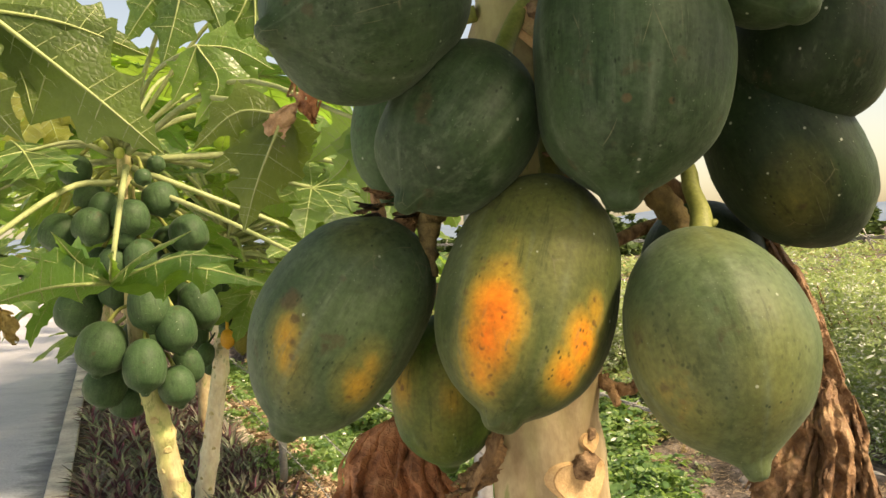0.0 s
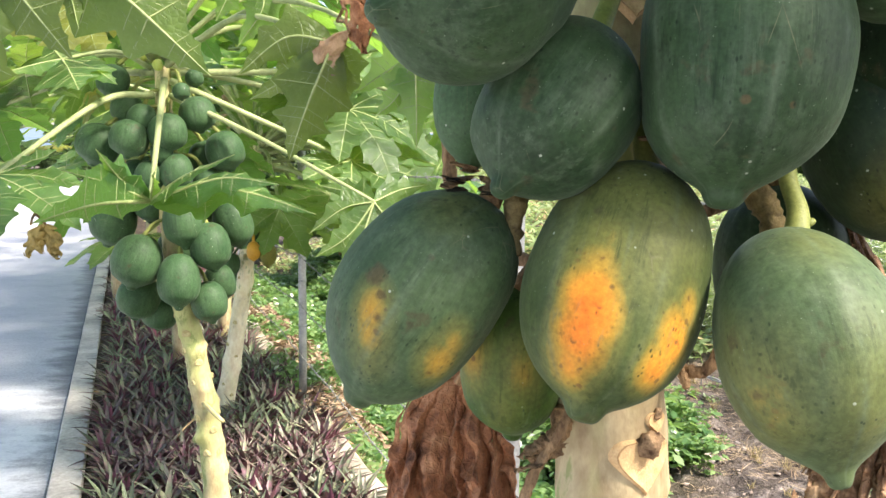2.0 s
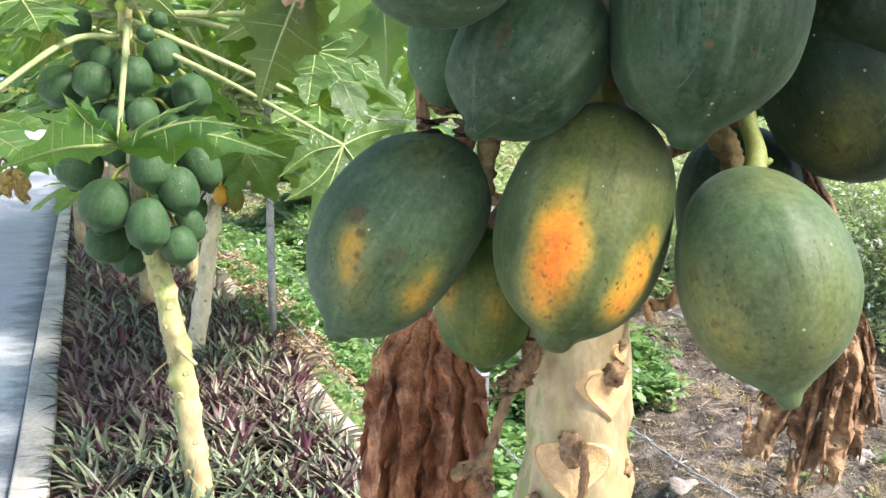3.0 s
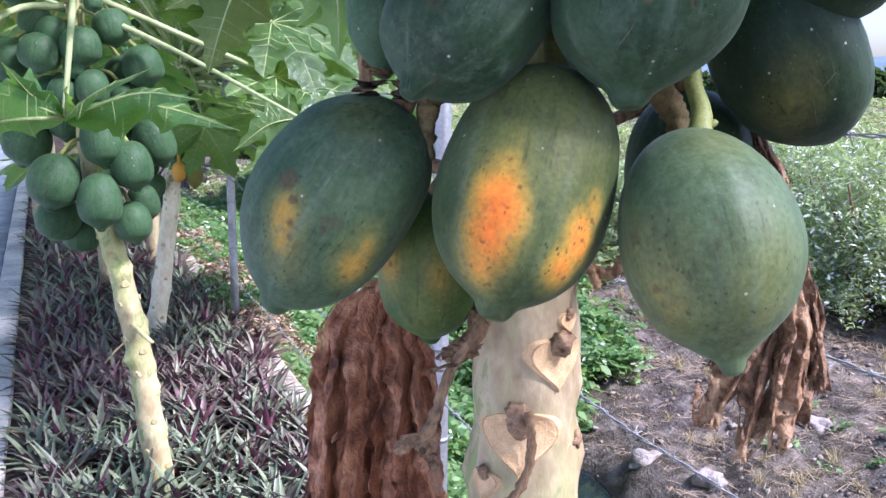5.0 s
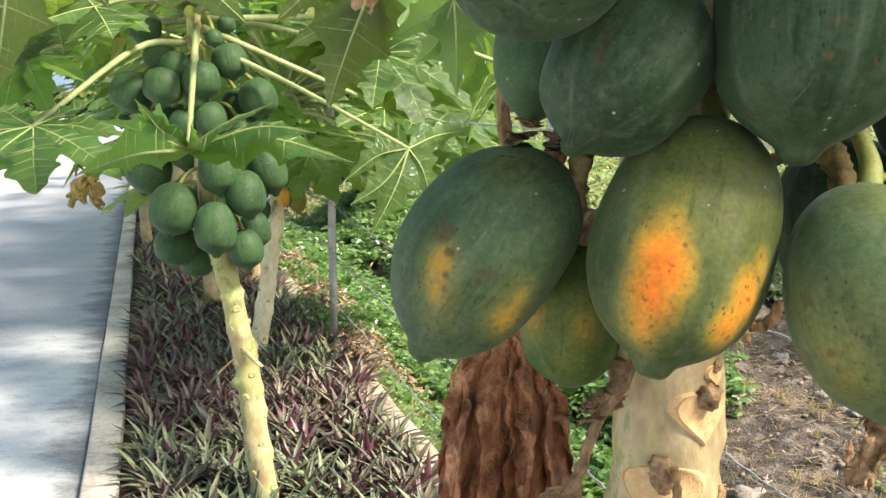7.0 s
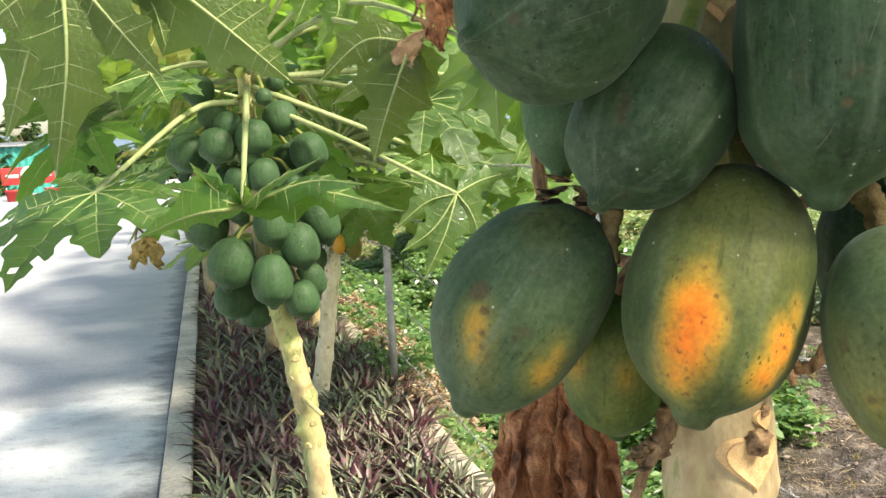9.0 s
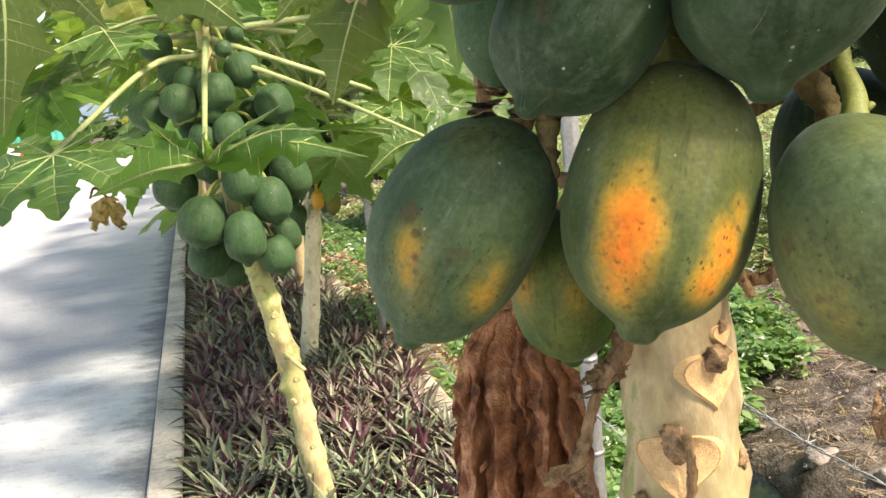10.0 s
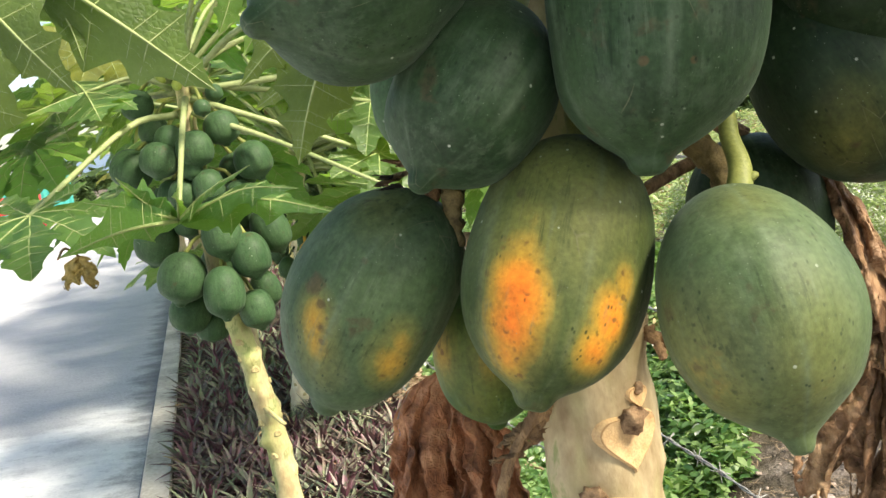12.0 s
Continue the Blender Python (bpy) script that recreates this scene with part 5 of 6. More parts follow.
lobed_leaf(young, APEX + Vector((0.03, -0.03, 0.0)), (-0.68, 2.7, 1.99), (-0.335, 2.22, 1.860),
           [((-0.450, 2.22, 1.870), (-0.574, 2.24, 1.780)), ((-0.413, 2.24, 1.796), (-0.555, 2.28, 1.723)), ((-0.391, 2.16, 1.700), (-0.442, 2.20, 1.572), dict(wide=1.1)), ((-0.338, 2.24, 1.746), (-0.359, 2.26, 1.668)), ((-0.310, 2.30, 1.793), (-0.327, 2.32, 1.710))],
           M_LEAF_HANG, "drooping green leaf with pale ribs beside a withered one", 0.011, 1.05, 4)
lobed_leaf(young, APEX + Vector((0.03, -0.03, 0.01)), (-0.55, 2.6, 2.02), (-0.134, 2.10, 1.820),
           [((-0.128, 2.10, 1.727), (-0.127, 2.12, 1.604), dict(wide=1.05)), ((-0.171, 2.12, 1.728), (-0.226, 2.16, 1.682)), ((-0.090, 2.12, 1.755), (-0.063, 2.14, 1.705)), ((-0.190, 2.20, 1.799), (-0.288, 2.26, 1.741))],
           M_LEAF_LIT, "leaf in a sunlit green hanging with five lobes", 0.010, 1.05, 5)
lobed_leaf(young, APEX + Vector((0.03, -0.01, -0.10)), (-0.70, 3.0, 1.64), (-0.298, 2.90, 1.434),
           [((-0.397, 2.88, 1.411), (-0.505, 2.86, 1.330)), ((-0.377, 2.86, 1.325), (-0.484, 2.84, 1.255)), ((-0.340, 2.86, 1.307), (-0.415, 2.84, 1.160)), ((-0.368, 2.95, 1.458), (-0.498, 3.00, 1.482)), ((-0.251, 2.90, 1.360), (-0.213, 2.90, 1.211)), ((-0.221, 3.00, 1.468), (-0.127, 3.05, 1.487))],
           M_LEAF, "broad fresh green leaf drooping over the ditch side", 0.011, 0.95, 6)
frond(young, LEAF_HOLED, APEX + Vector((-0.02, -0.03, -0.10)), (-1.19, 2.92, 1.75), (-1.32, 2.48, 1.515), (-1.42, 2.10, 1.36), (0.1, 0.1, 1), 0.40)
frond(young, LEAVES[2], APEX + Vector((0.03, 0.0, -0.05)), (-0.794, 3.1, 1.735), (-0.42, 3.3, 1.56), (-0.10, 3.3, 1.48), (0, -0.5, 1), 0.42)
frond(young, LEAVES[0], APEX + Vector((-0.03, 0.0, 0.02)), (-1.25, 3.12, 1.92), (-1.55, 3.15, 1.85), (-1.9, 3.1, 1.78), (0, 0.2, 1), 0.40)
frond(young, LEAVES[3], APEX + Vector((-0.03, 0.02, -0.02)), (-1.40, 3.3, 1.86), (-1.78, 3.35, 1.74), (-2.1, 3.3, 1.60), (0, 0.2, 1), 0.42)
frond(young, LEAVES[4], APEX + Vector((0.03, 0.02, 0.0)), (-0.75, 3.25, 1.83), (-0.45, 3.45, 1.76), (-0.12, 3.4, 1.64), (0, -0.5, 1), 0.42)
frond(young, LEAVES[0], APEX + Vector((0.0, 0.03, 0.04)), (-0.9, 3.4, 2.05), (-0.8, 3.75, 2.1), (-0.7, 4.1, 2.05), (0, 0, 1), 0.42)
frond(young, LEAVES[3], APEX + Vector((-0.02, 0.03, 0.04)), (-1.25, 3.4, 2.05), (-1.45, 3.7, 2.10), (-1.7, 4.0, 2.05), (0, 0, 1), 0.42)
frond(young, LEAVES[1], APEX + Vector((0.0, 0.0, 0.05)), (-1.2, 3.05, 2.10), (-1.45, 2.9, 2.22), (-1.8, 2.75, 2.15), (0, 0, 1), 0.42)
frond(young, LEAF_YELLOW, APEX + Vector((-0.02, 0.02, 0.05)), (-1.2, 3.3, 2.05), (-1.40, 3.25, 2.12), (-1.45, 3.15, 1.85), (0, 1, 0.3), 0.30, label="yellowing old leaf")
frond(young, LEAF_BRIGHT[1], APEX + Vector((0.03, 0.01, -0.02)), (-0.45, 3.2, 1.86), (0.06, 3.25, 1.70), (-0.151, 3.0, 1.58), (-0.1, 0.7, 0.7), 0.36)
_rnd = random.Random(12)
for k in range(6):
    a = radians(20 + 160 * k / 5 + _rnd.uniform(-8, 8))
    out = Vector((math.cos(a), math.sin(a), 0))
    end = APEX + out * _rnd.uniform(0.45, 0.75) + Vector((0, 0, _rnd.uniform(0.25, 0.55)))
    frond(young, LEAVES[k % 5], APEX + Vector((0, 0, 0.03)), APEX.lerp(end, 0.5) + Vector((0, 0, 0.08)), end, end + out * 0.35 + Vector((0, 0, _rnd.uniform(-0.3, 0.0))), (0, 0, 1), 0.44, 0.009)
for k, (dx, dy, dz) in enumerate(((0, -0.035, 0.0), (-0.06, -0.02, 0.03), (0.05, 0.0, 0.05), (-0.09, 0.0, 0.06))):
    bm = bmesh.new()
    bmesh.ops.create_uvsphere(bm, u_segments=12, v_segments=8, radius=0.019, matrix=Matrix.Translation(APEX + Vector((dx, dy, dz)) - young.location) @ Matrix.Diagonal((1, 1, 1.1, 1)))
    part("flower_bud", bm, M_GREENTIP, young)
dead_leaf("small crumpled brown dead leaf among green leaves",
          [dict(top=(-0.285, 2.2, 2.00), end=(-0.262, 2.2, 1.83), width=0.075, seed=31, fold=0.6, nx=12, ny=20),
           dict(top=(-0.285, 2.2, 2.00), end=(-0.225, 2.2, 1.88), width=0.05, seed=32, fold=0.6, nx=12, ny=20)],
          M_DRY, ([(-0.345, 2.36, 1.93), (-0.30, 2.26, 1.98), (-0.285, 2.2, 2.0)], (0.004, 0.003)))
M_WILT = mat_plain("wilted_leaf", (0.16, 0.12, 0.035), (0.40, 0.30, 0.10), 22, 0.7, 0.25, bump=0.6)
dead_leaf("small wilted yellow-brown leaf lobes hanging under a green leaf",
          [dict(top=(-1.069, 2.25, 1.405), end=(-1.117, 2.25, 1.318), width=0.055, seed=41, fold=0.6, nx=12, ny=20), dict(top=(-1.069, 2.25, 1.405), end=(-1.085, 2.25, 1.330), width=0.045, seed=42, fold=0.6, nx=12, ny=20), dict(top=(-1.069, 2.25, 1.405), end=(-1.052, 2.25, 1.315), width=0.050, seed=43, fold=0.6, nx=12, ny=20)],
          M_WILT, ([(-0.972, 1.98, 1.43), (-1.03, 2.12, 1.44), (-1.069, 2.25, 1.405)], (0.003, 0.003)))
dead_leaf("small pale curled dead leaf", [dict(top=(-0.295, 2.2, 1.885), end=(-0.385, 2.2, 1.735), width=0.085, seed=33, fold=0.5, nx=12, ny=20)],
          M_DRY_PALE, ([(-0.345, 2.36, 1.93), (-0.31, 2.25, 1.91), (-0.295, 2.2, 1.88)], (0.004, 0.003)))


# ---------------------------------------------------------------- the row of papaya trees behind
def row_tree(base, lean, height, seed, label, fruits=14, leaves=14, reach=0.8):
    rnd = random.Random(seed)
    base = Vector(base)
    t = thing("papaya_tree", label, "papaya tree", "row of papaya trees", at=base)
    top = base + Vector((lean[0], lean[1], height))
    stem, path = trunk_part(t, [base + Vector((0, 0, -0.03)), base.lerp(top, 0.5) + Vector((rnd.uniform(-0.03, 0.03), 0, 0)), top], [0.055, 0.045, 0.03], M_TRUNK_PALE if seed == 2 else M_TRUNK, seed, scars=40, sides=12, ring=0.010)
    if seed == 2:
        small_scars(stem, path[:int(len(path) * 0.7)], [0.055, 0.045, 0.038], 26, 5)
    for i in range(fruits):
        a, f = i * 2.4 + seed, i / fruits
        z = height * 0.60 + f * height * 0.36
        w = (0.13 - 0.07 * f) * rnd.uniform(0.8, 1.1)
        rad = 0.04 + w * 0.62
        axis = base.lerp(top, z / height)
        c = axis + Vector((math.cos(a) * rad, math.sin(a) * rad, -0.06))
        bm = fruit_bm(w * 1.35, w, sides=14, seed=seed + i, full=0.12, nipple=0.7)
        d = Vector((math.cos(a) * 0.3, math.sin(a) * 0.3, -1))
        m = hang(c - base + Vector((0, 0, 0.06)), c - base + Vector((0, 0, 0.06)) + d)
        bmesh.ops.transform(bm, matrix=m, verts=bm.verts)
        tube(bm, [axis - base + Vector((0, 0, 0.06)), m @ Vector((0, 0, -0.01))], (0.006, 0.007), 6)
        part("fruit", bm, M_FRUIT_YOUNG, t)
    for i in range(leaves):
        a = i * 2.399 + seed
        f = i / leaves
        el = -0.35 + 1.25 * f + rnd.uniform(-0.15, 0.15)
        ln = reach * rnd.uniform(0.75, 1.1)
        start = top + Vector((0, 0, -0.14 + 0.16 * f))
        out = Vector((math.cos(a), math.sin(a), 0))
        end = start + out * ln * math.cos(el) + Vector((0, 0, ln * math.sin(el) * 0.8))
        drop = rnd.uniform(-0.35, 0.05)
        frond(t, LEAF_YELLOW if rnd.random() < 0.04 else LEAF_BRIGHT[rnd.randrange(3)] if rnd.random() < 0.35 else LEAVES[rnd.randrange(5)], start, start.lerp(end, 0.5) + Vector((0, 0, 0.05)), end, end + out * 0.4 + Vector((rnd.uniform(-0.15, 0.15), rnd.uniform(-0.15, 0.15), drop)), scale=rnd.uniform(0.36, 0.48))
    return t


second = row_tree((-1.37, 4.9, 0.0), (0.22, 0.05, 0), 1.62, 2, "papaya tree with pale ringed trunk and small yellowing fruits", 12, 25, 1.0)
_rnd = random.Random(83)
_top = Vector((-1.15, 4.95, 1.60))
for k in range(15):
    base = Vector((-0.95 + 1.05 * ((k * 0.618) % 1), _rnd.uniform(3.9, 5.3), 1.22 + 0.72 * ((k * 0.382 + 0.1) % 1)))
    frond(second, LEAF_BRIGHT[k % 3] if k % 3 else LEAVES[k % 5], _top, _top.lerp(base, 0.5) + Vector((0, 0, 0.12)), base, base + Vector((_rnd.uniform(-0.3, 0.3), -0.25, _rnd.uniform(-0.3, 0.0))), (_rnd.uniform(-0.3, 0.3), -0.6, 1), _rnd.uniform(0.32, 0.42))
for k in range(7):
    base = Vector((-0.45 + 0.55 * ((k * 0.618) % 1), _rnd.uniform(3.7, 4.7), 1.75 + 0.45 * ((k * 0.382) % 1)))
    frond(second, LEAF_BRIGHT[k % 3], _top, _top.lerp(base, 0.5) + Vector((0, 0, 0.14)), base, base + Vector((_rnd.uniform(-0.2, 0.2), -0.2, -0.28)), (_rnd.uniform(-0.2, 0.2), 0.8, 0.6), _rnd.uniform(0.34, 0.42))
for k in range(11):
    base = Vector((-2.1 + 1.7 * ((k * 0.618) % 1), _rnd.uniform(4.3, 5.5), 1.95 + 0.75 * ((k * 0.382) % 1)))
    frond(second, LEAF_BRIGHT[k % 3] if k % 2 else LEAVES[k % 5], _top + Vector((0, 0, 0.03)), _top.lerp(base, 0.5) + Vector((0, 0, 0.15)), base, base + Vector((_rnd.uniform(-0.3, 0.3), -0.25, _rnd.uniform(-0.3, 0.05))), (_rnd.uniform(-0.3, 0.3), 0.4, 1), _rnd.uniform(0.40, 0.48))
# small ripening fruits of the second tree
for k, (x, y, z, w, h, m) in enumerate(((-1.123, 4.72, 1.046, 0.078, 0.110, M_FRUIT_ORANGE), (-1.049, 4.74, 1.028, 0.092, 0.150, M_FRUIT_YELLOW), (-1.081, 4.75, 1.193, 0.060, 0.120, M_FRUIT_YELLOW),
                                        (-1.188, 4.70, 1.328, 0.105, 0.115, M_FRUIT_YOUNG), (-1.112, 4.75, 1.299, 0.092, 0.100, M_FRUIT_YOUNG), (-1.150, 4.80, 1.16, 0.10, 0.14, M_FRUIT_YOUNG))):
    bm = fruit_bm(h, w, sides=16, seed=90 + k, full=0.1)
    c = Vector((x, y, z + h / 2)) - second.location
    bmesh.ops.transform(bm, matrix=Matrix.Translation(c), verts=bm.verts)
    tube(bm, smooth_path([Vector((-1.19, 4.92, z + h / 2 + 0.07)) - second.location, c + Vector((-0.01, 0.04, 0.045)), c - Vector((0, 0, 0.004))], 4), (0.007, 0.009), 7)
    part("fruit", bm, m, second, "small yellow ripening fruit" if m is not M_FRUIT_YOUNG else "")
for k, (u, v, h) in enumerate(((7.2, 0.74, 2.4), (6.4, 0.35, 2.25), (8.4, 0.2, 2.3), (10.2, 0.5, 2.1), (12.3, 0.3, 2.6), (15.2, 0.4, 2.6), (19.5, 0.4, 2.0), (23.5, 0.4, 2.0), (28.0, 0.4, 2.0), (9.2, -0.08, 2.1), (11.3, 0.0, 1.9), (13.6, 0.1, 2.0), (17.0, 0.0, 2.1))):
    row_tree(uv(u, v, ground_z(u, v)), (0.05 * (-1) ** k, 0, 0), h - ground_z(u, v), 40 + k, "leafy green papaya tree in the row along the path", 10 if u < 12 else 5, 26 if u < 12 else 14, 1.0)


# ---------------------------------------------------------------- fence
fence = thing("barbed_wire_fence", "barbed wire strands on galvanised steel posts along the wall", "fence", at=uv(2.2, 0.97, 0.0))
for u, top in ((5.10, 1.95), (2.17, 1.75), (-0.75, 1.75), (8.0, 1.75), (10.9, 1.75), (13.8, 1.75)):
    bm = bmesh.new()
    p = uv(u, 0.975, 0) - fence.location
    tube(bm, [p + Vector((0, 0, z)) for z in (0.0, 0.5, 1.0, 1.5, top)], (0.024, 0.024), 14)
    for z in (0.56, 0.83, 1.1):
        tube(bm, [p + Vector((0, 0, z - 0.006)), p + Vector((0, 0, z + 0.006))], (0.0265, 0.0265), 14)
    part("post", bm, M_STEEL, fence)


def strand(z, sag, seed):
    """Two twisted wires with barbs knotted round them."""
    rnd = random.Random(seed)
    bm = bmesh.new()
    us = np.linspace(-1.0, 13.8, 420)
    line = []
    for u in us:
        f = ((u - 2.17) % 2.93) / 2.93
        line.append(uv(u, 0.945 + 0.006 * noise.noise(Vector((u * 2, seed, 0))), z - sag * 4 * f * (1 - f) + 0.022 * noise.noise(Vector((u * 1.1, seed, 4))) + 0.005 * noise.noise(Vector((u * 6, seed, 4)))) - fence.location)
    for ph in (0, math.pi):
        tube(bm, [p + DV * 0.0022 * math.cos(i * 1.9 + ph) + Vector((0, 0, 0.0022 * math.sin(i * 1.9 + ph))) for i, p in enumerate(line)], (0.0016, 0.0016), 4)
    u = -0.9
    while u < 8:
        i = int((u + 1.0) / 14.8 * 419)
        p, d = line[i], (line[min(i + 1, 419)] - line[i]).normalized()
        for k in range(2):
            a = rnd.uniform(0, 6.28)
            e = (DV * math.cos(a) + Vector((0, 0, 1)) * math.sin(a)) * 0.017 + d * rnd.uniform(-0.006, 0.006)
            tube(bm, [p - e, p, p + e], (0.0010, 0.0010), 4)
        tube(bm, [p - d * 0.007 + (DV * math.cos(q) + Vector((0, 0, math.sin(q)))) * 0.004 + d * 0.014 * q / 12.6 for q in np.linspace(0, 12.6, 13)], (0.0013, 0.0013), 4)
        u += rnd.uniform(0.09, 0.12)
    part("barbed_wire", bm, M_WIRE, fence, "twisted steel barbed wire")


for k, (z, sag) in enumerate(((0.42, 0.03), (0.71, 0.05), (0.985, 0.045), (1.245, 0.03), (1.525, 0.015))):
    strand(z, sag, k)


# ---------------------------------------------------------------- bed of purple and green rosette plants
def mat_rosette(name, c1, c2, edge, thin):
    """Strap leaves: each its own shade, purple showing in patches of the bed, paler and drier towards some tips."""
    a = Mat(name, rough=0.42, spec=0.4)
    p = a.place("Object", (1, 1, 1))
    n = a.noise(p, 40, 3)
    r, q = a.random("island"), a.random()
    c = a.ramp(r, (0.0, tuple(0.45 * t for t in c1)), (0.35, c1), (0.75, c2), (0.95, (1.3 * c2[0], 1.3 * c2[1], 1.1 * c2[2])), (1.0, (0.40, 0.31, 0.18)))
    where = a.ramp(a.noise(a.position(), 1.5, 3), (0.42, 0.08), (0.60, 0.75))
    c = a.mix(a.math("MULTIPLY", a.ramp(n, (0.40, 0.1), (0.58, 1.0)), where), c, edge)
    c = a.mix(a.math("MULTIPLY", q, 0.35), c, c2)
    c = a.mix(0.3, c, a.ramp(a.noise(p, 160, 3), (0.3, 0.2), (0.7, 0.8)), "OVERLAY")
    a.color(c)
    a.thin(edge, thin)
    return a.m


M_ROS_TOP = mat_rosette("rosette_green", (0.036, 0.070, 0.038), (0.200, 0.250, 0.150), (0.25, 0.070, 0.14), 0.06)
M_ROS_BACK = mat_rosette("rosette_purple", (0.17, 0.042, 0.095), (0.40, 0.125, 0.225), (0.19, 0.15, 0.10), 0.14)
M_ROS_DEAD = mat_plain("rosette_straw", (0.28, 0.18, 0.09), (0.50, 0.37, 0.20), 20, 0.8, 0.2)


def rosette_mesh(seed, size=0.24, count=20):
    """A tuft of narrow channelled leaves: green above, purple beneath, straw-coloured old ones below."""
    rnd = random.Random(seed)
    bm = bmesh.new()
    for i in range(count):
        f = i / count
        a = i * 2.399 + rnd.uniform(-0.3, 0.3)
        el = 0.15 + 1.25 * f + rnd.uniform(-0.15, 0.15)
        ln = size * rnd.uniform(0.75, 1.15) * (0.8 + 0.3 * math.sin(math.pi * f))
        wd = rnd.uniform(0.0080, 0.0125)
        out, side = Vector((math.cos(a), math.sin(a), 0)), Vector((-math.sin(a), math.cos(a), 0))
        bend = rnd.uniform(0.2, 0.8)
        dead = i < 3 and rnd.random() < 0.6
        for under in (0, 1):
            prev = None
            p = Vector((0, 0, 0.02)) + out * 0.008
            e = el
            for k in range(7):
                s = k / 6
                w = wd * (0.75 + 0.5 * math.sin(math.pi * min(1, s * 1.1))) * (1 - s ** 2.2) + 0.0004
                d = out * math.cos(e) + Vector((0, 0, math.sin(e)))
                nrm = -out * math.sin(e) + Vector((0, 0, math.cos(e)))
                lift = nrm * (-0.0012 * under)
                row = [bm.verts.new(p - side * w + nrm * w * 0.45 + lift), bm.verts.new(p + lift), bm.verts.new(p + side * w + nrm * w * 0.45 + lift)]
                if prev:
                    for j in range(2):
                        q = (prev[j], prev[j + 1], row[j + 1], row[j])
                        bm.faces.new(q[::-1] if under else q).material_index = 2 if dead else under
                prev = row
                p = p + d * ln / 6
                e -= bend / 6
    return link_mesh("rosette_plant", bm, [M_ROS_TOP, M_ROS_BACK, M_ROS_DEAD])


ROSETTES = [rosette_mesh(60 + i, size=s, count=c) for i, (s, c) in enumerate(((0.150, 22), (0.17, 20), (0.14, 23), (0.18, 21), (0.165, 24), (0.15, 19), (0.17, 22)))]
_rnd = random.Random(77)
spots = []
u = 0.9
while u < 13.5:
    step = 0.116 if u < 6 else 0.17
    v = -0.085
    while v < (0.91 if u < 4.4 else 1.02):
        spots.append((u + _rnd.uniform(-0.05, 0.05), v + _rnd.uniform(-0.05, 0.05)))
        v += step * 0.95
    u += step
near_trunks = [Vector((0.165, 1.12, 0)), Vector((-0.86, 3.1, 0)), Vector((-1.37, 4.9, 0))]
single, rest = [], []
for u, v in spots:
    p = uv(u, v, 0.03)
    if any((p - q).xy.length < 0.09 for q in near_trunks):
        continue
    # the nearest stretch of the bed is built plant by plant
    (single if 2.3 < u < 6.0 and len(single) < 290 else rest).append(p)
for p in single:
    ob = new("rosette_plant", _rnd.choice(ROSETTES))
    k = _rnd.uniform(0.85, 1.25)
    ob.matrix_world = Matrix.Translation(p) @ Matrix.Rotation(_rnd.uniform(0, 6.28), 4, "Z") @ Matrix.Rotation(_rnd.uniform(-0.2, 0.2), 4, "X") @ Matrix.Diagonal((k, k, k, 1))
    tagged(ob, "spiky purple and grey-green rosette plant in the bed", "bedding plant", "rosette plants in the bed")


def scatter(name, meshes, poses, label, category, mats):
    """Many small copies joined into one piece of vegetation."""
    data = []
    for me in meshes:
        co = np.empty(len(me.vertices) * 3)
        me.vertices.foreach_get("co", co)
        data.append((co.reshape(-1, 3), [tuple(p.vertices) for p in me.polygons], [p.material_index for p in me.polygons]))
    verts, faces, index, base = [], [], [], 0
    for i, m in poses:
        co, fs, mi = data[i]
        a = np.array(m)
        verts.append(co @ a[:3, :3].T + a[:3, 3])
        faces += [tuple(k + base for k in f) for f in fs]
        index += mi
        base += len(co)
    me = bpy.data.meshes.new(name)
    me.from_pydata(np.concatenate(verts).tolist(), [], faces)
    for m in mats:
        me.materials.append(m)
    me.polygons.foreach_set("material_index", index)
    me.polygons.foreach_set("use_smooth", [True] * len(index))
    me.update()
    return tagged(new(name, me), label, category, kind="stuff")


def turn(p, rnd, k, tilt=0.25):
    return Matrix.Translation(p) @ Matrix.Rotation(rnd.uniform(0, 6.28), 4, "Z") @ Matrix.Rotation(rnd.uniform(-tilt, tilt), 4, "X") @ Matrix.Diagonal((k, k, k, 1))


scatter("rosette_plants", ROSETTES, [(_rnd.randrange(7), turn(p, _rnd, _rnd.uniform(0.85, 1.25), 0.2)) for p in rest],
        "dense purple and grey-green spiky plants filling the bed", "bedding plants", [M_ROS_TOP, M_ROS_BACK, M_ROS_DEAD])


def fallen_stick(pts, r, label):
    bm = bmesh.new()
    o = Vector(pts[0])
    tube(bm, smooth_path([Vector(p) - o for p in pts], 6), (r, r * 0.6), 7, wobble=0.3)
    ob = new("stick", link_mesh("stick", bm, M_ROS_DEAD))
    ob.location = o
    return tagged(ob, label, "stick", "dry sticks in the bed")


fallen_stick([(-1.455, 4.10, 0.06), (-1.41, 4.26, 0.165), (-1.33, 4.50, 0.215), (-1.305, 4.58, 0.10)], 0.007, "dry pale stick caught among the rosette plants")


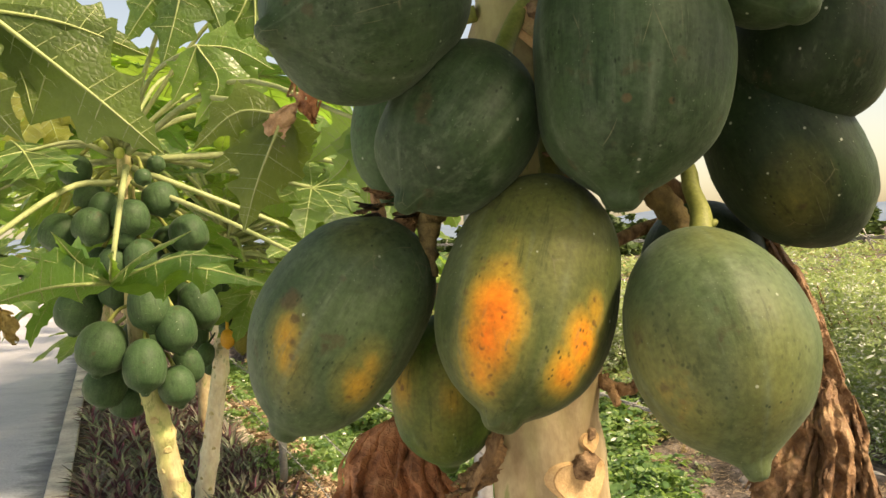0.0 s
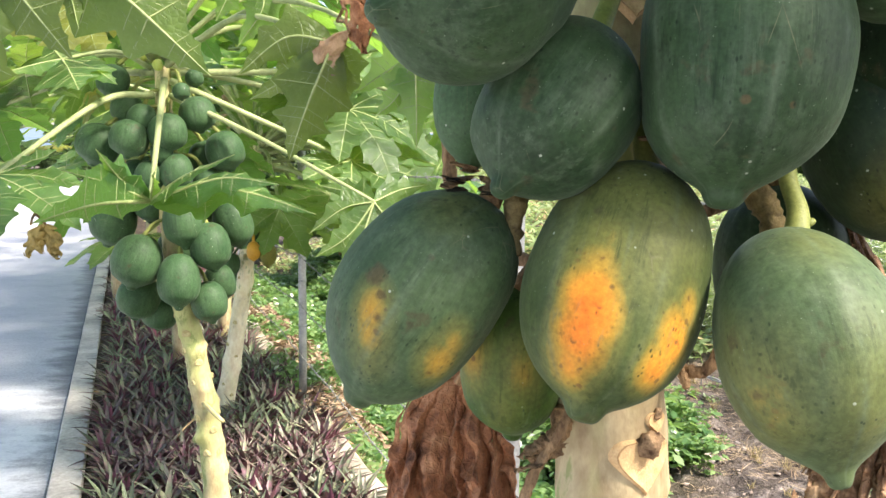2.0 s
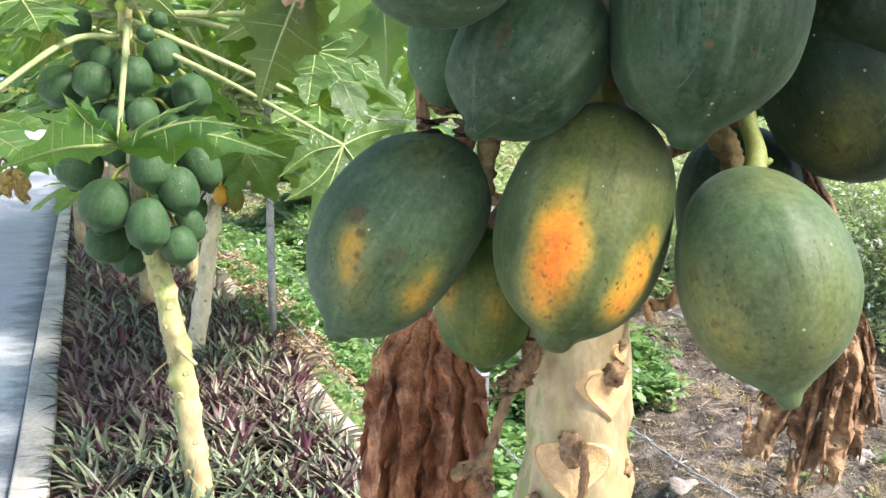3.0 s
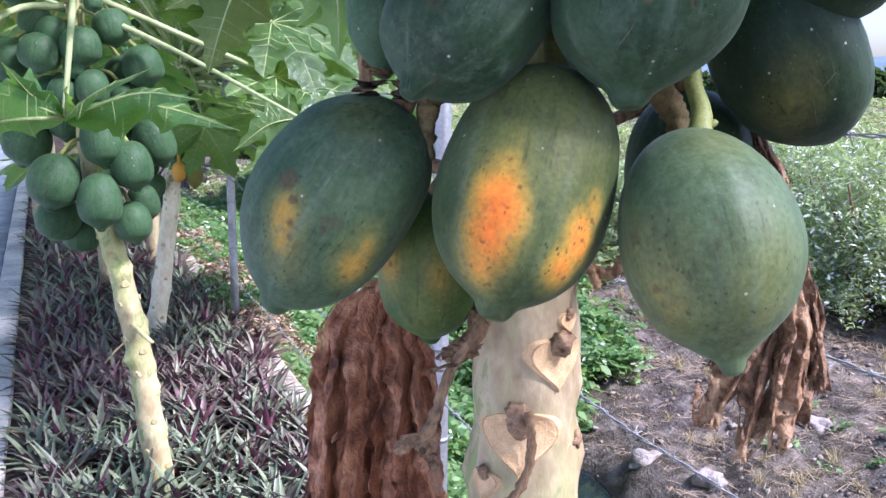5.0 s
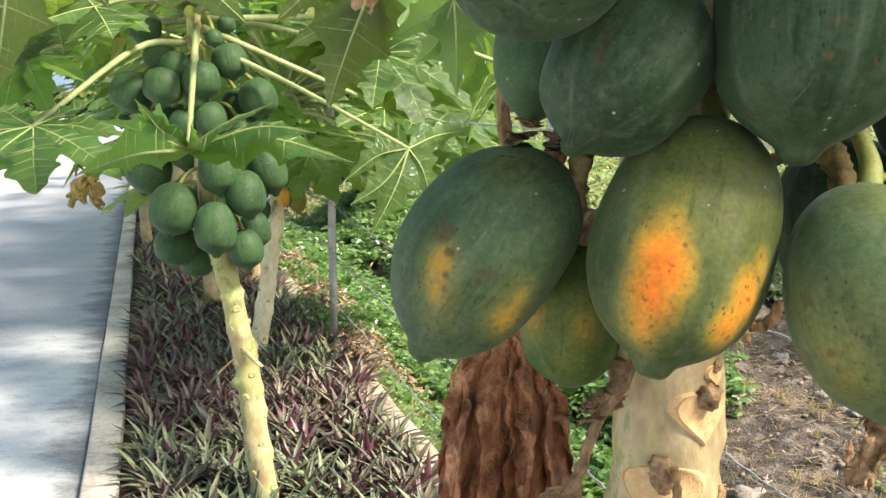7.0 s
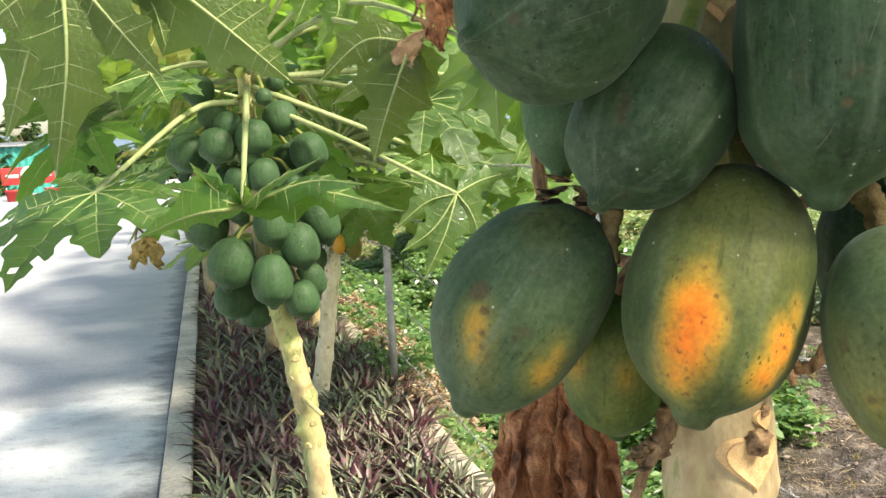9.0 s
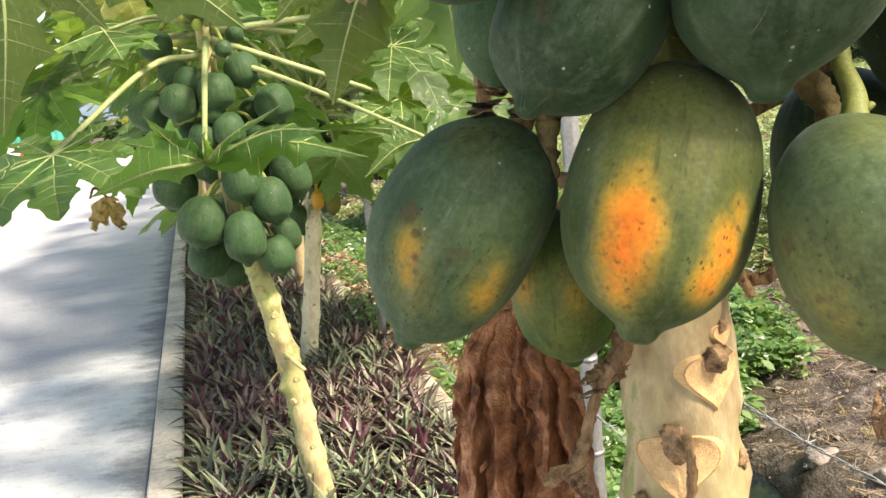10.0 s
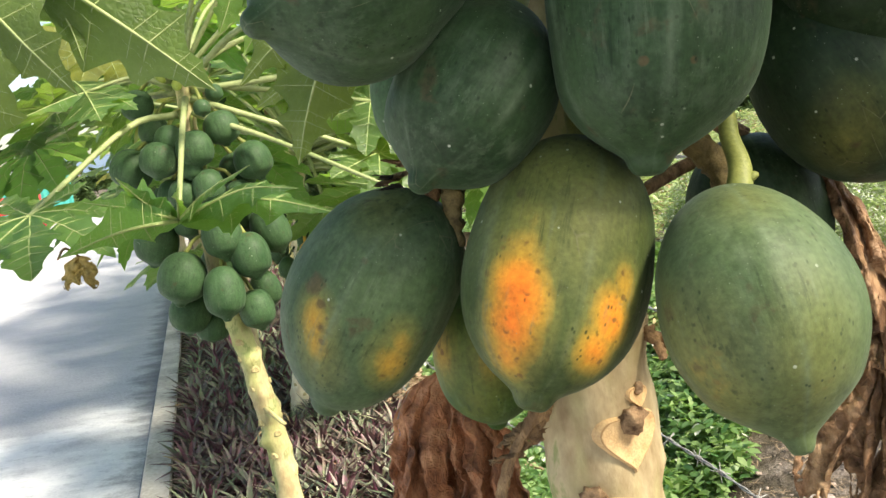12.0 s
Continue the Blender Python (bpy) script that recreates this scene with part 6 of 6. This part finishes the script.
# ---------------------------------------------------------------- creepers, grass and stones of the ditch
M_CREEP = mat_small_leaves("creeper_leaf", (0.042, 0.112, 0.042), (0.12, 0.22, 0.075), (0.28, 0.39, 0.17), 0.38, 0.36, (0.36, 0.58, 0.14))
M_GRASS = mat_small_leaves("dry_grass", (0.30, 0.23, 0.11), (0.42, 0.34, 0.18), (0.24, 0.22, 0.09), 0.8, 0.2, (0.35, 0.28, 0.12))
M_STRAW = mat_small_leaves("straw", (0.16, 0.11, 0.07), (0.30, 0.22, 0.14), (0.42, 0.33, 0.22), 0.9, 0.05, (0.3, 0.2, 0.1))
M_FLOWER = mat_plain("white_flower", (0.50, 0.53, 0.44), (0.72, 0.74, 0.66), 50, 0.7, 0.2)
M_BUSH = mat_small_leaves("bush_leaf", (0.18, 0.26, 0.10), (0.30, 0.39, 0.18), (0.46, 0.53, 0.31), 0.75, 0.45, (0.42, 0.56, 0.18))
M_FARTREE = mat_small_leaves("far_tree_leaf", (0.035, 0.07, 0.025), (0.06, 0.11, 0.035), (0.10, 0.15, 0.05), 0.6, 0.25, (0.12, 0.2, 0.05))


def sprig_mesh(name, seed, leaves, reach, size, mats, flower=0.0, rise=0.6, fat=0.5):
    """A small spray of leaves round a point."""
    rnd = random.Random(seed)
    bm = bmesh.new()
    for i in range(leaves):
        a, el = rnd.uniform(0, 6.28), rnd.uniform(0.0, 1.4)
        r = reach * rnd.random() ** 0.6
        c = Vector((math.cos(a) * math.cos(el) * r, math.sin(a) * math.cos(el) * r, math.sin(el) * r * rise + 0.005))
        nrm = Vector((rnd.uniform(-0.7, 0.7), rnd.uniform(-0.7, 0.7), 1)).normalized()
        x = nrm.orthogonal().normalized()
        x = Matrix.Rotation(rnd.uniform(0, 6.28), 3, nrm) @ x
        y = nrm.cross(x)
        s = size * rnd.uniform(0.6, 1.3)
        white = rnd.random() < flower
        if white:
            s *= 0.8
        q = [c - x * s, c - x * s * 0.3 + y * s * fat, c + x * s * 0.5 + y * s * fat * 0.8, c + x * s * 1.1 - nrm * s * 0.3, c + x * s * 0.5 - y * s * fat * 0.8, c - x * s * 0.3 - y * s * fat]
        f = bm.faces.new([bm.verts.new(p) for p in q])
        f.material_index = 1 if white else 0
    return link_mesh(name, bm, mats, smooth=False)


CREEPERS = [sprig_mesh("creeper", 200 + i, 24, 0.10, 0.022, [M_CREEP, M_FLOWER], 0.03) for i in range(5)]
_rnd = random.Random(5)
poses = []
for _ in range(5200):
    u, v = _rnd.uniform(0.5, 13) ** 1.0, _rnd.triangular(1.10, 2.95, 1.7)
    if 2.25 < v and u < 5.2 and _rnd.random() < 0.9:
        continue
    if noise.noise(Vector((u * 1.1, v * 1.3, 8))) < -0.28:
        continue
    if u > 4.8 and v < 2.1 and noise.noise(Vector((u * 1.2, v * 1.8, 71))) > 0.0 and _rnd.random() < 0.75:
        continue
    poses.append((_rnd.randrange(5), turn(uv(u, v, ground_z(u, v) + _rnd.uniform(0.0, 0.08)), _rnd, _rnd.uniform(0.7, 1.5), 0.5)))
for _ in range(7000):
    u, v = 4.6 + 12 * _rnd.random() ** 1.5, _rnd.uniform(2.0, 5.4)
    if v > 3.45 + 0.5 * (u - 4.7) + 0.6 * noise.noise(Vector((u * 1.7, v * 1.7, 18))) or noise.noise(Vector((u * 0.9, v * 0.9, 33))) < -0.42:
        continue
    poses.append((_rnd.randrange(5), turn(uv(u, v, ground_z(u, v) + _rnd.uniform(0.0, 0.20)), _rnd, _rnd.uniform(0.8, 1.6) * (1 + 0.05 * u), 0.5)))
for _ in range(160):
    u, v = _rnd.uniform(2.5, 7), _rnd.uniform(3.2, 5.2)
    if noise.noise(Vector((u * 1.3, v * 1.3, 28))) > 0.18:
        poses.append((_rnd.randrange(5), turn(uv(u, v, ground_z(u, v)), _rnd, _rnd.uniform(0.5, 1.0), 0.4)))
for _ in range(520):
    u, v = _rnd.uniform(5.2, 13), _rnd.uniform(0.93, 1.25)
    if noise.noise(Vector((u * 1.4, v, 61))) > 0.0:
        poses.append((_rnd.randrange(5), turn(uv(u, v, max(0.05, ground_z(u, v)) + _rnd.uniform(0.0, 0.10)), _rnd, _rnd.uniform(0.6, 1.2), 0.5)))
scatter("creeping_plants", CREEPERS, poses, "lush small-leaved green creepers covering the ditch slope", "ground cover", [M_CREEP, M_FLOWER])


M_LITTER = mat_small_leaves("withered_leaf_litter", (0.13, 0.085, 0.052), (0.30, 0.21, 0.135), (0.48, 0.37, 0.26), 0.85, 0.12, (0.3, 0.18, 0.08))
LITTER = [sprig_mesh("litter", 260 + i, 22, 0.12, 0.030, [M_LITTER], 0.0, rise=0.5, fat=0.32) for i in range(4)]
poses = []
for _ in range(1700):
    u, v = _rnd.uniform(4.6, 12), _rnd.triangular(0.95, 2.2, 1.2)
    k = noise.noise(Vector((u * 1.2, v * 1.8, 71)))
    if k > (-0.05 if u > 5.2 else 0.12) + 0.35 * max(0, v - 1.5):
        poses.append((_rnd.randrange(4), turn(uv(u, v, (0.07 if v < 1.1 else ground_z(u, v)) + _rnd.uniform(0.02, 0.10)), _rnd, _rnd.uniform(0.6, 1.3), 0.5)))
scatter("leaf_litter", LITTER, poses, "brown withered leaves and stems caught on the wall and slope", "litter", [M_LITTER])


def tuft_mesh(name, seed, blades, ln, mat_, flat=0.0):
    rnd = random.Random(seed)
    bm = bmesh.new()
    for i in range(blades):
        a, el = rnd.uniform(0, 6.28), rnd.uniform(0.4, 1.4) * (1 - flat) + 0.08 * flat
        out, side = Vector((math.cos(a), math.sin(a), 0)), Vector((-math.sin(a), math.cos(a), 0))
        l = ln * rnd.uniform(0.5, 1.2)
        p = Vector((rnd.uniform(-0.03, 0.03), rnd.uniform(-0.03, 0.03), 0.004)) * (1 + 3 * flat)
        m = p + (out * math.cos(el) + Vector((0, 0, math.sin(el)))) * l * 0.55
        t = m + (out * math.cos(el - 0.6) + Vector((0, 0, math.sin(el - 0.6) * (1 - flat)))) * l * 0.45
        w = 0.0022
        q = [bm.verts.new(x) for x in (p - side * w, p + side * w, m + side * w, m - side * w)]
        bm.faces.new(q)
        bm.faces.new((q[3], q[2], bm.verts.new(t)))
    return link_mesh(name, bm, [mat_], smooth=False)


TUFTS = [tuft_mesh("grass", 300 + i, 26, 0.16, M_GRASS) for i in range(3)]
poses = []
for _ in range(260):
    u, v = _rnd.uniform(2.0, 9), _rnd.uniform(1.09, 1.35)
    if noise.noise(Vector((u * 1.7, 0, 3))) > 0.0 or u > 5.0:
        poses.append((_rnd.randrange(3), turn(uv(u, v, ground_z(u, v)), _rnd, _rnd.uniform(0.6, 1.3))))
for _ in range(700):
    u, v = _rnd.uniform(1.5, 9), _rnd.uniform(3.2, 7.5)
    if noise.noise(Vector((u * 0.9, v * 0.9, 6))) > 0.05:
        poses.append((_rnd.randrange(3), turn(uv(u, v, ground_z(u, v)), _rnd, _rnd.uniform(0.4, 1.0))))
scatter("dry_grass", TUFTS, poses, "tufts of dry straw-coloured grass along the wall and bank", "grass", [M_GRASS])
STRAWS = [tuft_mesh("straw", 320 + i, 14, 0.12, M_STRAW, flat=1.0) for i in range(3)]
scatter("straw_litter", STRAWS, [(_rnd.randrange(3), turn(uv(u, v, ground_z(u, v) + 0.004), _rnd, _rnd.uniform(0.6, 1.5), 0.1))
                                 for u, v in ((_rnd.uniform(1.0, 8), _rnd.uniform(3.15, 6.5)) for _ in range(1000))],
        "dead stems and straw littering the dry bank", "litter", [M_STRAW])

M_STONE = mat_plain("pale_stone", (0.26, 0.22, 0.20), (0.46, 0.41, 0.37), 14, 0.9, 0.2, bump=0.6, dist=0.01)


def stone_mesh(seed):
    bm = bmesh.new()
    bmesh.ops.create_icosphere(bm, subdivisions=3, radius=1)
    o = Vector((seed * 5, 0, 0))
    for v in bm.verts:
        v.co *= 1 + 0.55 * noise.noise(v.co * 1.2 + o) + 0.3 * noise.noise(v.co * 2.6 + o) + 0.1 * noise.noise(v.co * 6 + o)
        v.co.z *= 0.62
    return link_mesh("stone", bm, M_STONE)


def clod_mesh(seed):
    bm = bmesh.new()
    bmesh.ops.create_icosphere(bm, subdivisions=1, radius=1)
    o = Vector((seed * 3, 4, 0))
    for v in bm.verts:
        v.co *= 1 + 0.6 * noise.noise(v.co * 1.7 + o)
        v.co.z *= 0.5
    return link_mesh("clod", bm, M_CLOD, smooth=False)


M_CLOD = mat_plain("dry_clod", (0.17, 0.135, 0.11), (0.40, 0.33, 0.28), 9, 0.95, 0.1, bump=0.8, dist=0.01)
CLODS = [clod_mesh(i) for i in range(5)]
_poses = []
for _ in range(5200):
    u, v = _rnd.uniform(1.2, 7.5), _rnd.uniform(2.95, 6.2)
    if noise.noise(Vector((u * 1.5, v * 1.5, 51))) > -0.25:
        _poses.append((_rnd.randrange(5), turn(uv(u, v, ground_z(u, v) - 0.002), _rnd, 0.005 + 0.022 * _rnd.random() ** 3, 0.6)))
scatter("soil_clods", CLODS, _poses, "loose dry clods and pebbles strewn over the bank", "rubble", [M_CLOD])
STONES = [stone_mesh(i) for i in range(4)]
for i in range(60):
    u, v = _rnd.uniform(1.8, 6.2), _rnd.uniform(3.05, 5.6)
    k = _rnd.choice((0.02, 0.025, 0.03, 0.04, 0.05, 0.07, 0.09))
    ob = new("stone", STONES[i % 4])
    ob.matrix_world = turn(uv(u, v, ground_z(u, v) + k * 0.05), _rnd, k, 0.5)
    tagged(ob, "pale weathered stone half sunk in the dry bank", "stone", "stones on the bank")


# ---------------------------------------------------------------- bushes and the distance
def bush(at, size, seed, label, flower=0.25, name="bush", mats=None, sprigs=240, leaf=0.035, stems=True):
    rnd = random.Random(seed)
    root = thing(name, label, "bush" if name == "bush" else "tree", "bushes beyond the ditch" if name == "bush" else "trees in the distance", at=at)
    mats = mats or [M_BUSH, M_FLOWER]
    kinds = [sprig_mesh("sprig", seed * 10 + i, 30, 0.16, leaf, mats, flower, rise=1.0, fat=0.35) for i in range(3)]
    poses = []
    for _ in range(sprigs):
        d = Vector((rnd.gauss(0, 1), rnd.gauss(0, 1), abs(rnd.gauss(0, 0.9)))).normalized()
        r = rnd.uniform(0.45, 1.0) * (1 + 0.35 * noise.noise(d * 2.1 + Vector((seed, 0, 0))))
        poses.append((rnd.randrange(3), turn(Vector((d.x * size[0] * r, d.y * size[1] * r, 0.05 + d.z * size[2] * r)), rnd, rnd.uniform(0.6, 1.2) * size[2] ** 0.5, 0.8)))
    crown = scatter("crown", kinds, poses, "", "", mats)
    del crown["kind"]
    crown.parent = root
    for k in range(5):
        bm = bmesh.new()
        a = k * 1.256
        tube(bm, smooth_path([(0, 0, -0.25), (math.cos(a) * size[0] * 0.2, math.sin(a) * size[1] * 0.2, size[2] * 0.4), (math.cos(a) * size[0] * 0.6, math.sin(a) * size[1] * 0.6, size[2] * 0.8)], 4), (0.03 * size[2], 0.006), 6)
        part("stem", bm, M_DEADSTALK, root)
    return root


for i, (u, v, s) in enumerate(((4.6, 5.7, 0.8), (4.2, 6.6, 0.85), (5.4, 6.2, 0.8), (6.4, 5.6, 0.6), (6.6, 6.9, 0.9), (3.4, 6.3, 0.7), (7.6, 5.6, 0.6), (8.2, 7.2, 0.9), (9.5, 6.2, 0.7), (3.0, 7.6, 0.8))):
    bush(uv(u, v, ground_z(u, v)), (0.8 * s, 0.8 * s, 1.65 * s), 500 + i, "pale green weedy bush dotted with small white flowers", 0.34, sprigs=620, leaf=0.022)
_rnd = random.Random(9)
for i in range(46):
    a = radians(-75 + 115 * i / 45 + _rnd.uniform(-1.5, 1.5))
    d = _rnd.uniform(60, 120)
    s = _rnd.uniform(2.0, 4.0)
    bush((math.sin(a) * d, math.cos(a) * d, -0.3), (s * 0.9, s * 0.9, s), 700 + i, "distant green tree at the edge of the field", 0.0, "tree", [M_FARTREE, M_FLOWER], 130, 0.30)
# shrubs on the far side of the path
for i, (u, v, s) in enumerate(((14, -10.5, 1.6), (18, -11, 1.8), (23, -11, 1.8), (29, -12, 2.0), (38, -9, 2.2), (44, -6, 2.2), (46, -2, 2.2), (44, 2, 2.2), (38, 3.2, 1.6), (20, 3.4, 1.2), (15, 3.6, 1.2), (26, 3.0, 1.4), (42, -7.5, 3.4), (43, -10.5, 3.6), (44, -14, 3.6), (45, -18, 3.6))):
    bush(uv(u, v, 0), (s * 0.8, s * 0.8, s), 900 + i, "leafy green shrub beyond the path", 0.0, "bush", [M_FARTREE, M_FLOWER], 260, 0.09)

FIELD = [sprig_mesh("weed", 240 + i, 30, 0.30, 0.075, [M_BUSH, M_GRASS], 0.35, rise=0.9, fat=0.3) for i in range(4)]
_rnd = random.Random(15)
poses = []
for _ in range(5200):
    a, d = radians(_rnd.uniform(-8, 40)), 9 + 75 * _rnd.random() ** 1.8
    x, y = math.sin(a) * d, math.cos(a) * d
    if 0.933 * x + 0.36 * y < 6.5 or noise.noise(Vector((x * 0.12, y * 0.12, 2))) < -0.25:
        continue
    poses.append((_rnd.randrange(4), turn(Vector((x, y, -0.2)), _rnd, _rnd.uniform(0.6, 1.3) * (1 + d / 60), 0.4)))
for _ in range(2600):
    u, v = 6.5 + 13 * _rnd.random() ** 1.2, _rnd.uniform(2.8, 8.5)
    if noise.noise(Vector((u * 0.6, v * 0.6, 41))) > -0.3:
        poses.append((_rnd.randrange(4), turn(uv(u, v, ground_z(u, v)), _rnd, _rnd.uniform(0.35, 0.9), 0.4)))
scatter("field_weeds", FIELD, poses, "weeds and dry scrub covering the open field", "weeds", [M_BUSH, M_GRASS])

# hills, with the haze of distance put into their blue colour
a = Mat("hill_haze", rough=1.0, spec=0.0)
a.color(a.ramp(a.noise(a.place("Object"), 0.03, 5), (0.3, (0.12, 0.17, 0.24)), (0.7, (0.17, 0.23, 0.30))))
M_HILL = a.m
bm = bmesh.new()
lo, hi = [], []
for i in range(121):
    an = radians(-100 + 200 * i / 120)
    d = 900
    h = 22 + 26 * max(0, noise.noise(Vector((i * 0.09, 2, 0)))) + 5 * noise.noise(Vector((i * 0.5, 0, 0)))
    lo.append(bm.verts.new((math.sin(an) * d, math.cos(an) * d, -5)))
    hi.append(bm.verts.new((math.sin(an) * (d + 160), math.cos(an) * (d + 160), h)))
for i in range(120):
    bm.faces.new((lo[i], lo[i + 1], hi[i + 1], hi[i]))
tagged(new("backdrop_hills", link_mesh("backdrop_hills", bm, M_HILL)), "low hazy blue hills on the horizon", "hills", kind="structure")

# ---------------------------------------------------------------- stall at the far end of the path
M_RED = mat_plain("red_board", (0.42, 0.03, 0.03), (0.52, 0.05, 0.045), 3, 0.5)
M_WHITE = mat_plain("white_print", (0.70, 0.70, 0.68), (0.80, 0.80, 0.78), 5, 0.5)
M_TEAL = mat_plain("teal_sheet", (0.03, 0.26, 0.22), (0.05, 0.34, 0.29), 2, 0.5)
SIGN = Vector((-17.9, 29.2, 0.0))
face = Matrix.Translation(SIGN) @ Matrix.Rotation(math.atan2(17.9, 29.2), 4, "Z")
board = thing("sign_board", "red advertising board with a white roundel, standing on the path", "sign", at=SIGN)
inv = Matrix.Translation(-SIGN) @ face
bm = bmesh.new()
box(bm, (1.75, 0.06, 0.62), inv @ Matrix.Translation((0, 0, 0.86)), 0.01)
panel = part("panel", bm, M_RED, board)
for x in (-0.75, 0.75):
    bm = bmesh.new()
    box(bm, (0.05, 0.05, 0.6), inv @ Matrix.Translation((x, 0.06, 0.3)))
    part("leg", bm, M_STEEL, board)
bm = bmesh.new()
bmesh.ops.create_cone(bm, cap_ends=True, segments=28, radius1=0.30, radius2=0.30, depth=0.01, matrix=inv @ Matrix.Translation((0.05, -0.04, 0.90)) @ Matrix.Rotation(math.pi / 2, 4, "X"))
part("roundel", bm, M_WHITE, panel)
for x, w in ((-0.52, 0.42), (0.58, 0.36)):
    bm = bmesh.new()
    box(bm, (w, 0.01, 0.12), inv @ Matrix.Translation((x, -0.04, 0.86)))
    part("print_bar", bm, M_WHITE, panel)
for x in (-0.55, 0.72):
    p = face @ Vector((x, -0.7, 0))
    bm = bmesh.new()
    prof = ((0.0, 0.0), (0.17, 0.0), (0.24, 0.34), (0.27, 0.34), (0.27, 0.40), (0.24, 0.40), (0.22, 0.34), (0.0, 0.33))
    rings = [[bm.verts.new((max(r, 0.004) * math.cos(k * math.pi / 10), max(r, 0.004) * math.sin(k * math.pi / 10), z)) for k in range(20)] for r, z in prof]
    for q, r in zip(rings, rings[1:]):
        for k in range(20):
            bm.faces.new((q[k], q[(k + 1) % 20], r[(k + 1) % 20], r[k]))
    ob = new("flower_pot", link_mesh("flower_pot", bm, M_RED))
    ob.location = p
    tagged(ob, "red plastic flower pot on the path before the board", "flower pot", "pots by the sign")
shed = thing("shed", "low shed with teal corrugated sheet walls", "shed", at=face @ Vector((-0.4, 5.0, 0)))
sinv = Matrix.Translation(-shed.location) @ Matrix.Translation(shed.location) @ Matrix.Rotation(math.atan2(17.9, 29.2), 4, "Z")
bm = bmesh.new()
prev = None
for i in range(81):
    x = -2.6 + 5.2 * i / 80
    y = 0.03 * math.sin(i * 1.57)
    row = [bm.verts.new(sinv @ Vector((x, y, z))) for z in (0.0, 2.0)]
    if prev:
        bm.faces.new((prev[0], row[0], row[1], prev[1]))
    prev = row
part("wall_sheet", bm, M_TEAL, shed)
bm = bmesh.new()
box(bm, (5.6, 2.4, 0.08), sinv @ Matrix.Translation((0, 1.0, 2.05)) @ Matrix.Rotation(0.06, 4, "X"), 0.01)
part("roof", bm, M_STEEL, shed)
